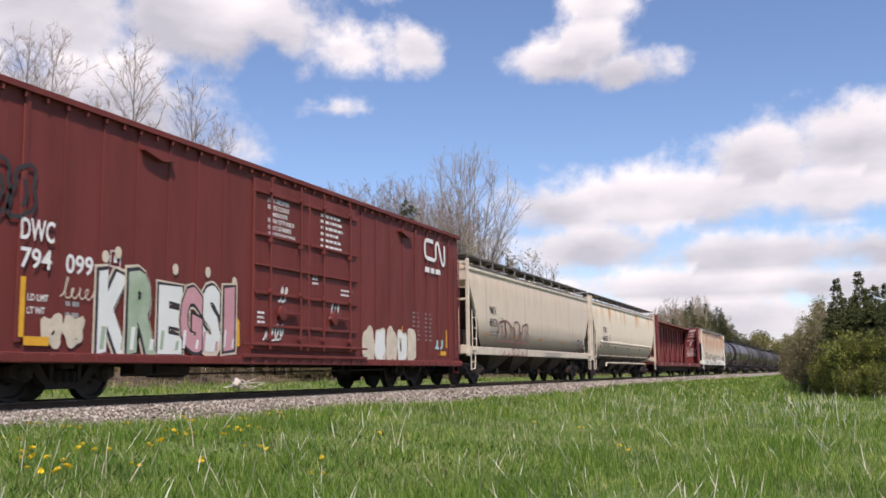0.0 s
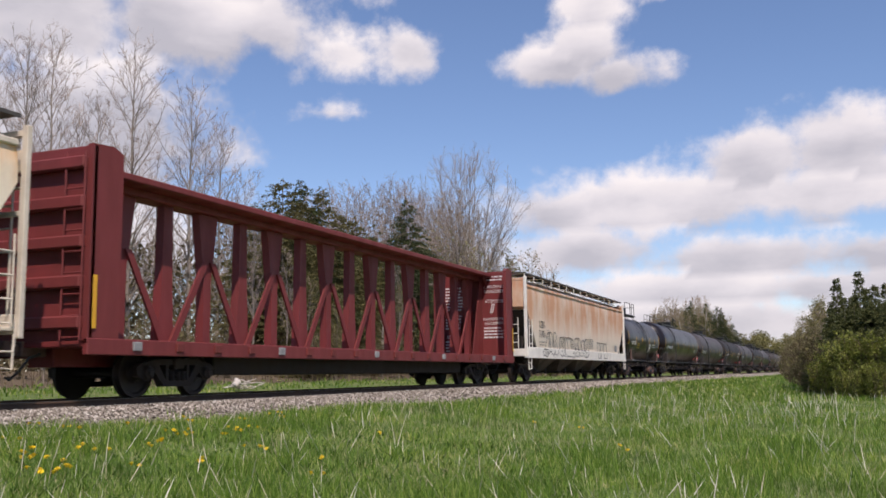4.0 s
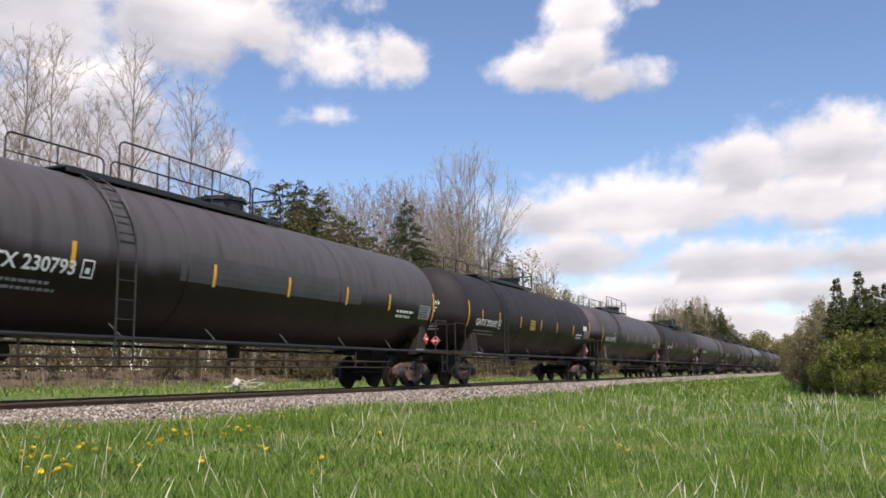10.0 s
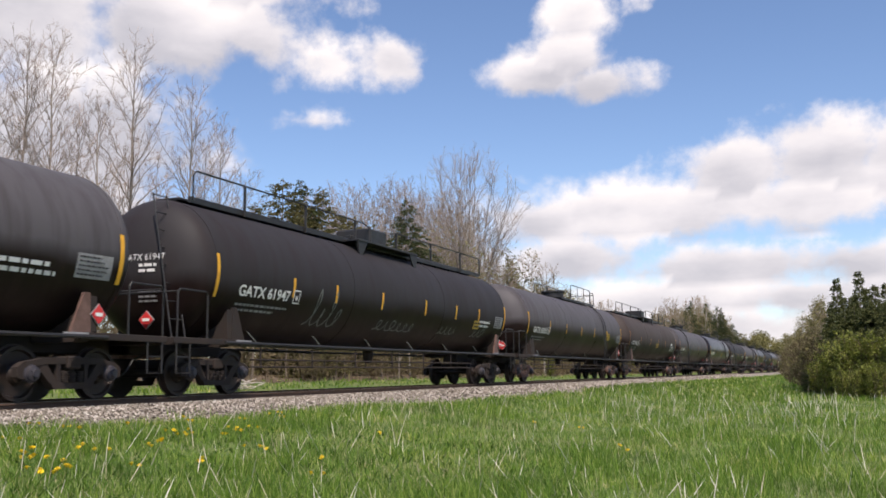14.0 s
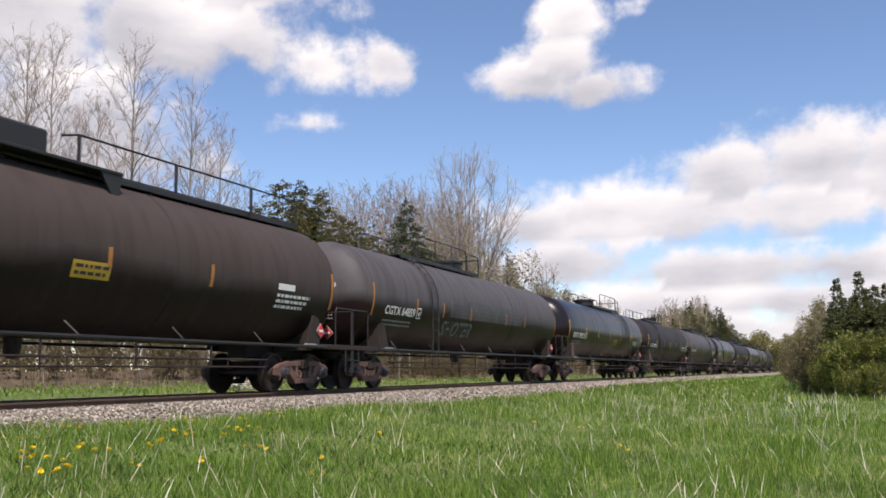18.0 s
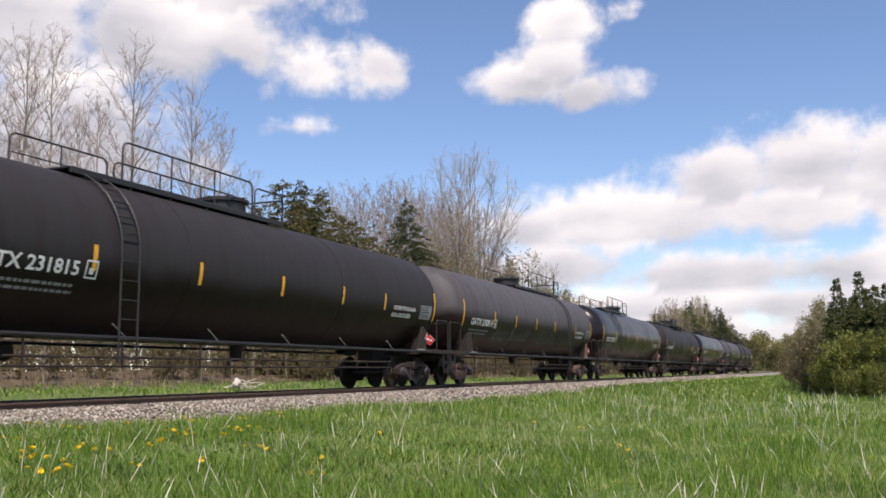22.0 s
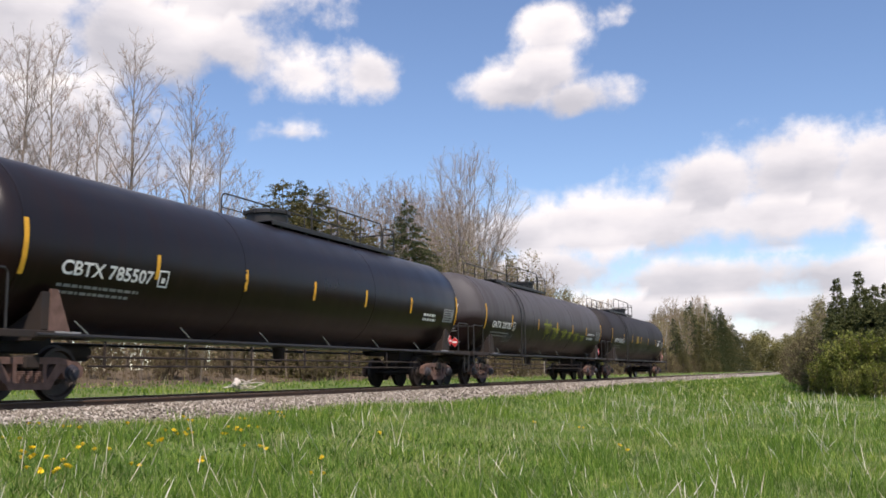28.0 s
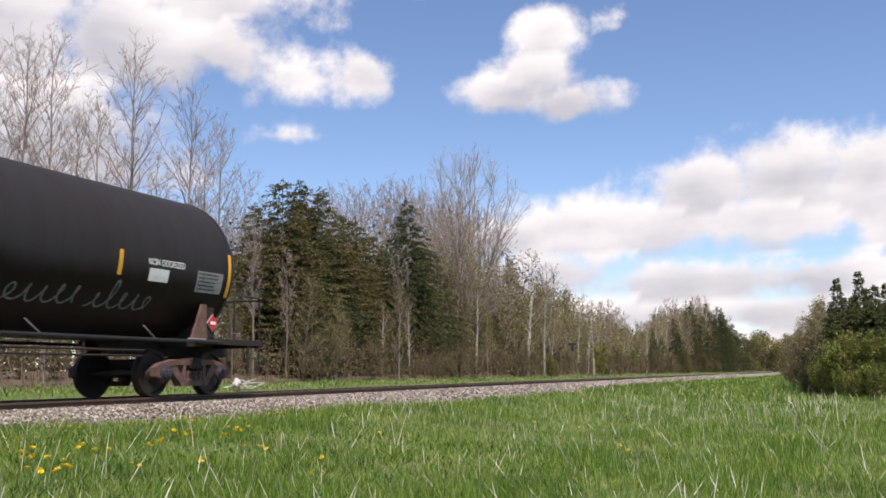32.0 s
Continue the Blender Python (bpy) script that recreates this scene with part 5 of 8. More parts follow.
def beam_car(c):
    """A centre-beam flat car with bulkheads."""
    half = 11.33
    car = thing("centre_beam_car", TRACK_X, c, RAIL_Z, "empty bright red centre-beam flat car with end bulkheads", "flat car", "cars of the freight train")
    CARS.append((car, c))
    s = Shape()
    s.box(0, 0, 0.95, 2.9, 2 * half, 0.10, 0.01)
    for sx in (-1, 1):
        s.box(sx * 1.46, 0, 0.90, 0.12, 2 * half, 0.28, 0.015)
    s.box(0, 0, 0.75, 0.6, 2 * half - 1, 0.35, 0.02)
    # dark block below the deck: the sill, widened to stand for shade
    s2 = Shape().box(0, 0, 0.62, 1.9, 2 * half - 8.5, 0.42, 0.03)
    part("underframe", s2, GRIME, car, "deep grimy centre sill block, widened to fill the shade under the deck")
    deck = part("deck", s, OXIDE_BRIGHT, car, "red steel deck")
    for i in range(18):
        y = -half + 1.2 + i * (2 * half - 2.4) / 17
        q = Shape().box(1.535, y, 0.92, 0.05, 0.22, 0.16, 0.01)
        part("winch", q, OXIDE if i % 4 else FADED, deck, "side strap winch")
    for k in (-1, 1):
        s = Shape()
        s.box(0, k * (half - 0.08), 2.62, 3.0, 0.10, 3.4, 0.012)
        b = part("bulkhead", s, OXIDE_BRIGHT, car, "tall red end bulkhead")
        for sx in (-1, 1):
            part("corner_post", Shape().plate([(k * half, 0.95), (k * (half - 0.75), 0.95), (k * (half - 0.75), 4.28), (k * (half - 0.5), 4.38), (k * half, 4.34)][:: k], 0.12, "x", sx * 1.44), OXIDE_BRIGHT, b, "deep red side plate of the bulkhead")
            part("gusset", Shape().plate([(k * (half - 0.1), 1.0), (k * (half - 1.35), 1.0), (k * (half - 0.30), 4.30), (k * (half - 0.1), 4.32)][:: k], 0.03, "x", sx * 0.30), OXIDE_BRIGHT, b)
        for i in range(5):
            part("stiffener", Shape().box(0, k * (half + 0.02), 1.3 + i * 0.68, 2.8, 0.20, 0.22, 0.03), OXIDE_BRIGHT, b)
        for sx in (-1, 1):
            part("corner_brace", Shape().plate([(k * (half - 0.2), 4.25), (k * (half - 0.2), 3.7), (k * (half - 0.8), 4.25)][:: k], 0.06, "x", sx * 0.5), OXIDE_BRIGHT, b)
        if k > 0:
            yy = half - 0.135

            def flat(y, z, e=0.0):
                return (y, yy - 0.004 - e, z)

            for txt, x, z, size, fit in (("CHARGEMENT ET", 0.38, 3.68, 0.16, 0.88), ("DECHARGEMENT", 0.38, 3.50, 0.16, 0.85), ("ATTENTION", 0.42, 3.10, 0.19, 0.74), ("POUR EVITER TOUT", 0.34, 2.42, 0.15, 0.93), ("BASCULEMENT", 0.42, 2.26, 0.15, 0.76), ("ATTENTION", -1.22, 1.75, 0.19, 0.74)):
                v, f = letters(txt, size, fit)
                part("notice_line", Shape().add([flat(x + a, z + h) for a, h in v], f), WHITE, b, "white loading notice", 0)
            for x, z, rows in ((0.36, 2.1, 4), (-1.25, 3.7, 8), (-1.25, 2.6, 5), (-1.25, 1.6, 5), (0.42, 4.1, 2)):
                bars_on("notice_bars", flat, x, z, 0.85, rows, 0.055, 0.065, WHITE, b, rows)
            q = Shape()
            for a, h in ((0.62, 2.7), (0.70, 2.7)):
                q.add([flat(a, h), flat(a + 0.03, h), flat(a + 0.11, h + 0.38), flat(a + 0.08, h + 0.38)], [(0, 1, 2, 3)])
            for i in range(4):
                q.add([flat(0.64 + i * 0.02, 2.75 + i * 0.09), flat(0.76 + i * 0.02, 2.75 + i * 0.09), flat(0.76 + i * 0.02, 2.77 + i * 0.09), flat(0.64 + i * 0.02, 2.77 + i * 0.09)], [(0, 1, 2, 3)])
            part("notice_drawing", q, WHITE, b, "", 0)
        part("end_ladder", ladder_shape(1.2, k * (half + 0.08), 1.0, 4.2, 0.42, 0.016, axis="x"), OXIDE_BRIGHT, car, "red end ladder")
        part("reflector", patch_on(Shape(), Wrap(x=1.52), k * (half - 0.12) - 0.05, 1.2, k * (half - 0.12) + 0.05, 2.1), YELLOW, car, "yellow reflective stripe", 0)
    s = Shape()
    s.box(0, 0, 4.18, 1.40, 2 * half - 0.2, 0.14, 0.02)
    s.box(0, 0, 4.05, 0.5, 2 * half - 0.3, 0.18, 0.02)
    part("top_chord", s, OXIDE_BRIGHT, car, "red top beam")
    n = 16
    for i in range(n):
        y = -half + 1.0 + i * (2 * half - 2.0) / (n - 1)
        if i % 2:
            s = Shape().plate([(y - 0.13, 1.0), (y + 0.13, 1.0), (y + 0.13, 2.5), (y + 0.36, 4.0), (y - 0.36, 4.0), (y - 0.13, 2.5)], 0.20, "x", 0.0)
            part("post", s, OXIDE_BRIGHT, car, "upright post flaring at the top")
        else:
            part("post", Shape().plate([(y - 0.26, 1.0), (y + 0.26, 1.0), (y + 0.17, 2.4), (y + 0.14, 4.0), (y - 0.14, 4.0), (y - 0.17, 2.4)], 0.20, "x", 0.0), OXIDE_BRIGHT, car, "upright post broadening to its foot")
        if i < n - 1:
            y2 = y + (2 * half - 2.0) / (n - 1)
            a, b = (y + 0.10, y2 - 0.12) if i % 2 == 0 else (y2 - 0.10, y + 0.12)
            part("diagonal", Shape().plate([(a - 0.10, 1.0), (a + 0.10, 1.0), (b + 0.09, 2.9), (b - 0.09, 2.9)], 0.05, "x", 0.13), OXIDE_BRIGHT, car, "flat diagonal brace")
    for y in (-8.4, 8.4):
        bogie(car, y, GRIME, GRIME)
    coupler(car, half + 0.35)
    return car


box_car(19.28)


def graffiti_a(car, body, w):
    line_letters("tag", w, -5.7, 1.5, 3.8, 0.8, 4, 0.07, SPRAY_RED, body, 51, "faded red sprayed bubble letters")
    strokes_on("tag", Wrap(x=1.575), -5.3, 1.04, 3.3, 0.26, 6, 0.04, SPRAY_RED, body, 52, "faded red sprayed tag on the sill")
    bars_on("sill_stencil", Wrap(x=1.575), 0.4, 1.16, 3.0, 2, 0.05, 0.05, FADED, body, 5)
    box = part("stencil_panel", patch_on(Shape(), w, 6.0, 1.66, 6.5, 1.92), INK, body, "dark framed test stencil", 0)
    for i in range(2):
        part("stencil_field", patch_on(Shape(), w, 6.04 + i * 0.23, 1.70, 6.22 + i * 0.23, 1.88, 0.004), FADED, box, "", 0)
    part("stencil_panel", patch_on(Shape(), w, 6.62, 1.62, 6.95, 1.90), GREY_TAG, body, "grey painted-over panel", 0)


def graffiti_c(car, body, w):
    def side(y, z, e=0.0):
        return ((1.616 if z < 1.43 else 1.552) + e, y, z)

    line_letters("tag", side, -6.85, 1.12, 1.75, 0.98, 3, 0.042, SPRAY_BLACK, body, 61, "black outlined bubble letters")
    glyph_lines("tag", side, "SKID", -4.83, 1.08, 2.75, 0.86, 0.045, SPRAY_BLACK, body, "black outlined letter")
    line_letters("tag", side, -1.95, 1.10, 2.55, 0.88, 4, 0.045, SPRAY_BLACK, body, 66, "black outlined bubble letters")
    line_letters("tag", side, -7.5, 1.06, 0.8, 0.34, 2, 0.035, SPRAY_BLACK, body, 64, "black outlined letters on the sill")
    s = Shape()
    for y, z1 in ((2.58, 1.9), (3.15, 1.9), (3.28, 1.75), (3.85, 1.9), (4.0, 1.8), (4.72, 1.85)):
        patch_on(s, side, y, 1.08, y + 0.05, z1, 0.0, 0.12)
    for y0, y1, z in ((2.7, 3.3, 1.87), (3.4, 4.85, 1.85), (2.6, 3.2, 1.08), (3.9, 4.75, 1.08)):
        patch_on(s, side, y0, z, y1, z + 0.045)
    part("tag", s, SPRAY_BLACK, body, "black sprayed square letters", 0)
    part("panel_stencil", patch_on(Shape(), w, 6.9, 1.5, 7.5, 1.85), FADED, body, "grey test stencil panel", 0)
    bars_on("small_stencil", w, 0.8, 2.0, 1.2, 6, 0.04, 0.05, GREY_TAG, body, 71)


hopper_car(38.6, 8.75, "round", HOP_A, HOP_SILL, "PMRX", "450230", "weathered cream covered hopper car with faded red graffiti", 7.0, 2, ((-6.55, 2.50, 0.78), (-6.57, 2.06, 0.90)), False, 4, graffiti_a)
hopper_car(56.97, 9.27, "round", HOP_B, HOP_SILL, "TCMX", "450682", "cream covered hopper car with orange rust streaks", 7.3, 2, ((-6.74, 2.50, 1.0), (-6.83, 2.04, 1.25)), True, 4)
beam_car(78.95)
hopper_car(101.5, 9.72, "flat", HOP_C, SILL_WHITE, "CCBX", "71701", "tan rust-stained covered hopper car with black outlined graffiti", 8.1, 2, ((-7.8, 2.26, 0.86), (-7.83, 1.86, 0.85)), False, 4, graffiti_c)

YLABEL = plain("yellow_label", (0.46, 0.29, 0.025), 0.5, amount=0.2)
MOSS = plain("yellow_green_spray", (0.30, 0.33, 0.03), 0.8, dirt=(0.03, 0.03, 0.02), amount=0.8, scale=4)


def yellow_label(y, z=1.95, wdt=0.62, h=0.36):
    def put(car, tank, w):
        p = part("yellow_label", patch_on(Shape(), w, y, z, y + wdt, z + h), YLABEL, tank, "yellow warning label", 0)
        bars_on("label_lines", Wrap(r=w.r, zc=w.zc, proud=0.010), y + 0.06, z + h - 0.12, wdt - 0.1, 2, 0.06, 0.06, INK, p, 2)
    return put


def spray(items, material=GREY_TAG, label="grey sprayed tag"):
    def put(car, tank, w):
        for i, (y, z, wd, h, n) in enumerate(items):
            strokes_on("tag", w, y, z, wd, h, n, 0.04, material, tank, int(100 + y * 7 + i), label)
    return put


def scrawl(items, material, label):
    """Patches of quick up-and-down spray strokes with a cross line, one part for each stroke."""
    def put(car, tank, w):
        rnd = random.Random(88)
        for y, z, wd, h in items:
            for i in range(8):
                s = Shape()
                y0, dy = y + wd * i / 8 + rnd.uniform(-0.04, 0.04), rnd.uniform(0.1, 0.3)
                z0, hh = z + rnd.uniform(0.0, 0.35) * h, h * rnd.uniform(0.5, 1.0)
                patch_on(s, w, y0, z0, y0 + 0.05, min(z + 1.1 * h, z0 + hh), 0.0, dy)
                part("tag_stroke", s, material, tank, label, 0)
            part("tag_stroke", patch_on(Shape(), w, y - 0.15, z + 0.78 * h, y + wd + 0.25, z + 0.86 * h), material, tank, label, 0)
    return put


def words(text, y, z, size, fit, material=GREY_TAG, label="grey sprayed word"):
    def put(car, tank, w):
        text_on("sprayed_word", w, text, y, z, size, material, tank, fit, label)
    return put


def small_bars(y, z, wd):
    def put(car, tank, w):
        bars_on("cargo_stencil", w, y, z, wd, 3, 0.07, 0.06, WHITE, tank, 77)
    return put


def many(*fns):
    def put(car, tank, w):
        for f in fns:
            f(car, tank, w)
    return put


def patches(spans, material, label):
    def put(car, tank, w):
        for y0, z0, y1, z1 in spans:
            part("repaint_patch", patch_on(Shape(), Wrap(r=w.r, zc=w.zc, proud=0.003), y0, z0, y1, z1), material, tank, label, 0)
    return put


PATCH = plain("repainted_dark_patch", (0.050, 0.046, 0.048), 0.5, amount=0.3, scale=1.5)


def white_label(y, z, wd, h):
    def put(car, tank, w):
        part("white_label", patch_on(Shape(), w, y, z, y + wd, z + h), WHITE, tank, "white paper label", 0)
    return put


def cargo(text, y, z, size, fit):
    def put(car, tank, w):
        text_on("cargo_stencil", w, text, y, z, size, WHITE, tank, fit, "white cargo stencil")
    return put


GAS = many(cargo("LIQUEFIED PETROLEUM GAS", 6.15, 2.22, 0.15, 1.5), cargo("NON-ODORIZED", 6.1, 2.0, 0.17, 1.25))
G_LABEL = "weathered black tank car with sunlit grey painted into its upper shell"
C_LABEL = "glossy black tank car with yellow reflective stripes"
tank_car(118.45, "AXLX 3212", 3212, DEEP, -1, 5.36, 1.45, 2.45, stripes=(-2.88, -0.88, 1.73, 3.58), short=True, label="short glossy black tank car with a square valve box", truck=4.45, extra=many(yellow_label(-2.46, 1.88, 0.72, 0.3), white_label(1.68, 1.62, 0.5, 0.6)))
tank_car(135.60, "CBTX 785514", 785514, DEEP, -1, stripes=(-5.78, -2.76, 0.30, 3.2, 5.75), label=C_LABEL)
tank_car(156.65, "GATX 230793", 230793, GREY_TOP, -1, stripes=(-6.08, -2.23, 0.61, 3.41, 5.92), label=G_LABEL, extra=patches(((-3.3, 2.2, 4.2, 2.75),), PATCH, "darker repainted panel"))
tank_car(177.45, "GATX 202692", 202692, SOOT, -1, 8.65, label="sooty black tank car with a yellow warning label", truck=8.12, stripes=(-7.25, -5.37, -2.76, 0.06, 2.59, 5.47), extra=many(yellow_label(-1.49, 2.12, 0.7, 0.4), white_label(7.35, 2.42, 0.7, 0.22)))
tank_car(198.2, "GATX 230789", 230789, GREY_TOP, -1, stripes=(-6.0, -2.18, 0.65, 3.43, 5.92), label=G_LABEL, extra=patches(((-3.3, 2.2, 4.2, 2.75),), PATCH, "darker repainted panel"))
tank_car(219.08, "GATX 61947", 61947, SOOT, 1, long_walk=True, stripes=(-6.07, -4.03, -1.41, 1.59, 4.12, 6.28), label="sooty black tank car with a full-length top railing and grey tags", extra=many(spray(((-5.2, 1.5, 1.6, 0.95, 4), (-1.5, 1.55, 2.6, 0.55, 6), (3.0, 1.6, 1.5, 0.5, 4), (6.0, 1.6, 1.2, 0.6, 3))), yellow_label(5.9, 1.9, 0.6, 0.3)))
tank_car(240.25, "GATX 62013", 62013, GREY_TOP, 1, label=G_LABEL, extra=yellow_label(5.35, 2.1, 0.75, 0.36), cargo_bars=False, stripes=(-5.83, -3.03, -0.17, 2.54, 5.4))
tank_car(261.12, "CGTX 65156", 65156, BROWN, 1, long_walk=True, stripe_mat=ORANGE, label="brown dusty tank car with a full-length top railing", extra=many(yellow_label(0.38, 2.02, 0.9, 0.3), white_label(6.6, 2.3, 0.7, 0.14), small_bars(6.6, 2.14, 1.5)), stripes=(-5.34, -1.92, 1.22, 4.14), decal=False)
tank_car(281.5, "CGTX 64859", 64859, GREY_TOP, -1, stripe_mat=ORANGE, stripes=(-6.08, -3.99, -1.52, 2.25, 4.6), label="grey-topped black tank car with a sprayed word", extra=many(words("SHOTER", -3.85, 1.55, 0.72, 2.75), patches(((-3.4, 2.2, 4.1, 2.8),), PATCH, "darker repainted panel")), decal=False)
tank_car(302.15, "CBTX 785529", 785529, DEEP, 1, stripes=(-5.74, -3.02, -0.15, 2.67, 5.52), label=C_LABEL, extra=many(yellow_label(0.9, 1.88, 0.9, 0.3), spray(((-1.6, 1.85, 1.6, 0.6, 4),))))
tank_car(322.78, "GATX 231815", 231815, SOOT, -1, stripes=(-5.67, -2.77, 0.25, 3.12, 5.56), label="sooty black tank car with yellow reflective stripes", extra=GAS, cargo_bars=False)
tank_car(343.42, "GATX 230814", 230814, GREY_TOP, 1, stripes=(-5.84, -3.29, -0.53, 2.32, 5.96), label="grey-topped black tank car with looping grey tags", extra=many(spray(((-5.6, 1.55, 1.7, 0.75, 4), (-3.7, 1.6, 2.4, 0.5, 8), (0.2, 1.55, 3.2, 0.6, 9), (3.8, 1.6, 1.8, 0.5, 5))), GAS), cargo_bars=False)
tank_car(364.45, "CBTX 785557", 785557, DEEP, -1, stripes=(-5.76, -2.4, 0.45, 3.25, 5.82), label=C_LABEL)
tank_car(385.55, "GATX 594", 594, SOOT, 1, long_walk=True, label="sooty black tank car with a full-length top railing", extra=many(yellow_label(4.2, 2.1, 0.8, 0.36), cargo("NON ODORIZED", 6.0, 1.95, 0.18, 1.3)), cargo_bars=False)
tank_car(406.55, "CBTX 785507", 785507, DEEP, 1, label=C_LABEL, no_ladder=True)
tank_car(427.55, "GATX 230787", 230787, GREY_TOP, -1, stripes=(-6.0, -2.46, 0.48, 3.2, 5.9), label="grey-topped black tank car with yellow-green tags", extra=many(spray(((-6.6, 1.5, 1.0, 0.6, 4),)), scrawl(((-1.5, 1.75, 0.75, 0.85), (-0.2, 1.72, 0.8, 0.72), (1.35, 1.82, 0.6, 0.5), (2.5, 1.88, 0.5, 0.42), (3.6, 1.80, 0.7, 0.45), (4.9, 1.85, 0.5, 0.35)), MOSS, "yellow-green sprayed stroke"), GAS), cargo_bars=False)
tank_car(448.15, "GATX 202673", 202673, SOOT, -1, 8.65, truck=8.12, label="sooty black tank car with grey tags, last of the train", stripes=(-5.44, -2.77, -0.01, 2.54, 5.43), extra=many(yellow_label(-1.44, 2.15, 0.68, 0.42), spray(((-3.0, 1.45, 2.2, 0.75, 7), (0.15, 1.50, 2.4, 0.75, 8), (2.7, 1.52, 2.0, 0.62, 6), (4.9, 1.52, 1.6, 0.55, 5))), cargo("NON ODORIZED", 6.15, 2.42, 0.17, 1.05), white_label(6.2, 2.12, 0.55, 0.24)), cargo_bars=False)


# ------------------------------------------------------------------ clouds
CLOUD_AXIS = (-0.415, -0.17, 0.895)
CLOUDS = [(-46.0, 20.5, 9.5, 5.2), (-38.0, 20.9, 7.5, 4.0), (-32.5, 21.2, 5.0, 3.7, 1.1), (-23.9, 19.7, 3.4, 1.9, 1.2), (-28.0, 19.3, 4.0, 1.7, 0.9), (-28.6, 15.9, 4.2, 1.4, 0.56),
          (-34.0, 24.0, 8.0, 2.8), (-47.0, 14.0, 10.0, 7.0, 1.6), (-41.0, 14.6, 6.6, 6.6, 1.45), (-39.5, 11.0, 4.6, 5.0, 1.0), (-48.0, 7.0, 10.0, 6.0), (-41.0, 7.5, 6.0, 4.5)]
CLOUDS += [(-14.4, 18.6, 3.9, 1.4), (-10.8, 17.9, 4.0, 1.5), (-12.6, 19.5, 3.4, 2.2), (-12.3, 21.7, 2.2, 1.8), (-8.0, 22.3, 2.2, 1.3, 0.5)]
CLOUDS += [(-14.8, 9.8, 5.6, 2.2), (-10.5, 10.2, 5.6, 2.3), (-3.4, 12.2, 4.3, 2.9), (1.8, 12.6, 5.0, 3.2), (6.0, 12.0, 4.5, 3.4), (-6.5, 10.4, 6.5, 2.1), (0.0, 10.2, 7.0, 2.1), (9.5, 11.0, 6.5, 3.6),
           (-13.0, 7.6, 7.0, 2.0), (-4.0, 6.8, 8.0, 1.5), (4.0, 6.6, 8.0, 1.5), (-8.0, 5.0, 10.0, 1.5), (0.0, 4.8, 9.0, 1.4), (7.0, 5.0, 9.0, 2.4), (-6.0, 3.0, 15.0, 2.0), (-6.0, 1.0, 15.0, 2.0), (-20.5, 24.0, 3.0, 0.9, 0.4)]


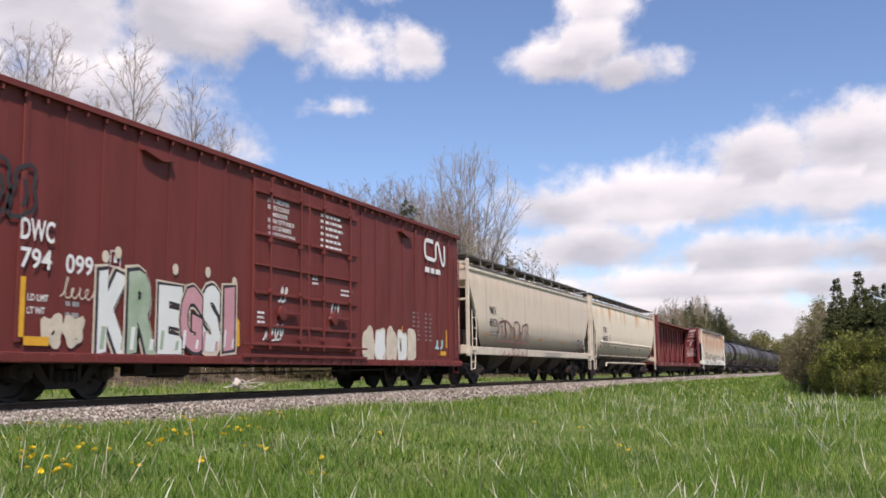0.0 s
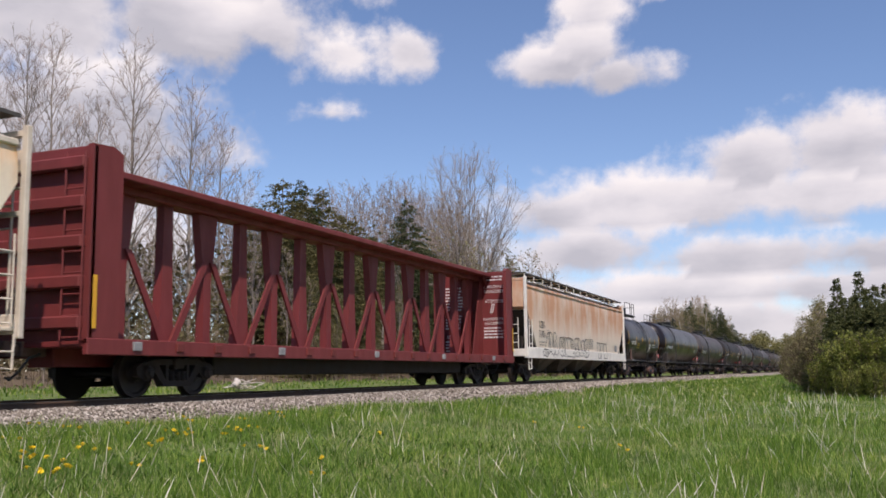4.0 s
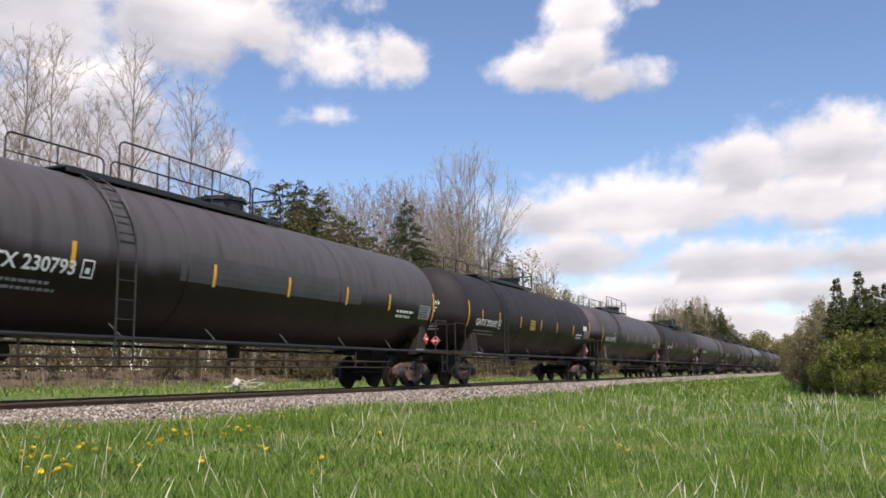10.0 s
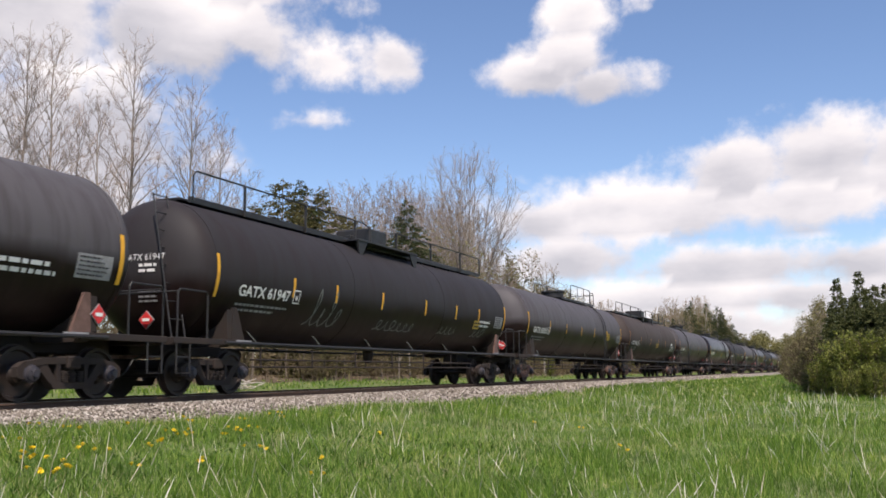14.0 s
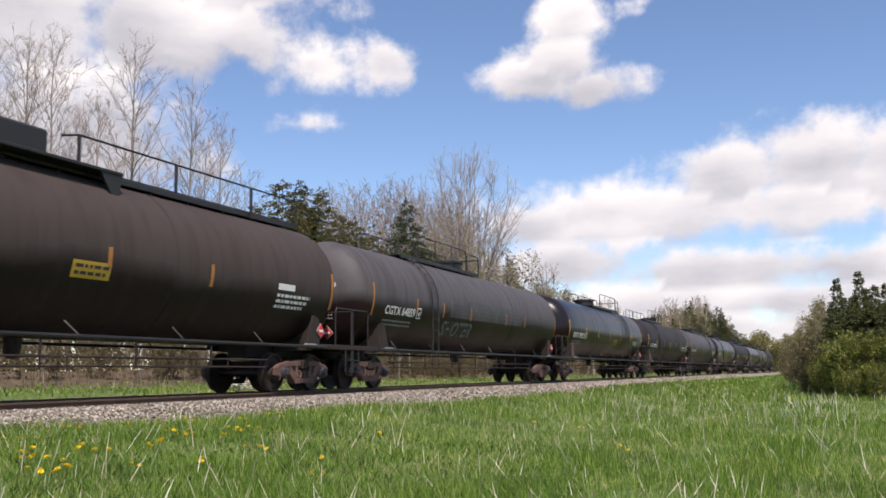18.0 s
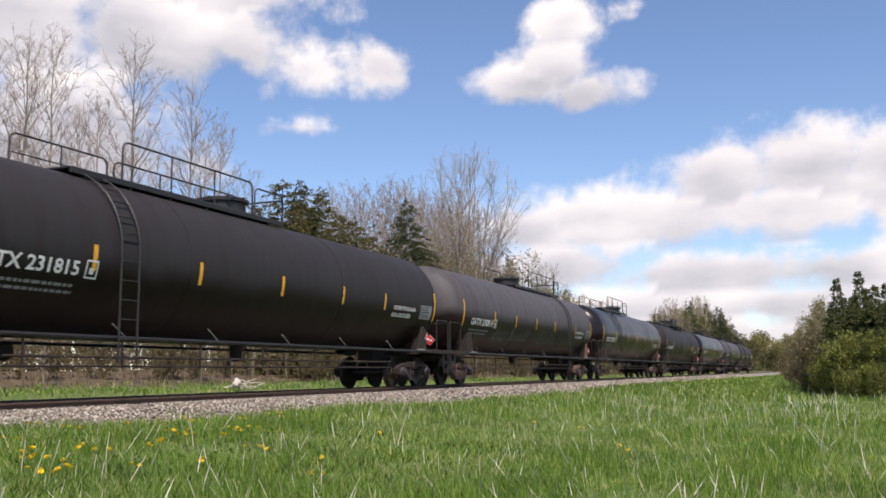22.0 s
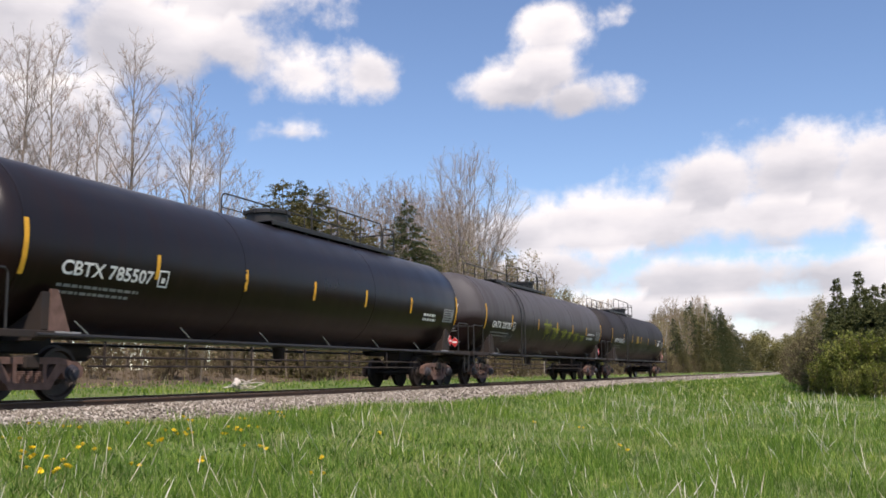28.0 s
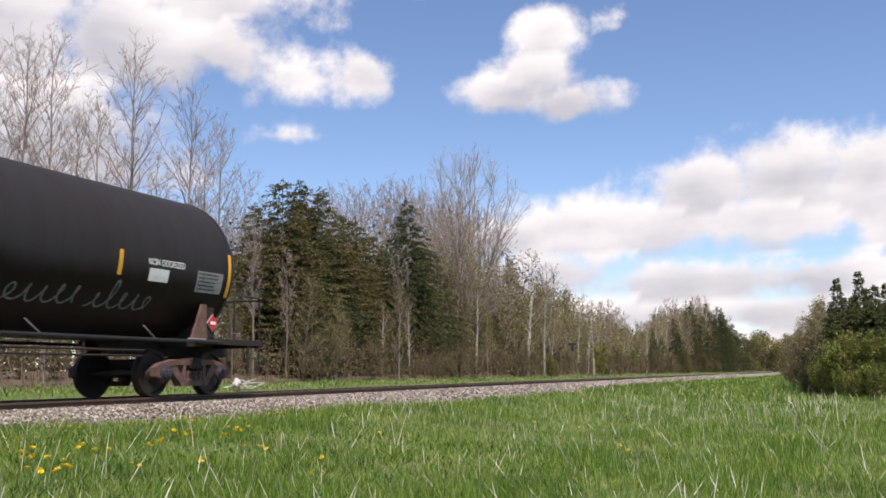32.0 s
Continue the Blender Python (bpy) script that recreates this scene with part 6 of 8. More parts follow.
def cloud_sheet():
    """A far dome that carries the clouds: thick in the banks, thin between them, clear round the sun."""
    az = grid_axis([(-180, -60, 6), (-60, 20, 0.5), (20, 180, 6)])
    el = grid_axis([(-4, 34, 0.5), (34, 88, 6)])
    sa, se = math.degrees(math.atan2(SUN_DIR.x, SUN_DIR.y)), math.degrees(math.asin(SUN_DIR.z))
    s = Shape()
    dens, low = [], []
    for e in el:
        for a in az:
            ca, sa_, ce, se_ = math.cos(radians(a)), math.sin(radians(a)), math.cos(radians(e)), math.sin(radians(e))
            s.v.append((2600 * sa_ * ce, 2600 * ca * ce, 2600 * se_))
            d, lo = -0.7, 0.0
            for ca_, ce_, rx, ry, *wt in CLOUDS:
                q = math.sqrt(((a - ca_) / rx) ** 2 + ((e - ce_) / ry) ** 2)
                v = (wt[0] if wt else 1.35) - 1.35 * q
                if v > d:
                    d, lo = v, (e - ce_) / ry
            if a < -58 or a > 14 or e > 26:
                d = max(d, -0.1 + 0.5 * noise.noise((a * 0.04, e * 0.09, 1.0)))
            if (abs((a - sa + 180) % 360 - 180) < 26 and abs(e - se) < 20) or e > 80:
                d = -1.5
            dens.append(d)
            low.append(lo)
    na = len(az)
    s.f = [(j * na + i, (j + 1) * na + i, (j + 1) * na + i + 1, j * na + i + 1) for j in range(len(el) - 1) for i in range(na - 1)]
    m = bpy.data.materials.new("cloud_glow")
    m.use_nodes = True
    nt = m.node_tree
    nt.nodes.clear()
    tc = nt.nodes.new("ShaderNodeTexCoord")
    nz = nt.nodes.new("ShaderNodeTexNoise")
    nz.inputs["Scale"].default_value, nz.inputs["Detail"].default_value, nz.inputs["Roughness"].default_value = 0.0062, 9.0, 0.58
    nt.links.new(tc.outputs["Object"], nz.inputs["Vector"])
    n2 = nt.nodes.new("ShaderNodeTexNoise")
    n2.inputs["Scale"].default_value, n2.inputs["Detail"].default_value = 0.0023, 7.0
    mp = nt.nodes.new("ShaderNodeMapping")
    mp.inputs["Scale"].default_value = (1, 1, 2.2)
    nt.links.new(tc.outputs["Object"], mp.inputs[0])
    nt.links.new(mp.outputs[0], n2.inputs["Vector"])
    at, al = nt.nodes.new("ShaderNodeAttribute"), nt.nodes.new("ShaderNodeAttribute")
    at.attribute_name, al.attribute_name = "cloud_amount", "cloud_low"
    d = math_node(nt, "ADD", at.outputs["Fac"], math_node(nt, "MULTIPLY", math_node(nt, "SUBTRACT", nz.outputs["Fac"], 0.5), 2.9))
    d = math_node(nt, "ADD", d, math_node(nt, "MULTIPLY", math_node(nt, "SUBTRACT", n2.outputs["Fac"], 0.5), 1.0))
    mr = nt.nodes.new("ShaderNodeMapRange")
    mr.interpolation_type = "SMOOTHSTEP"
    mr.inputs["From Min"].default_value, mr.inputs["From Max"].default_value = -0.14, 0.74
    mr.inputs["To Max"].default_value = 0.97
    nt.links.new(d, mr.inputs["Value"])
    sh = math_node(nt, "ADD", math_node(nt, "MULTIPLY", al.outputs["Fac"], 0.52), math_node(nt, "MULTIPLY", math_node(nt, "SUBTRACT", n2.outputs["Fac"], 0.42), 2.9))
    sh = math_node(nt, "ADD", sh, math_node(nt, "MULTIPLY", math_node(nt, "SUBTRACT", nz.outputs["Fac"], 0.5), 1.1))
    sh = math_node(nt, "ADD", sh, math_node(nt, "MULTIPLY", math_node(nt, "SUBTRACT", 0.55, d), 0.35))
    col = ramp(nt, math_node(nt, "ADD", sh, 0.25, True), [(0.0, (0.53, 0.555, 0.61)), (0.5, (0.77, 0.785, 0.82)), (1.0, (0.98, 0.98, 0.97))])
    em, tr, mx, out = nt.nodes.new("ShaderNodeEmission"), nt.nodes.new("ShaderNodeBsdfTransparent"), nt.nodes.new("ShaderNodeMixShader"), nt.nodes.new("ShaderNodeOutputMaterial")
    nt.links.new(col, em.inputs["Color"])
    nt.links.new(mr.outputs[0], mx.inputs[0])
    nt.links.new(tr.outputs[0], mx.inputs[1])
    nt.links.new(em.outputs[0], mx.inputs[2])
    nt.links.new(mx.outputs[0], out.inputs[0])
    ob = part("backdrop", s, m, None, smooth=3.0)
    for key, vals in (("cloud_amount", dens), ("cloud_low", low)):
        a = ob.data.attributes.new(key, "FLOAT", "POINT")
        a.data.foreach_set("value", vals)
    return tagged(ob, "drifting white and grey cumulus clouds in a blue sky", "clouds", kind="structure")


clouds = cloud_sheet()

# ------------------------------------------------------------------ trees
BARK = random_mat("grey_bark", [(0.0, (0.19, 0.162, 0.132)), (1.0, (0.34, 0.295, 0.25))], 0.9, island=False, grain=9)
TWIG = random_mat("brown_twigs", [(0.0, (0.19, 0.138, 0.09)), (0.6, (0.30, 0.225, 0.152)), (1.0, (0.42, 0.33, 0.235))], 0.9)
UNDER = random_mat("dull_brown_stems", [(0.0, (0.075, 0.055, 0.032)), (0.6, (0.13, 0.10, 0.058)), (1.0, (0.23, 0.185, 0.115))], 0.9)
PALE_TWIG = random_mat("pale_aspen_twigs", [(0.0, (0.21, 0.165, 0.135)), (0.6, (0.33, 0.265, 0.225)), (1.0, (0.46, 0.385, 0.335))], 0.9)
PALE_BARK = random_mat("pale_aspen_bark", [(0.0, (0.27, 0.23, 0.19)), (1.0, (0.42, 0.365, 0.31))], 0.9, island=False, grain=9)
BIRCH = random_mat("white_birch_bark", [(0.0, (0.50, 0.47, 0.42)), (1.0, (0.64, 0.61, 0.56))], 0.8, island=False, grain=5)
NEEDLE = random_mat("spruce_needles", [(0.0, (0.030, 0.043, 0.015)), (0.6, (0.060, 0.074, 0.026)), (1.0, (0.11, 0.115, 0.048))], 0.75, trans=0.2)
NEEDLE_DRY = random_mat("olive_cedar_needles", [(0.0, (0.062, 0.058, 0.022)), (0.6, (0.125, 0.113, 0.042)), (1.0, (0.21, 0.18, 0.075))], 0.8, trans=0.25)
NEEDLE_FIR = random_mat("olive_fir_needles", [(0.0, (0.048, 0.062, 0.020)), (0.6, (0.098, 0.112, 0.038)), (1.0, (0.17, 0.172, 0.068))], 0.75, trans=0.25)
LEAF = random_mat("young_green_leaves", [(0.0, (0.105, 0.132, 0.024)), (0.6, (0.20, 0.225, 0.042)), (1.0, (0.33, 0.335, 0.08))], 0.6, trans=0.35)
BUD = random_mat("olive_spring_buds", [(0.0, (0.12, 0.105, 0.035)), (0.6, (0.185, 0.17, 0.062)), (1.0, (0.27, 0.255, 0.11))], 0.7, trans=0.3)


def wander(rnd, start, direction, length, steps, bend, lift=0.0):
    pts, p, d = [Vector(start)], Vector(start), Vector(direction).normalized()
    for _ in range(steps):
        d = (d + Vector((rnd.uniform(-bend, bend), rnd.uniform(-bend, bend), rnd.uniform(-bend, bend) + lift))).normalized()
        p = p + d * (length / steps)
        pts.append(p.copy())
    return pts


def along(pts, f):
    k = f * (len(pts) - 1)
    i = min(int(k), len(pts) - 2)
    return pts[i].lerp(pts[i + 1], k - i), (pts[i + 1] - pts[i]).normalized()


def bare_tree(seed, h, stems=1, spread=0.35, first=0.25, twig_n=8, thick=1.0, leaves=0, leaf_size=0.06, fine=4, lean_out=0.28, tw_k=1.0, rise=(0.6, 1.5), limbs=None, scatter=0.12):
    """Shapes of a leafless tree of height h: wood, twigs and, if asked, small young leaves."""
    rnd = random.Random(seed)
    wood, twigs, leaf = Shape(), Shape(), Shape()
    tips = []
    for st in range(stems):
        if stems == 1:
            lean = (rnd.uniform(-0.06, 0.06), rnd.uniform(-0.06, 0.06), 1)
        else:
            a, q = st * 2.4 + rnd.uniform(-0.5, 0.5), lean_out * math.sqrt((st + 0.3) / stems)
            lean = (q * math.cos(a), q * math.sin(a), 1)
        hh = h * rnd.uniform(0.85, 1.0) * (1.0 - 0.25 * (math.hypot(lean[0], lean[1]) / max(lean_out, 0.01)) ** 2) if stems > 1 else h
        trunk = wander(rnd, (rnd.uniform(-0.2, 0.2) * (stems > 1), rnd.uniform(-0.2, 0.2) * (stems > 1), -0.1), lean, hh, 9, 0.06, 0.05)
        r0 = (0.010 * h + 0.02) * thick * (0.75 if stems > 1 else 1.0)
        wood.tube(trunk, r0, 7 if h > 5 else 4, 0.012, False)
        n = limbs or (int(14 + h * 1.1) if stems == 1 else int(7 + h * 0.5))
        for i in range(n):
            f = first + (0.97 - first) * (i + rnd.random() * 0.6) / n
            p, d = along(trunk, min(f, 0.99))
            a = i * 2.4 + rnd.uniform(-0.6, 0.6)
            out = Vector((math.cos(a), math.sin(a), rnd.uniform(*rise)))
            ln = hh * spread * (1.12 - f) * rnd.uniform(0.6, 1.15) + 0.35
            limb = wander(rnd, p, out, ln, 4, 0.15, 0.05)
            rl = max(0.010, r0 * (1.05 - f) * 0.42)
            wood.tube(limb, rl, 4 if h > 5 else 3, 0.007, False)
            for j in range(twig_n):
                g = 0.12 + 0.88 * (j + rnd.random()) / twig_n
                q, dd = along(limb, min(g, 0.99))
                side = Vector((rnd.uniform(-1, 1), rnd.uniform(-1, 1), rnd.uniform(-0.2, 0.9)))
                l2 = ln * rnd.uniform(0.25, 0.5) * (1.15 - 0.5 * g) + 0.2
                tw = wander(rnd, q, dd * 0.8 + side * 0.75, l2, 2, 0.15, 0.04)
                twigs.tube(tw, 0.007 * tw_k, 3, 0.004 * tw_k, False)
                tips.append(tw[1])
                for _ in range(fine):
                    e, de = along(tw, rnd.uniform(0.15, 0.98))
                    tip = e + (de + Vector((rnd.uniform(-1, 1), rnd.uniform(-1, 1), rnd.uniform(-0.4, 0.8))) * 0.6).normalized() * l2 * rnd.uniform(0.35, 0.8)
                    twigs.tube([e, tip], 0.0048 * tw_k, 3, 0.003 * tw_k, False)
                    tips.append(tip)
                    tips.append(e)
    for _ in range(leaves):
        p = rnd.choice(tips)
        add_leaf(leaf, rnd, p + Vector((rnd.gauss(0, scatter), rnd.gauss(0, scatter), rnd.gauss(0, scatter))), leaf_size * rnd.uniform(0.6, 1.4))
    return wood, twigs, leaf


def crown_tree(seed, h, rx, mid, rz, n, twig_n=7, fine=4, tw_k=1.0, thick=1.0, stems=1, base=0.15):
    """A leafless tree whose limbs rise from the stems to an oval crown of fine twigs."""
    rnd = random.Random(seed)
    wood, twigs = Shape(), Shape()
    r0 = (0.010 * h + 0.02) * thick
    shafts = []
    for st in range(stems):
        a = st * 2 * math.pi / stems + rnd.uniform(-0.4, 0.4)
        q = 0.0 if stems == 1 else rx * (0.12 + 0.62 * (st % 3) / 2)
        top = Vector((q * math.cos(a), q * math.sin(a), h * (0.9 if stems == 1 else 0.93 - 0.22 * q / rx)))
        pts = []
        for i in range(9):
            g = i / 8
            pts.append(Vector((top.x * g ** 1.35 + rnd.gauss(0, 0.06) * (i > 0), top.y * g ** 1.35 + rnd.gauss(0, 0.06) * (i > 0), -0.1 + top.z * g)))
        shafts.append(pts)
        wood.tube(pts, r0 * (1.0 if stems == 1 else 0.62), 7, 0.015, False)
    for i in range(n):
        u = -0.85 + 1.84 * (i + rnd.random()) / n
        a = i * 2.39996 + rnd.uniform(-0.4, 0.4)
        m = math.sqrt(max(0.0, 1 - u * u)) * rnd.uniform(0.42, 1.05)
        end = Vector((rx * m * math.cos(a), rx * m * math.sin(a), h * mid + rz * u * rnd.uniform(0.92, 1.03)))
        pts = min(shafts, key=lambda p: (p[-1].xy - end.xy).length + rnd.random() * 0.3)
        far = (pts[5].xy - end.xy).length
        z0 = max(h * base * rnd.uniform(0.8, 1.3), end.z - far * rnd.uniform(0.6, 1.2) - 0.06 * h)
        start, d0 = along(pts, min(0.97, max(0.02, (z0 + 0.1) / (pts[-1].z + 0.1))))
        ln = (end - start).length
        ctrl = start.lerp(end, 0.45) + Vector((rnd.gauss(0, 0.05), rnd.gauss(0, 0.05), -0.04)) * ln
        limb = [start * (1 - g) ** 2 + ctrl * 2 * g * (1 - g) + end * g * g + Vector((rnd.gauss(0, 0.02), rnd.gauss(0, 0.02), rnd.gauss(0, 0.02))) * ln * (0 < g < 1) for g in (0, 0.25, 0.5, 0.75, 1.0)]
        wood.tube(limb, max(0.014, r0 * 0.42 * (1.1 - start.z / h)), 4, 0.007, False)
        for j in range(twig_n):
            g = 0.30 + 0.70 * (j + rnd.random()) / twig_n
            q, dd = along(limb, min(g, 0.99))
            side = Vector((rnd.uniform(-1, 1), rnd.uniform(-1, 1), rnd.uniform(-0.5, 0.8)))
            l2 = (0.30 + 0.16 * ln) * rnd.uniform(0.6, 1.25) * (1.2 - 0.55 * g)
            tw = wander(rnd, q, dd * 0.75 + side * 0.8, l2, 2, 0.15, 0.02)
            twigs.tube(tw, 0.007 * tw_k, 3, 0.004 * tw_k, False)
            for _ in range(fine):
                e, de = along(tw, rnd.uniform(0.15, 0.98))
                tip = e + (de + Vector((rnd.uniform(-1, 1), rnd.uniform(-1, 1), rnd.uniform(-0.6, 0.8))) * 0.75).normalized() * l2 * rnd.uniform(0.35, 0.8)
                twigs.tube([e, tip], 0.0048 * tw_k, 3, 0.003 * tw_k, False)
    return wood, twigs


def add_leaf(s, rnd, p, size):
    a = Vector((rnd.uniform(-1, 1), rnd.uniform(-1, 1), rnd.uniform(-0.6, 0.6))).normalized()
    b = a.orthogonal().normalized()
    b = (b + a.cross(b) * rnd.uniform(-1, 1)).normalized()
    s.add([p, p + a * size * 0.5 + b * size * 0.32, p + a * size, p + a * size * 0.5 - b * size * 0.32], [(0, 1, 2, 3)])


def spruce(seed, h, width=0.3, tiers=4.6, ragged=0.22, taper=0.85, droop=0.30, blade=0.22, step=0.13, bare=0.0):
    """Shapes of a conifer: a trunk and tiers of needled boughs, each a spine with many fine side sprays."""
    rnd = random.Random(seed)
    wood, crown = Shape(), Shape()
    wood.tube([(0, 0, -0.1), (0.02, 0.01, h * 0.5), (0, 0, h * 0.985)], 0.010 * h + 0.02, 7, 0.012, False)
    nt_ = int(h * tiers)
    lobes = [rnd.uniform(0.86, 1.08) for _ in range(16)]
    for t in range(nt_):
        f = 0.02 + bare + (0.97 - bare) * t / nt_
        reach = h * width * (1 - f) ** taper + 0.06
        for b in range(9 if f < 0.75 else 6):
            a = rnd.uniform(0, 2 * math.pi)
            z = h * f + rnd.uniform(-0.5, 0.5) * h / nt_ * 2.4
            ln = reach * rnd.uniform(1 - 1.6 * ragged, 1 + ragged) * lobes[(int(a * 1.27) + int(f * 6 + a)) % 16]
            o = Vector((math.cos(a), math.sin(a), 0))
            side = Vector((-o.y, o.x, 0))
            steps = max(3, int(ln / step))
            for i in range(steps):
                g = 0.10 + 0.90 * ((i + rnd.random()) / steps) ** 0.62
                p = Vector((0, 0, z)) + o * ln * g + Vector((0, 0, 0.18 * ln * g - droop * ln * g * g))
                for k in (-1, -0.5, 0, 0.5, 1):
                    tl = blade * (0.6 + 0.9 * (1.0 - g)) * rnd.uniform(0.6, 1.3)
                    tip = p + (o * rnd.uniform(0.3, 0.9) + side * k * rnd.uniform(0.5, 1.1) + Vector((0, 0, rnd.uniform(-0.8, 0.45)))) * tl
                    mid = p.lerp(tip, 0.45)
                    wv = Vector((rnd.uniform(-1, 1), rnd.uniform(-1, 1), rnd.uniform(-0.6, 0.8))).normalized() * (0.018 + 0.085 * tl)
                    crown.add([p, mid + wv, tip, mid - wv], [(0, 1, 2, 3)])
    for a in range(4):
        crown.add([(-0.03 * math.cos(a), -0.03 * math.sin(a), h * 0.93), (0.03 * math.cos(a), 0.03 * math.sin(a), h * 0.93), (0, 0, h)], [(0, 1, 2)])
    return wood, crown


def round_crown(seed, h, n, size):
    """A far leafy tree: a short trunk and a ragged crown of leaf clumps in several lobes."""
    rnd = random.Random(seed)
    wood, crown = Shape(), Shape()
    wood.tube([(0, 0, -0.1), (0.1, 0, h * 0.4), (0, 0.1, h * 0.8)], 0.012 * h, 5, 0.03, False)
    lobes = [(Vector((rnd.gauss(0, 0.13) * h, rnd.gauss(0, 0.13) * h, h * (0.05 + 0.10 * i))), h * rnd.uniform(0.13, 0.2)) for i in range(9)]
    for i in range(n):
        c, r = lobes[i % 9]
        d = Vector((rnd.gauss(0, 1), rnd.gauss(0, 1), rnd.gauss(0, 1))).normalized()
        add_leaf(crown, rnd, c + d * r * rnd.uniform(0.5, 1.1), size * rnd.uniform(0.6, 1.4))
    return wood, crown


PROTO = {}


def tree_kind(key, name, label, category, pieces):
    """Keeps the meshes of one kind of tree; pieces: (part name, shape, material)."""
    meshes = []
    for pn, shp, mat in pieces:
        if not shp.f:
            continue
        me = bpy.data.meshes.new(pn)
        me.from_pydata([tuple(v) for v in shp.v], [], shp.f)
        me.materials.append(mat)
        meshes.append((pn, me))
    PROTO[key] = (name, label, category, meshes)


def plant(key, x, y, scale=1.0, turn=0.0, group="", label=""):
    name, lab, category, meshes = PROTO[key]
    ob = thing(name, x, y, ground_height(x, y) - 0.05, label or lab, category, group)
    ob.scale = (scale, scale, scale)
    ob.rotation_euler = (0, 0, turn)
    for pn, me in meshes:
        o = new(pn, me)
        o.parent = ob
    return ob


# height of the wood's outline: (distance along / distance aside, tangent of the angle of view)
WOOD_TOP = ((1.3, 0.195), (1.9, 0.21), (2.2, 0.22), (2.5, 0.20), (2.9, 0.15), (3.3, 0.12), (3.64, 0.097), (3.9, 0.094), (4.26, 0.076), (4.9, 0.057), (5.4, 0.053), (5.8, 0.062), (6.4, 0.069), (8.0, 0.070), (10.0, 0.064), (11.3, 0.047), (14.0, 0.04))


def outline_height(L, y):
    t = float(np.interp(y / L, [p[0] for p in WOOD_TOP], [p[1] for p in WOOD_TOP]))
    return 0.2 + t * math.hypot(L, y)


def make_trees():
    for i in range(4):
        w, t = crown_tree(100 + i, 15, (2.5, 2.2, 2.7, 2.3)[i], 0.60, 6.0, 62, 8, 6, 0.95, 0.72, base=0.14)
        tree_kind("aspen%d" % i, "bare_tree", "tall leafless aspen tree with pale grey bark", "tree", [("trunk", w, PALE_BARK), ("crown", t, PALE_TWIG)])
    for i in range(3):
        w, t = crown_tree(110 + i, 15, (1.5, 1.9, 1.7)[i], 0.68, 4.8, 30, 7, 5, 1.45, 0.6, base=0.3)
        tree_kind("pole%d" % i, "bare_tree", "slender leafless tree with upright grey twigs", "tree", [("trunk", w, BARK), ("crown", t, PALE_TWIG)])
    for i in range(3):
        w, t, l = bare_tree(120 + i, 10, 1, 0.26, 0.15, 5, 0.8, 1100, 0.17, fine=3, tw_k=1.8, rise=(0.6, 2.0), limbs=22, scatter=0.25)
        tree_kind("young%d" % i, "budding_tree", "slender young tree with olive spring buds", "tree", [("trunk", w, BARK), ("crown", t, TWIG), ("foliage", l, BUD)])
    for i in range(2):
        w, t, l = bare_tree(140 + i, 10, 1, 0.20, 0.35, 6, 1.35, 520, 0.14, fine=3, tw_k=1.8, limbs=22, scatter=0.2)
        tree_kind("birch%d" % i, "birch_tree", "white-barked birch with fresh yellow-green buds", "tree", [("trunk", w, BIRCH), ("crown", t, TWIG), ("foliage", l, BUD)])
    w, t = crown_tree(160, 18.3, 5.2, 0.60, 7.3, 250, 9, 6, 0.8, 0.5, 13, 0.16)
    tree_kind("maple", "bare_tree", "broad round leafless tree with many rising stems", "tree", [("trunk", w, BARK), ("crown", t, PALE_TWIG)])
    w, t = crown_tree(161, 12, 2.6, 0.6, 4.6, 70, 7, 5, 1.5, 0.8, 4, 0.2)
    tree_kind("clump", "bare_tree", "leafless tree with several stems", "tree", [("trunk", w, BARK), ("crown", t, TWIG)])
    for i in range(3):
        w, c = spruce(180 + i, 12, (0.27, 0.34, 0.47)[i], 5.0, 0.14)
        tree_kind("spruce%d" % i, "spruce_tree", "dark green spruce tree", "tree", [("trunk", w, BARK), ("crown", c, NEEDLE)])
    for i in range(2):
        w, c = spruce(190 + i, 11, (0.30, 0.35)[i], 4.8, 0.26, 0.66, 0.2, 0.26, 0.14)
        tree_kind("cedar%d" % i, "cedar_tree", "dense olive-green cedar tree", "tree", [("trunk", w, BARK), ("crown", c, NEEDLE_DRY)])
    for i in range(2):
        w, c = spruce(196 + i, 6, (0.30, 0.38)[i], 8.5, 0.28, (1.05, 0.62)[i], 0.2, 0.17, 0.085)
        tree_kind("fir%d" % i, "fir_tree", "dense dark olive-green fir tree in the copse", "tree", [("trunk", w, BARK), ("crown", c, NEEDLE_FIR)])
    for i in range(3):
        w, t, l = bare_tree(200 + i, 3.2, 5, 0.045, 0.06, 2, 0.5, 1500, 0.115, fine=1, lean_out=0.26, limbs=12, rise=(0.9, 2.2), scatter=0.06)
        tree_kind("shrub%d" % i, "leafy_shrub", "bright yellow-green leafy shrub with upright stems", "shrub", [("stem", w, UNDER), ("crown", t, UNDER), ("foliage", l, LEAF)])
    for i in range(3):
        w, t, l = bare_tree(220 + i, 3.0, 7, 0.34, 0.05, 4, 0.6, 420, 0.10, fine=2, limbs=9, tw_k=1.3)
        tree_kind("thicket%d" % i, "bare_shrub", "brown leafless shrub with few olive buds", "shrub", [("stem", w, UNDER), ("crown", t, UNDER), ("foliage", l, BUD)])
    for i in range(3):
        w, c = round_crown(240 + i, 12, 2600, 0.5)
        tree_kind("far%d" % i, "leafy_tree", "light green leafy tree far along the line", "tree", [("trunk", w, BARK), ("crown", c, BUD)])
    rnd = random.Random(11)
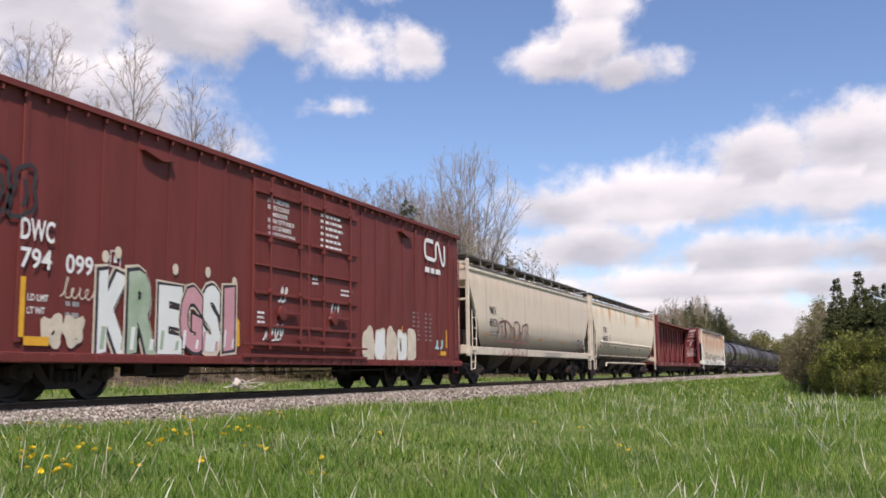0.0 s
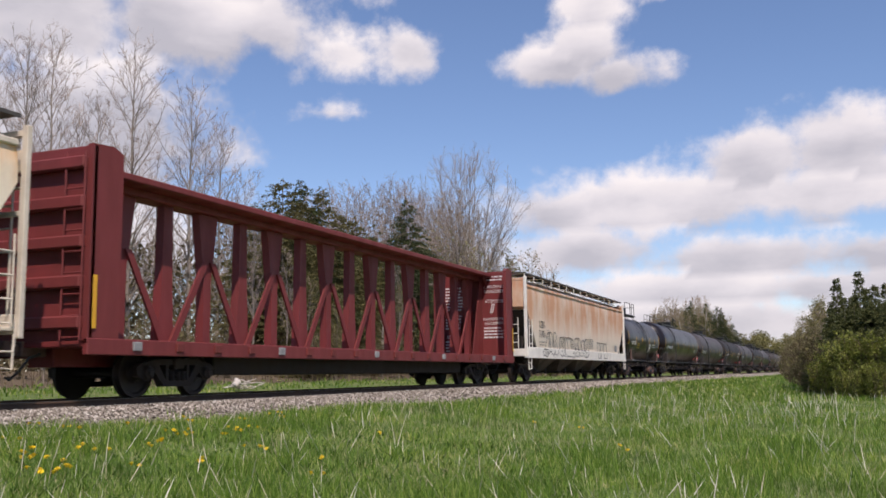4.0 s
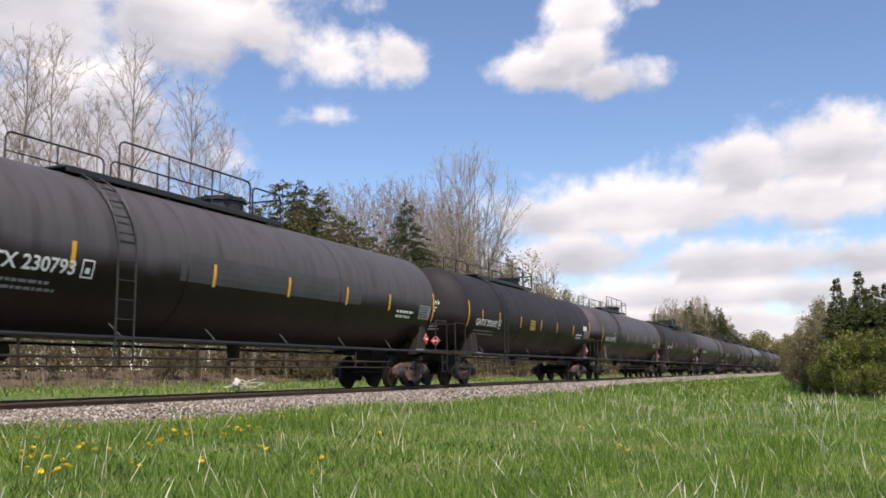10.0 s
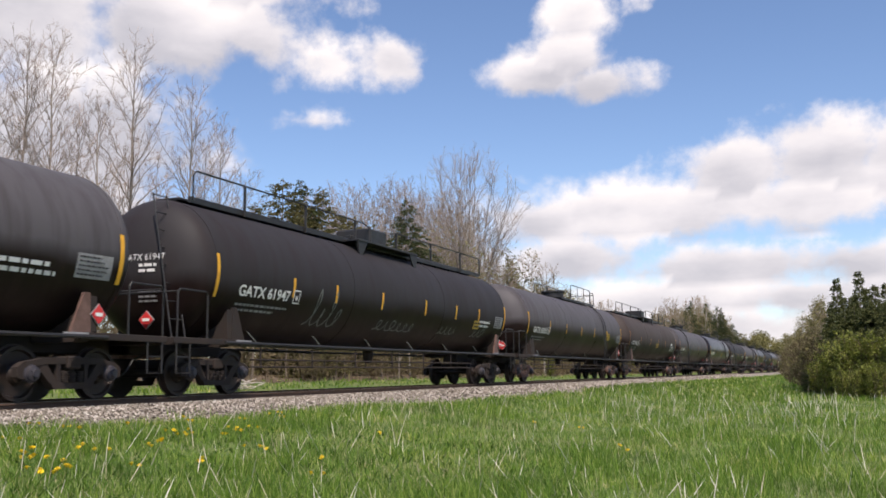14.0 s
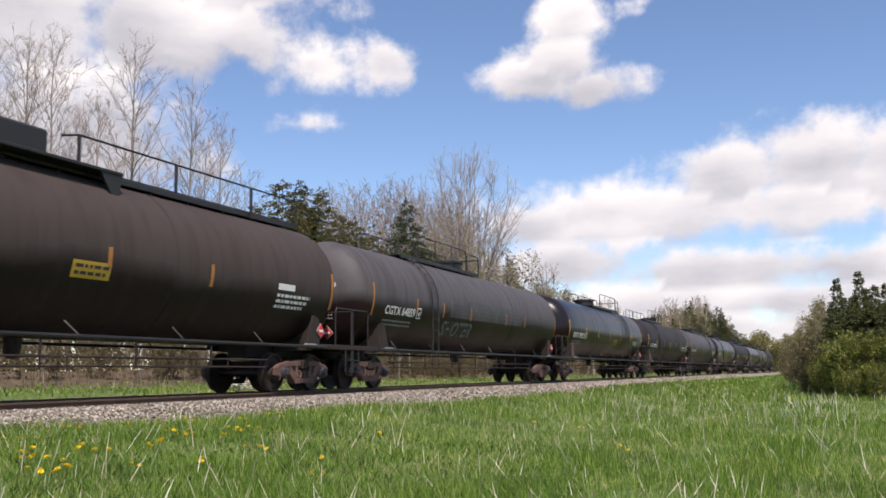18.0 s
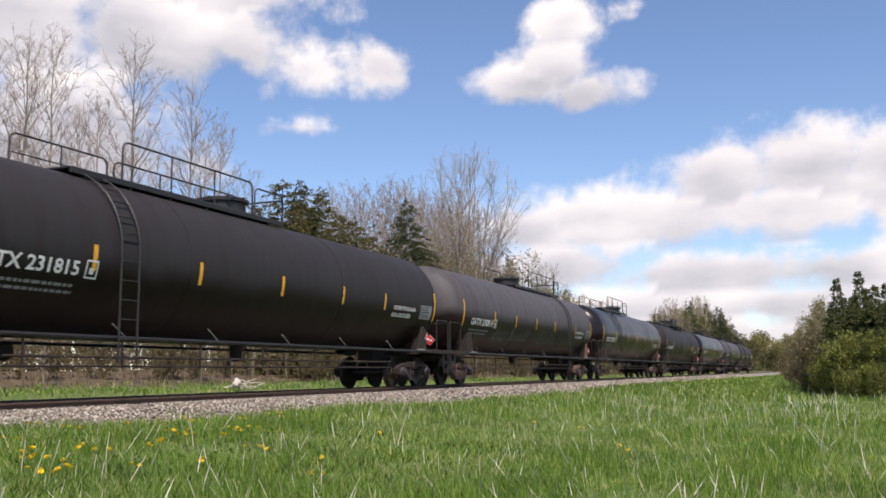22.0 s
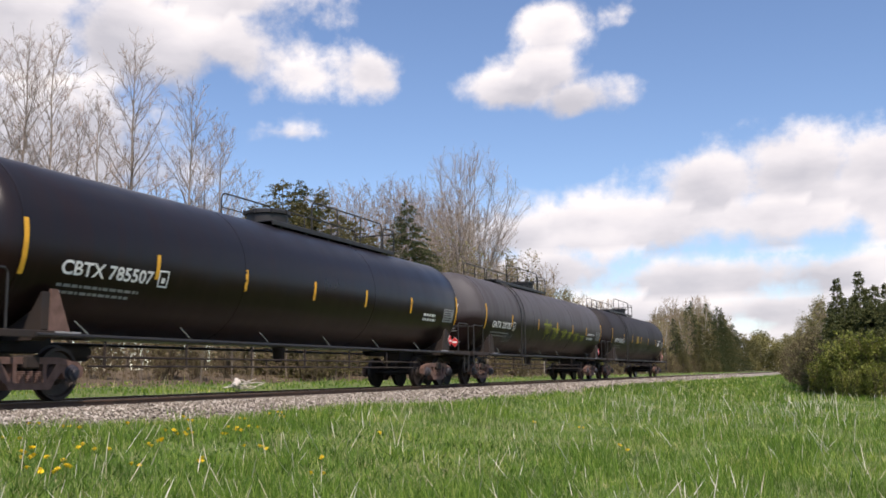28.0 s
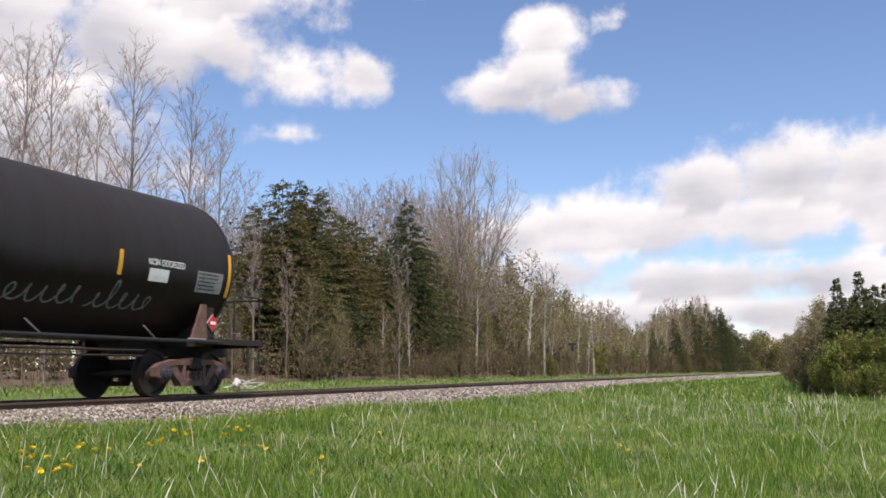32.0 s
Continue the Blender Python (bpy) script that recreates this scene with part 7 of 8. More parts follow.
    # the wood beyond the track: (kind, distance aside, along / aside, height factor)
    for key, L, r, k in (("aspen1", 30, 0.89, 0.9), ("aspen0", 30, 0.945, 0.95), ("aspen1", 30, 0.991, 0.99), ("pole1", 32, 1.04, 0.85), ("aspen2", 30, 1.082, 0.86), ("aspen3", 30, 1.16, 1.07), ("pole0", 33, 1.22, 0.8), ("aspen0", 30, 1.305, 1.01), ("aspen1", 30, 1.39, 0.93), ("pole2", 31, 1.345, 0.85),
                         ("pole1", 30, 1.47, 0.78), ("cedar0", 27, 1.50, 0.80), ("spruce2", 27.5, 1.67, 0.92), ("cedar1", 26.5, 1.60, 0.95), ("cedar0", 27, 1.76, 0.99), ("cedar1", 27.5, 1.83, 0.90), ("cedar0", 28, 1.90, 0.90), ("cedar1", 28, 1.98, 0.84), ("cedar1", 27, 1.68, 0.9), ("cedar0", 29, 2.06, 0.8),
                         ("spruce2", 26, 2.20, 0.98), ("cedar0", 28, 2.13, 0.74), ("cedar1", 27.5, 2.30, 0.72), ("cedar0", 28, 2.42, 0.76), ("maple", 26.5, 2.64, 1.0), ("clump", 28, 2.56, 1.30), ("clump", 27.5, 2.76, 1.20), ("cedar1", 28, 2.55, 0.66), ("cedar0", 27, 2.70, 0.60), ("cedar1", 27, 2.85, 0.58), ("clump", 28, 2.85, 0.9), ("birch0", 23, 3.226, 1.0), ("young2", 23.5, 3.05, 0.95), ("young0", 24, 3.12, 0.9),
                         ("cedar1", 23, 1.72, 0.45), ("cedar0", 24, 2.35, 0.42), ("pole1", 22, 2.148, 0.5), ("pole2", 23.5, 1.62, 0.42), ("pole0", 23.5, 1.5, 0.5)):
        plant(key, -L, L * r, k, rnd.uniform(0, 6))
    for i in range(64):
        r = 1.40 + 1.3 * (i + rnd.random()) / 64
        L = rnd.uniform(33, 41)
        plant(rnd.choice(("pole0", "pole1", "pole2")), -L, L * r, outline_height(L, L * r) * rnd.uniform(0.80, 0.98) / 15, rnd.uniform(0, 6))
    for i in range(125):
        y = 66 + i * 1.42 + rnd.uniform(-1, 1)
        L = rnd.uniform(22.5, 31)
        k = rnd.uniform(0.72, 0.98) if y / L > 3.4 else rnd.uniform(0.5, 0.8)
        plant(rnd.choice(("birch0", "birch1", "young0", "young1", "birch1", "clump" if y > 80 else "young2")), -L, y, outline_height(L, y) * k / 10.5, rnd.uniform(0, 6))
    for L, y, k, key in ((22.5, 130, 0.7, "spruce0"), (23, 152, 0.8, "spruce1"), (24, 176, 0.98, "spruce2"), (25, 188, 1.02, "spruce0"), (22, 172, 0.6, "cedar0"), (23, 196, 1.02, "spruce1"), (22, 205, 1.0, "spruce2"), (22, 215, 1.0, "cedar1"), (23, 222, 0.98, "spruce0"), (21.5, 150, 0.45, "cedar1"), (21.5, 232, 0.9, "spruce2"), (22.5, 184, 0.9, "cedar0"), (23, 140, 0.6, "cedar1"), (23, 118, 0.5, "cedar0")):
        plant(key, -L, y, k * outline_height(L, y) / 12, rnd.uniform(0, 6))
    # saplings at the edge of the wood
    for i in range(22):
        y = 14 + i * 3.3 + rnd.uniform(-1, 1)
        plant(rnd.choice(("young0", "young1", "young2", "birch1")), -rnd.uniform(21.5, 25), y, rnd.uniform(0.3, 0.55), rnd.uniform(0, 6))
    # undergrowth along the edge of the wood
    for i in range(190):
        y = 2 + i * 1.2 + rnd.uniform(-0.8, 0.8)
        L = rnd.uniform(20.8, 26)
        key = rnd.choice(("thicket0", "thicket1", "thicket2", "thicket1", "shrub0" if rnd.random() < 0.35 else "thicket2"))
        plant(key, -L, y, rnd.uniform(0.45, 1.1), rnd.uniform(0, 6))
    # beyond the end of the wood
    for i in range(95):
        x = -75 + i * 1.3 + rnd.uniform(-2, 2)
        y = rnd.uniform(290, 440)
        plant("far%d" % (i % 3), x, y, rnd.uniform(0.028, 0.040) * y / 12, rnd.uniform(0, 6))
    # the copse on the near side of the track
    for key, az, d, k in (("fir0", 0.42, 50, 0.95), ("fir0", 1.58, 50, 1.00), ("fir0", 0.05, 52, 0.74), ("fir0", 0.75, 51, 0.80), ("fir0", 1.15, 52, 0.82), ("fir0", 1.95, 51, 0.86), ("fir0", 2.35, 50, 0.88), ("fir0", 2.9, 49, 0.88), ("fir0", 3.5, 48, 0.92), ("fir0", 4.4, 46, 0.90),
                          ("fir1", 0.25, 49, 0.65), ("fir1", 0.75, 48, 0.67), ("fir1", 1.25, 48, 0.70), ("fir1", 1.75, 47, 0.67), ("fir1", 2.2, 47, 0.74), ("fir1", 2.7, 47, 0.70), ("fir1", 3.2, 46, 0.74), ("fir1", 3.9, 45, 0.70), ("fir1", -0.35, 54, 0.56), ("fir1", -0.1, 50, 0.44), ("fir1", 0.5, 46, 0.46), ("fir1", 1.0, 46, 0.46), ("fir1", 1.5, 45.5, 0.48), ("fir1", 2.0, 45, 0.50), ("fir1", 2.6, 45, 0.50), ("fir1", -0.9, 64, 0.52), ("fir1", -0.55, 60, 0.52),
                          ("young0", -0.7, 60, 0.50), ("young1", -1.2, 68, 0.48), ("young2", -1.8, 80, 0.45), ("young1", -0.95, 64, 0.50), ("young0", -2.2, 96, 0.46), ("young2", -0.4, 56, 0.50), ("young1", -1.5, 74, 0.48), ("young0", -0.15, 54, 0.47), ("young2", -0.6, 58, 0.5), ("young0", -1.0, 66, 0.47), ("young1", -1.35, 70, 0.47), ("young2", -1.6, 77, 0.46), ("young1", -2.0, 88, 0.46), ("young0", -1.75, 82, 0.45), ("young2", -2.5, 110, 0.45), ("young1", -0.25, 53, 0.48), ("young2", -0.8, 57, 0.42), ("young0", -1.1, 60, 0.4), ("young1", -0.5, 52, 0.4),
                          ("shrub0", -0.95, 46, 0.53), ("shrub1", -0.55, 44, 0.62), ("shrub2", -0.15, 43, 0.73), ("shrub0", 0.2, 42.5, 0.82), ("shrub1", 0.55, 42, 0.93), ("shrub2", 0.95, 42, 0.84), ("shrub0", 1.3, 41.5, 0.77), ("shrub1", 1.65, 41.5, 0.88), ("shrub2", 2.0, 41, 0.77), ("shrub0", 2.35, 41, 0.90), ("shrub1", 2.7, 41, 0.82), ("shrub2", 3.2, 40.5, 0.86), ("shrub0", 3.8, 40.5, 0.86), ("shrub2", 0.35, 40.5, 0.47), ("shrub1", 1.1, 40, 0.47), ("shrub0", 1.9, 39.5, 0.52), ("shrub2", 2.55, 39.5, 0.47),
                          ("thicket0", -1.3, 62, 1.1), ("thicket1", -1.8, 72, 1.1), ("thicket2", -2.2, 86, 1.1), ("thicket1", -0.6, 52, 1.0), ("thicket0", -0.9, 56, 1.1), ("thicket2", -0.3, 50, 0.9), ("thicket1", -1.5, 66, 1.2), ("thicket0", -2.0, 78, 1.2), ("thicket2", -1.1, 58, 1.2), ("thicket0", -1.65, 70, 1.3), ("thicket1", -2.4, 98, 1.3), ("thicket1", -0.45, 48, 0.9), ("thicket0", -0.75, 49, 0.8), ("fir1", -0.6, 50, 0.42), ("fir1", -0.25, 47, 0.45), ("fir1", 0.1, 45.5, 0.42), ("fir1", 3.0, 44, 0.5)):
        a = radians(az)
        plant(key, d * math.sin(a), d * math.cos(a), k, rnd.uniform(0, 6), "", "")


make_trees()

# ------------------------------------------------------------------ grass
GRASS = random_mat("meadow_grass", [(0.0, (0.084, 0.161, 0.021)), (0.5, (0.158, 0.257, 0.035)), (0.80, (0.263, 0.357, 0.073)), (1.0, (0.538, 0.491, 0.257))], 0.55, trans=0.38, patch=0.55)
STRAW = random_mat("dry_straw", [(0.0, (0.46, 0.40, 0.28)), (0.6, (0.70, 0.65, 0.52)), (1.0, (0.82, 0.79, 0.70))], 0.7, trans=0.2)


def blades(n, az0, az1, d0, d1, h0, h1, w0, wk, lean, seed, keep, power=1.0, bend=0.35, clump=None):
    """Grass blades: five-cornered bent strips scattered over a fan of ground; clump: only in the thick (1) or thin (-1) patches."""
    rs = np.random.RandomState(seed)
    az = np.radians(rs.uniform(az0, az1, n))
    u = rs.uniform(0, 1, n) ** power
    d = d0 * (d1 / d0) ** u
    x, y = d * np.sin(az), d * np.cos(az)
    ok = keep(x, y)
    x, y, d = x[ok], y[ok], d[ok]
    if clump is not None:
        ok = np.array([noise.noise((a * 0.55, b * 0.42, 11.0)) + 0.5 * noise.noise((a * 1.6, b * 1.2, 4.0)) for a, b in zip(x, y)]) * clump > 0.12
        x, y, d = x[ok], y[ok], d[ok]
    m = len(x)
    z = np.array([ground_height(a, b) for a, b in zip(x, y)]) - 0.01
    patch = np.array([noise.noise((a * 0.8, b * 0.8, 7.0)) for a, b in zip(x, y)])
    h = rs.uniform(h0, h1, m) * (1 + 0.7 * patch)
    w = (w0 + wk * d) * rs.uniform(0.7, 1.3, m)
    t = rs.uniform(0, 2 * np.pi, m)
    ln = rs.uniform(0.1, 1.0, m) * lean * h
    bx, by = np.cos(t) * ln, np.sin(t) * ln
    f = rs.uniform(0, 2 * np.pi, m)
    sx, sy = np.cos(f) * w / 2, np.sin(f) * w / 2
    v = np.empty((m, 5, 3))
    v[:, 0] = np.c_[x - sx, y - sy, z]
    v[:, 1] = np.c_[x + sx, y + sy, z]
    v[:, 2] = np.c_[x + bx * bend + sx * 0.8, y + by * bend + sy * 0.8, z + h * 0.6]
    v[:, 3] = np.c_[x + bx * bend - sx * 0.8, y + by * bend - sy * 0.8, z + h * 0.6]
    v[:, 4] = np.c_[x + bx, y + by, z + h]
    s = Shape()
    s.v = v.reshape(-1, 3).tolist()
    i = np.arange(m) * 5
    s.f = np.c_[i, i + 1, i + 2, i + 3].tolist() + np.c_[i + 3, i + 2, i + 4].tolist()
    return s


def near_side(x, y):
    return x > -10.1 - 0.65 * np.clip((y - 20) / 30, 0, 1) + 0.22 * np.sin(y * 1.3) + 0.2 * np.sin(y * 3.1) + 0.18 * np.sin(y * 7.3 + x * 4.0) + 0.15 * np.sin(y * 13.7 + x * 9.0)


def verge(x, y):
    return (x < -16.3) & (x > -22.5)


tagged(part("grass", blades(215000, -52, 9, 5.5, 75, 0.05, 0.16, 0.0024, 0.00045, 0.8, 1, near_side, 0.9), GRASS, None, smooth=0), "lush spring meadow grass beside the track", "grass", kind="stuff")
tagged(part("meadow", blades(26000, 9, 308, 0.25, 40, 0.06, 0.16, 0.006, 0.0008, 0.8, 21, near_side), GRASS, None, smooth=0), "meadow grass all round the standpoint", "grass", kind="stuff")
tagged(part("near_grass", blades(9000, -52, 9, 0.25, 5.5, 0.04, 0.10, 0.004, 0.0006, 0.8, 22, near_side), GRASS, None, smooth=0), "short meadow grass at the standpoint", "grass", kind="stuff")
tagged(part("verge_grass", blades(60000, -60, -2, 18, 200, 0.05, 0.12, 0.008, 0.0012, 0.5, 2, verge), GRASS, None, smooth=0), "short green grass beyond the track", "grass", kind="stuff")
tagged(part("dry_stalks", blades(1500, -52, 9, 6.0, 70, 0.14, 0.36, 0.0058, 0.0004, 1.0, 3, near_side, 0.8, 0.58), STRAW, None, smooth=0), "scattered pale dry stalks in the grass", "stalks", kind="stuff")

tagged(part("dry_litter", blades(9000, -51, -42, 9.5, 14.5, 0.02, 0.07, 0.006, 0.0007, 2.6, 27, lambda x, y: ((x + 9.2) / 1.3) ** 2 + ((y - 8.9) / 1.1) ** 2 < 1.0 + 0.4 * np.sin(x * 5) * np.sin(y * 4)), STRAW, None, smooth=0), "pale dry grass litter on bare ground by the ballast", "litter", kind="stuff")
LUSH = random_mat("lush_grass_tufts", [(0.0, (0.060, 0.132, 0.016)), (0.5, (0.126, 0.234, 0.026)), (0.85, (0.240, 0.360, 0.060)), (1.0, (0.408, 0.432, 0.144))], 0.5, trans=0.4)
HAY = random_mat("faded_grass", [(0.0, (0.190, 0.213, 0.067)), (0.5, (0.314, 0.314, 0.123)), (1.0, (0.582, 0.515, 0.325))], 0.7, trans=0.3)
tagged(part("grass_tufts", blades(95000, -52, 9, 5.5, 60, 0.12, 0.27, 0.0026, 0.00042, 0.7, 31, near_side, 0.9, 0.4, 1), LUSH, None, smooth=0), "taller lush tufts in the meadow grass", "grass", kind="stuff")
tagged(part("faded_grass", blades(38000, -52, 9, 5.5, 60, 0.05, 0.15, 0.0024, 0.00040, 1.1, 33, near_side, 0.9, 0.4, -1), HAY, None, smooth=0), "thin faded grass between the tufts", "grass", kind="stuff")
WEED = random_mat("dandelion_leaves", [(0.0, (0.035, 0.085, 0.010)), (0.6, (0.075, 0.15, 0.018)), (1.0, (0.13, 0.22, 0.035))], 0.5, trans=0.25)
tagged(part("weed_leaves", blades(9000, -48, -14, 5.6, 15, 0.05, 0.12, 0.014, 0.0010, 1.7, 8, near_side, 1.0, 0.5), WEED, None, smooth=0), "low broad weed and dandelion leaves in the grass", "weeds", kind="stuff")
tagged(part("far_grass", blades(46000, -14, 6, 38, 300, 0.12, 0.26, 0.006, 0.0008, 0.6, 5, near_side), GRASS, None, smooth=0), "taller meadow grass along the foot of the ballast", "grass", kind="stuff")
tagged(part("tall_dry_stalks", blades(380, -13, 5, 20, 48, 0.25, 0.55, 0.004, 0.0003, 0.6, 6, near_side, 1.0, 0.58), STRAW, None, smooth=0), "pale dry stalks standing in the meadow", "stalks", kind="stuff")


def brush(n, x0, x1, y0, y1, h0, h1, r, seed, arms):
    """Bare stems with a few arms each, far back in the wood."""
    rnd = random.Random(seed)
    s = Shape()
    for _ in range(n):
        x, y = rnd.uniform(x0, x1), rnd.uniform(y0, y1)
        h = rnd.uniform(h0, h1)
        z = ground_height(x, y) - 0.1
        stem = wander(rnd, (x, y, z), (rnd.uniform(-0.2, 0.2), rnd.uniform(-0.2, 0.2), 1), h, 3, 0.10, 0.05)
        s.tube(stem, r, 3, r * 0.4, False)
        for _ in range(arms):
            p, d = along(stem, rnd.uniform(0.25, 0.98))
            a = rnd.uniform(0, 6.28)
            s.tube(wander(rnd, p, d + Vector((math.cos(a), math.sin(a), 0.2)), h * rnd.uniform(0.12, 0.3), 2, 0.2, 0.1), r * 0.5, 3, r * 0.3, False)
    return s


def leaf_haze(n, x0, x1, y0, y1, z0, z1, size, seed):
    """Small young leaves spread through the wood."""
    rnd = random.Random(seed)
    s = Shape()
    for _ in range(n):
        x, y = rnd.uniform(x0, x1), rnd.uniform(y0, y1)
        k = 0.55 + 0.45 * noise.noise((x * 0.2, y * 0.12, 5.0)) + 0.25 * noise.noise((x * 0.7, y * 0.5, 2.0))
        add_leaf(s, rnd, Vector((x, y, ground_height(x, y) + z0 + (z1 - z0) * k * rnd.random() ** 0.8)), size * rnd.uniform(0.6, 1.4))
    return s


def wood_fill(n, x0, x1, y0, y1, share_, size, seed):
    """Buds, dead leaves and small twigs that close the depth of the wood, thinning out upwards."""
    rnd = random.Random(seed)
    s = Shape()
    for _ in range(n):
        x, y = rnd.uniform(x0, x1), y0 * (y1 / y0) ** rnd.random()
        k = share_ * (0.75 + 0.35 * noise.noise((x * 0.3, y * 0.15, 9.0)))
        add_leaf(s, rnd, Vector((x, y, ground_height(x, y) + outline_height(-x, y) * k * rnd.random() ** 1.1)), size * rnd.uniform(0.6, 1.4) * (1 + y / 150))
    return s


DIM = random_mat("olive_brown_litter_and_buds", [(0.0, (0.055, 0.045, 0.024)), (0.5, (0.095, 0.080, 0.038)), (0.8, (0.125, 0.115, 0.045)), (1.0, (0.17, 0.135, 0.075))], 0.9, trans=0.15)
tagged(part("wood_depth", wood_fill(60000, -44, -29, 12, 290, 0.85, 0.22, 51), DIM, None, smooth=0), "olive-brown depth of the spring wood", "foliage", kind="stuff")
tagged(part("brush_litter", leaf_haze(24000, -26.5, -20.9, 2, 150, 0.0, 2.6, 0.10, 52), UNDER, None, smooth=0), "brown dead leaves and stems in the undergrowth", "underbrush", kind="stuff")
tagged(part("young_foliage", wood_fill(26000, -30, -22, 60, 250, 0.95, 0.12, 41), BUD, None, smooth=0), "olive haze of young leaves through the wood", "foliage", kind="stuff")
tagged(part("far_wood", brush(1150, -62, -34, 30, 310, 6.0, 10.0, 0.04, 31, 14), UNDER, None, smooth=0), "grey-brown leafless wood behind the edge trees", "wood", kind="stuff")
tagged(part("underbrush", brush(3600, -31, -20.6, -4, 240, 0.5, 2.4, 0.012, 32, 6), UNDER, None, smooth=0), "tangled brown underbrush at the edge of the wood", "underbrush", kind="stuff")
tagged(part("verge_stalks", blades(420, -60, -4, 20, 130, 0.2, 0.6, 0.004, 0.0005, 0.6, 4, lambda x, y: (x < -18.5) & (x > -24)), HAY, None, smooth=0), "dry stalks along the edge of the wood", "stalks", kind="stuff")



# a small dark sign on a post by the wood
sign = thing("track_sign", -21.0, 80.9, ground_height(-21.0, 80.9), "small dark sign on a thin post by the wood", "sign")
part("post", Shape().tube([(0, 0, -0.1), (0, 0, 2.9)], 0.04, 7), BARK, sign)
part("board", Shape().box(0, -0.05, 2.75, 0.62, 0.03, 0.16, 0.01).box(0, -0.05, 2.4, 0.24, 0.03, 0.5, 0.01), INK, sign, "dark sign board")
# ------------------------------------------------------------------ flowers, stalks and litter
DANDELION = plain("dandelion_yellow", (0.82, 0.60, 0.02), 0.6, dirt=(0.75, 0.45, 0.015), amount=0.3, scale=60)
STEM = plain("pale_green_stem", (0.14, 0.20, 0.05), 0.6, amount=0.2)
FLOWERS = [(-7.54, 7.31), (-7.11, 6.95), (-7.33, 7.08), (-7.19, 7.08), (-6.58, 6.52), (-6.53, 6.55), (-6.64, 6.88), (-6.55, 6.86), (-6.82, 7.13), (-8.72, 9.16), (-8.44, 9.0), (-8.63, 10.07),
           (-7.7, 9.86), (-7.49, 9.68), (-7.54, 9.82), (-7.73, 10.12), (-7.07, 8.66), (-7.17, 8.89), (-7.27, 9.06), (-6.22, 8.37), (-6.1, 8.31), (-9.01, 11.66), (-8.52, 11.15)]
FLOWERS += [(-7.51, 10.93), (-7.29, 10.74), (-7.51, 11.2), (-8.1, 12.04), (-8.46, 13.25), (-8.62, 13.67), (-8.1, 12.97), (-4.96, 8.69), (-5.46, 9.62), (-3.0, 14.08), (-2.71, 13.27), (-5.5, 18.05),
            (-4.55, 17.96), (-7.09, 7.78), (-6.26, 7.48), (-6.21, 9.68), (-6.33, 9.68), (-6.15, 12.49), (-7.29, 7.8), (-7.23, 10.28), (-9.4, 9.2), (-8.17, 7.86)]


def dandelions():
    stem = Shape().tube([(0, 0, 0), (0.006, 0.004, 0.08), (0.0, 0.0, 0.15)], 0.004, 5, 0.003)
    head = Shape()
    rnd = random.Random(9)
    for ring_i, (n, rr, up) in enumerate(((14, 0.032, 0.004), (12, 0.024, 0.012), (8, 0.014, 0.018))):
        for i in range(n):
            a = 2 * math.pi * (i + 0.3 * ring_i) / n
            c, d = math.cos(a), math.sin(a)
            w = 0.006
            head.add([(0.004 * c, 0.004 * d, 0.15), (rr * 0.7 * c - w * d, rr * 0.7 * d + w * c, 0.152 + up), (rr * c, rr * d, 0.150 + up * 0.9), (rr * 0.7 * c + w * d, rr * 0.7 * d - w * c, 0.152 + up)], [(0, 1, 2, 3)])
    head.lathe([(0.135, 0.006), (0.148, 0.011), (0.155, 0.010), (0.160, 0.002)], 8, "z")
    proto = thing("dandelion", 0, 0, 0, "yellow dandelion in bloom in the meadow grass", "flower", "dandelions in the meadow")
    part("stem", stem, STEM, proto)
    part("flower_head", head, DANDELION, proto, "open yellow flower head")
    first = True
    for x, y in FLOWERS:
        for k in range(2):
            xx, yy = x + k * rnd.uniform(-0.14, 0.14), y + k * rnd.uniform(-0.14, 0.14)
            m = pose(xx, yy, ground_height(xx, yy) - 0.01, rnd.uniform(-14, 14) - 8, rnd.uniform(-14, 14), rnd.uniform(0, 360))
            if first:
                proto.matrix_basis = m
                first = False
            else:
                copy_thing(proto, m)


dandelions()


def dead_stalk(x, y, dx, dy, h, r=0.0055):
    """A dry, slightly kinked stalk of last year's growth."""
    z = ground_height(x, y) - 0.02
    rnd = random.Random(int(x * 1000 + y * 100))
    k = rnd.uniform(0.35, 0.65)
    pts = [(x, y, z), (x + dx * k + rnd.uniform(-0.012, 0.012), y + dy * k, z + h * k), (x + dx, y + dy, z + h)]
    ob = part("dead_stalk", Shape().tube([tuple(np.array(p) - np.array((x, y, z))) for p in pts], r, 5, r * 0.6), STRAW)
    ob.location = (x, y, z)
    tagged(ob, "pale dry dead stalk standing in the grass", "stalk", "dead stalks in the meadow")


for row in ((-5.72, 12.14, -0.07, -0.03, 0.46), (-5.70, 12.13, 0.13, 0.06, 0.48), (-6.79, 6.67, 0.08, 0.08, 0.32), (-6.96, 6.71, 0.02, 0.02, 0.35), (-6.89, 7.01, 0.12, 0.11, 0.23), (-6.95, 7.80, 0.02, 0.02, 0.35),
            (-7.80, 9.35, 0.12, 0.10, 0.26), (-7.92, 9.68, 0.08, 0.07, 0.22), (-6.02, 9.34, -0.05, -0.03, 0.36), (-6.05, 9.66, 0.02, 0.01, 0.35), (-4.64, 8.13, 0.02, 0.01, 0.32), (-7.85, 10.96, 0.21, 0.15, 0.36),
            (-7.34, 9.76, -0.05, -0.04, 0.44), (-5.68, 6.98, 0.11, 0.09, 0.18)):
    dead_stalk(*row)
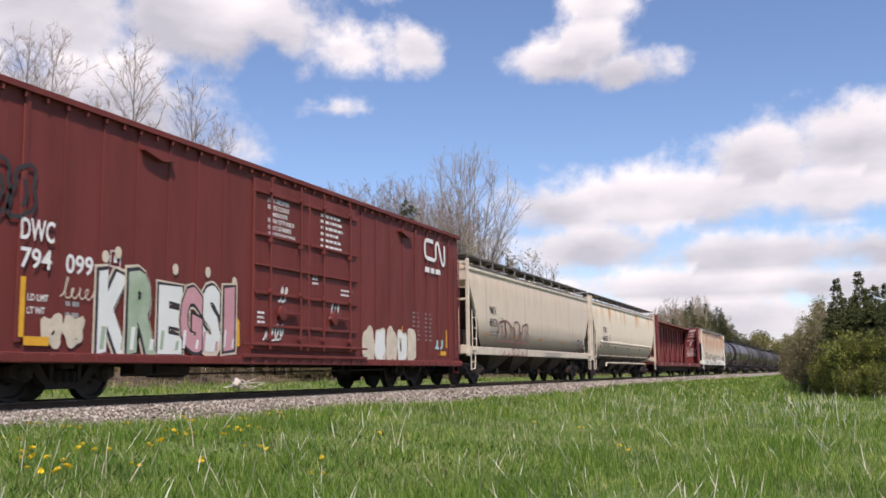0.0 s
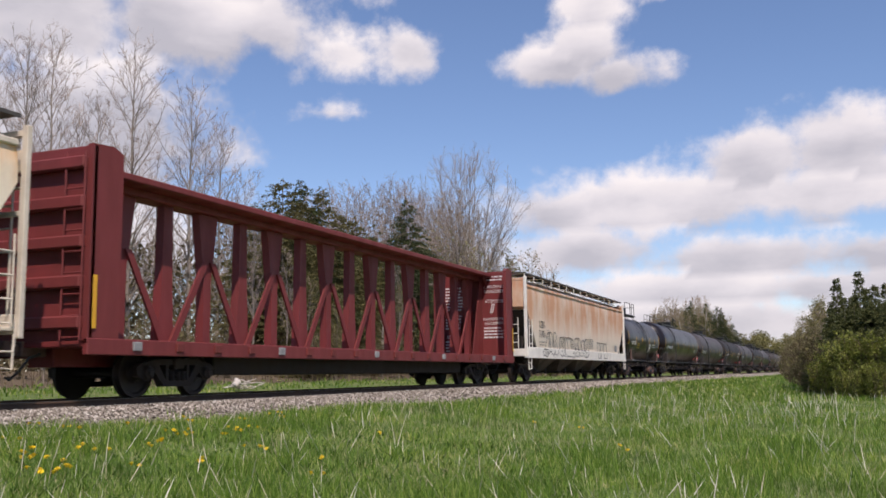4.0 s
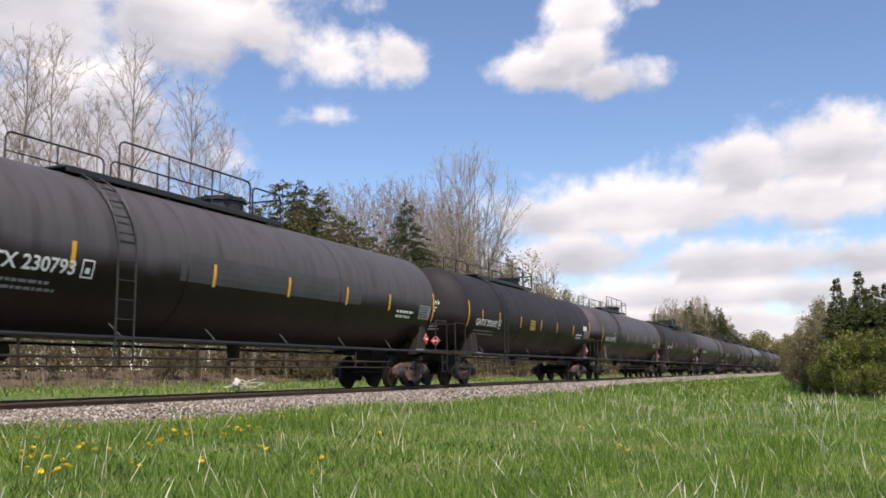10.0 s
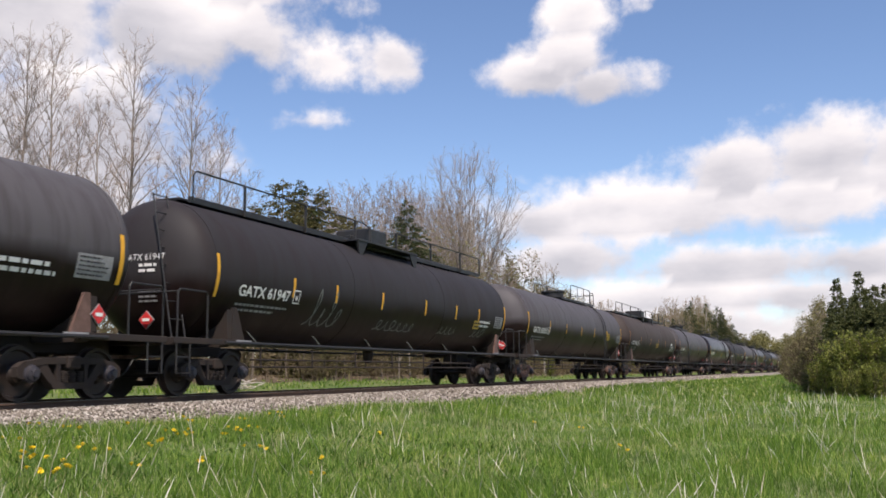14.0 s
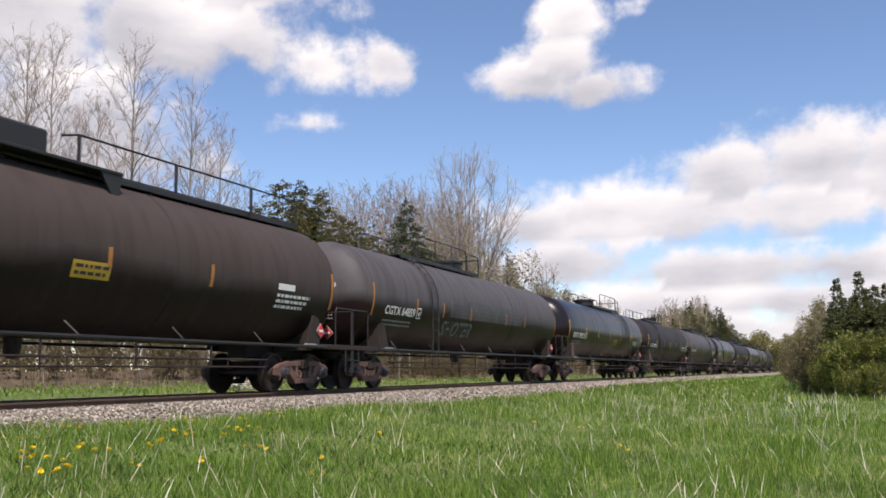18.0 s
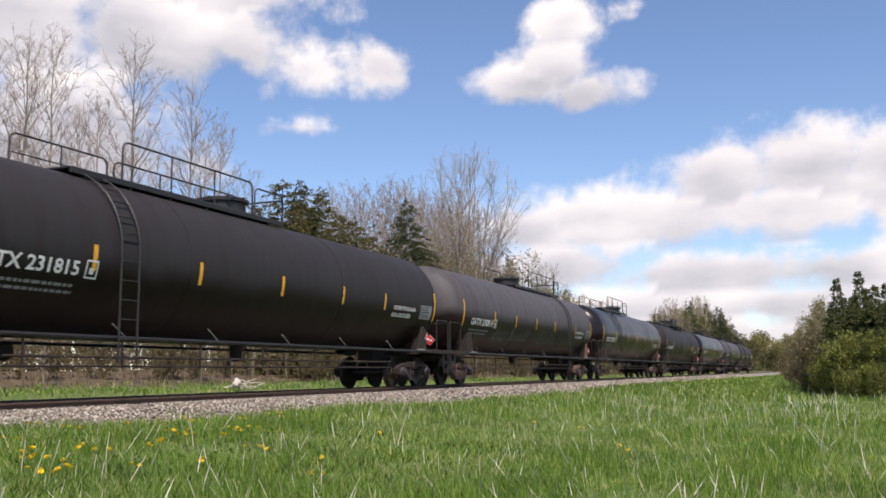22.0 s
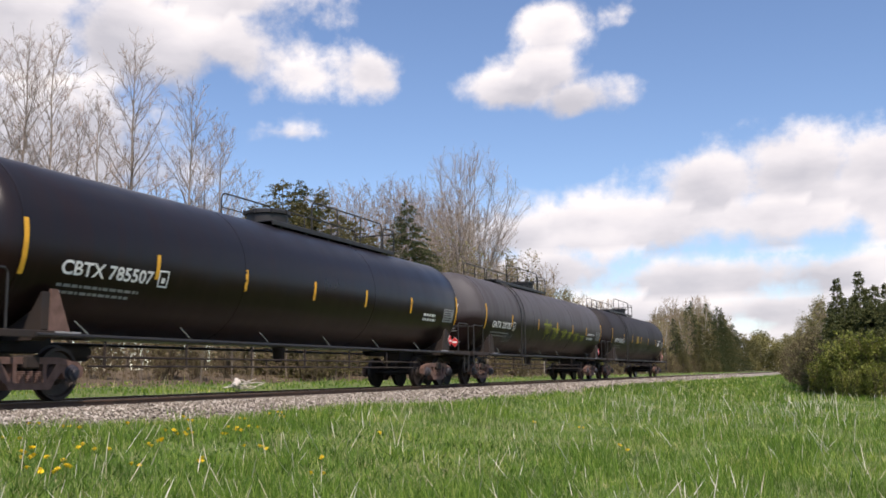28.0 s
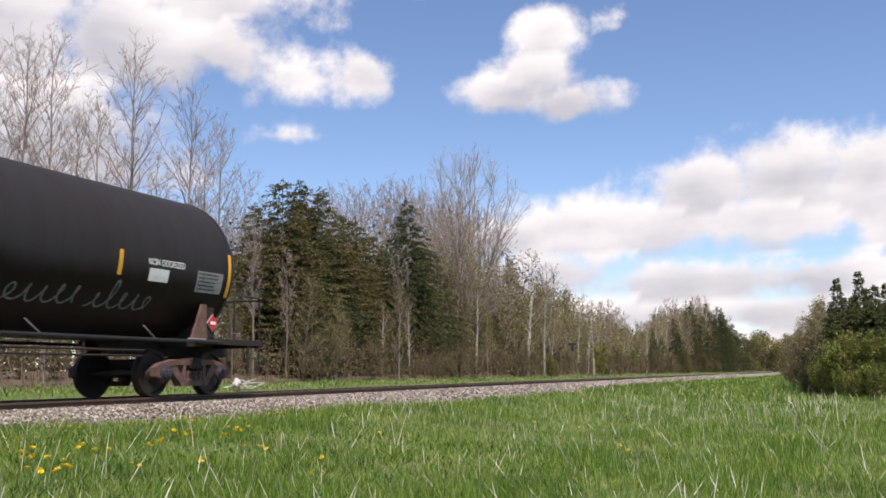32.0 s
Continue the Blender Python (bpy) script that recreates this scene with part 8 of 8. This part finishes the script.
for row in ((-5.47, 7.40, 0.06, 0.05, 0.30), (-5.30, 7.55, -0.11, -0.1, 0.28), (-8.44, 19.71, 0.0, 0.0, 0.34), (-0.91, 9.67, 0.04, 0.0, 0.21), (-0.12, 14.78, -0.28, 0.0, 0.39), (-0.24, 15.23, 0.02, 0.0, 0.24),
            (0.22, 16.45, 0.06, 0.0, 0.52), (-3.01, 23.95, 0.25, 0.03, 0.61), (-2.98, 25.44, 0.26, 0.03, 0.21), (-6.71, 7.36, 0.02, 0.02, 0.21), (-6.46, 7.19, 0.02, 0.02, 0.19), (-5.75, 9.46, 0.0, 0.0, 0.18), (-4.69, 12.09, 0.05, 0.02, 0.15)):
    dead_stalk(*row)


def stick_pile():
    """A small heap of bleached sticks and rags on the verge."""
    rnd = random.Random(14)
    x0, y0 = -17.9, 26.4
    z0 = ground_height(x0, y0)
    heap = thing("stick_pile", x0, y0, z0, "heap of bleached sticks and pale scraps on the verge", "debris")
    pale = plain("bleached_wood", (0.52, 0.48, 0.43), 0.8, amount=0.4)
    for i in range(26):
        a, b = rnd.uniform(0, 6.28), rnd.uniform(-0.35, 0.5)
        p = (rnd.gauss(0, 0.16), rnd.gauss(0, 0.42), rnd.uniform(0.03, 0.22))
        ln = rnd.uniform(0.25, 0.75)
        q = (p[0] + ln * math.cos(a) * 0.5, p[1] + ln * math.sin(a), max(0.02, p[2] + ln * b * 0.6))
        part("stick", Shape().tube([p, tuple((u + v) / 2 + rnd.uniform(-0.03, 0.03) for u, v in zip(p, q)), q], rnd.uniform(0.012, 0.03), 5, 0.01), pale, heap)
    for i in range(4):
        part("scrap", Shape().box(rnd.gauss(0, 0.1), -0.45 + rnd.gauss(0, 0.12), 0.12 + 0.05 * i, 0.15, 0.32, 0.12, 0.04, Euler((rnd.random(), rnd.random(), rnd.random())).to_matrix()), pale, heap, "pale crumpled scrap")


stick_pile()


# ------------------------------------------------------------------ what moves
def travel(t):
    """How far the train has come since the start: a steady pace that slackens slightly."""
    u = t - 16.0
    return 13.848 * t - 0.012842 * (u * u - 256.0) / 2 - 0.000314 * (u ** 3 + 4096.0)


def motions():
    for car, c in CARS:
        walk(car, [(t, pose(TRACK_X, c - travel(t), RAIL_Z)) for t in range(0, 33, 2)])
    for axles, y in ((AXLES_F, -0.889), (AXLES_R, 0.889)):
        rows = []
        for i in range(0, 961):
            a = travel(i / FPS) / WHEEL_R
            rows.append((i / FPS, Matrix.Translation((0, y, WHEEL_R)) @ Matrix.Rotation(a, 4, "X")))
        walk(axles[0], rows)
        lead = axles[0].animation_data
        for o in axles[1:]:
            o.rotation_mode = "QUATERNION"
            o.animation_data_create()
            o.animation_data.action = lead.action
            o.animation_data.action_slot = lead.action_slot
    walk(clouds, [(t, Matrix.Rotation(radians(0.115 * t), 4, Vector(CLOUD_AXIS))) for t in range(0, 33, 4)])


motions()
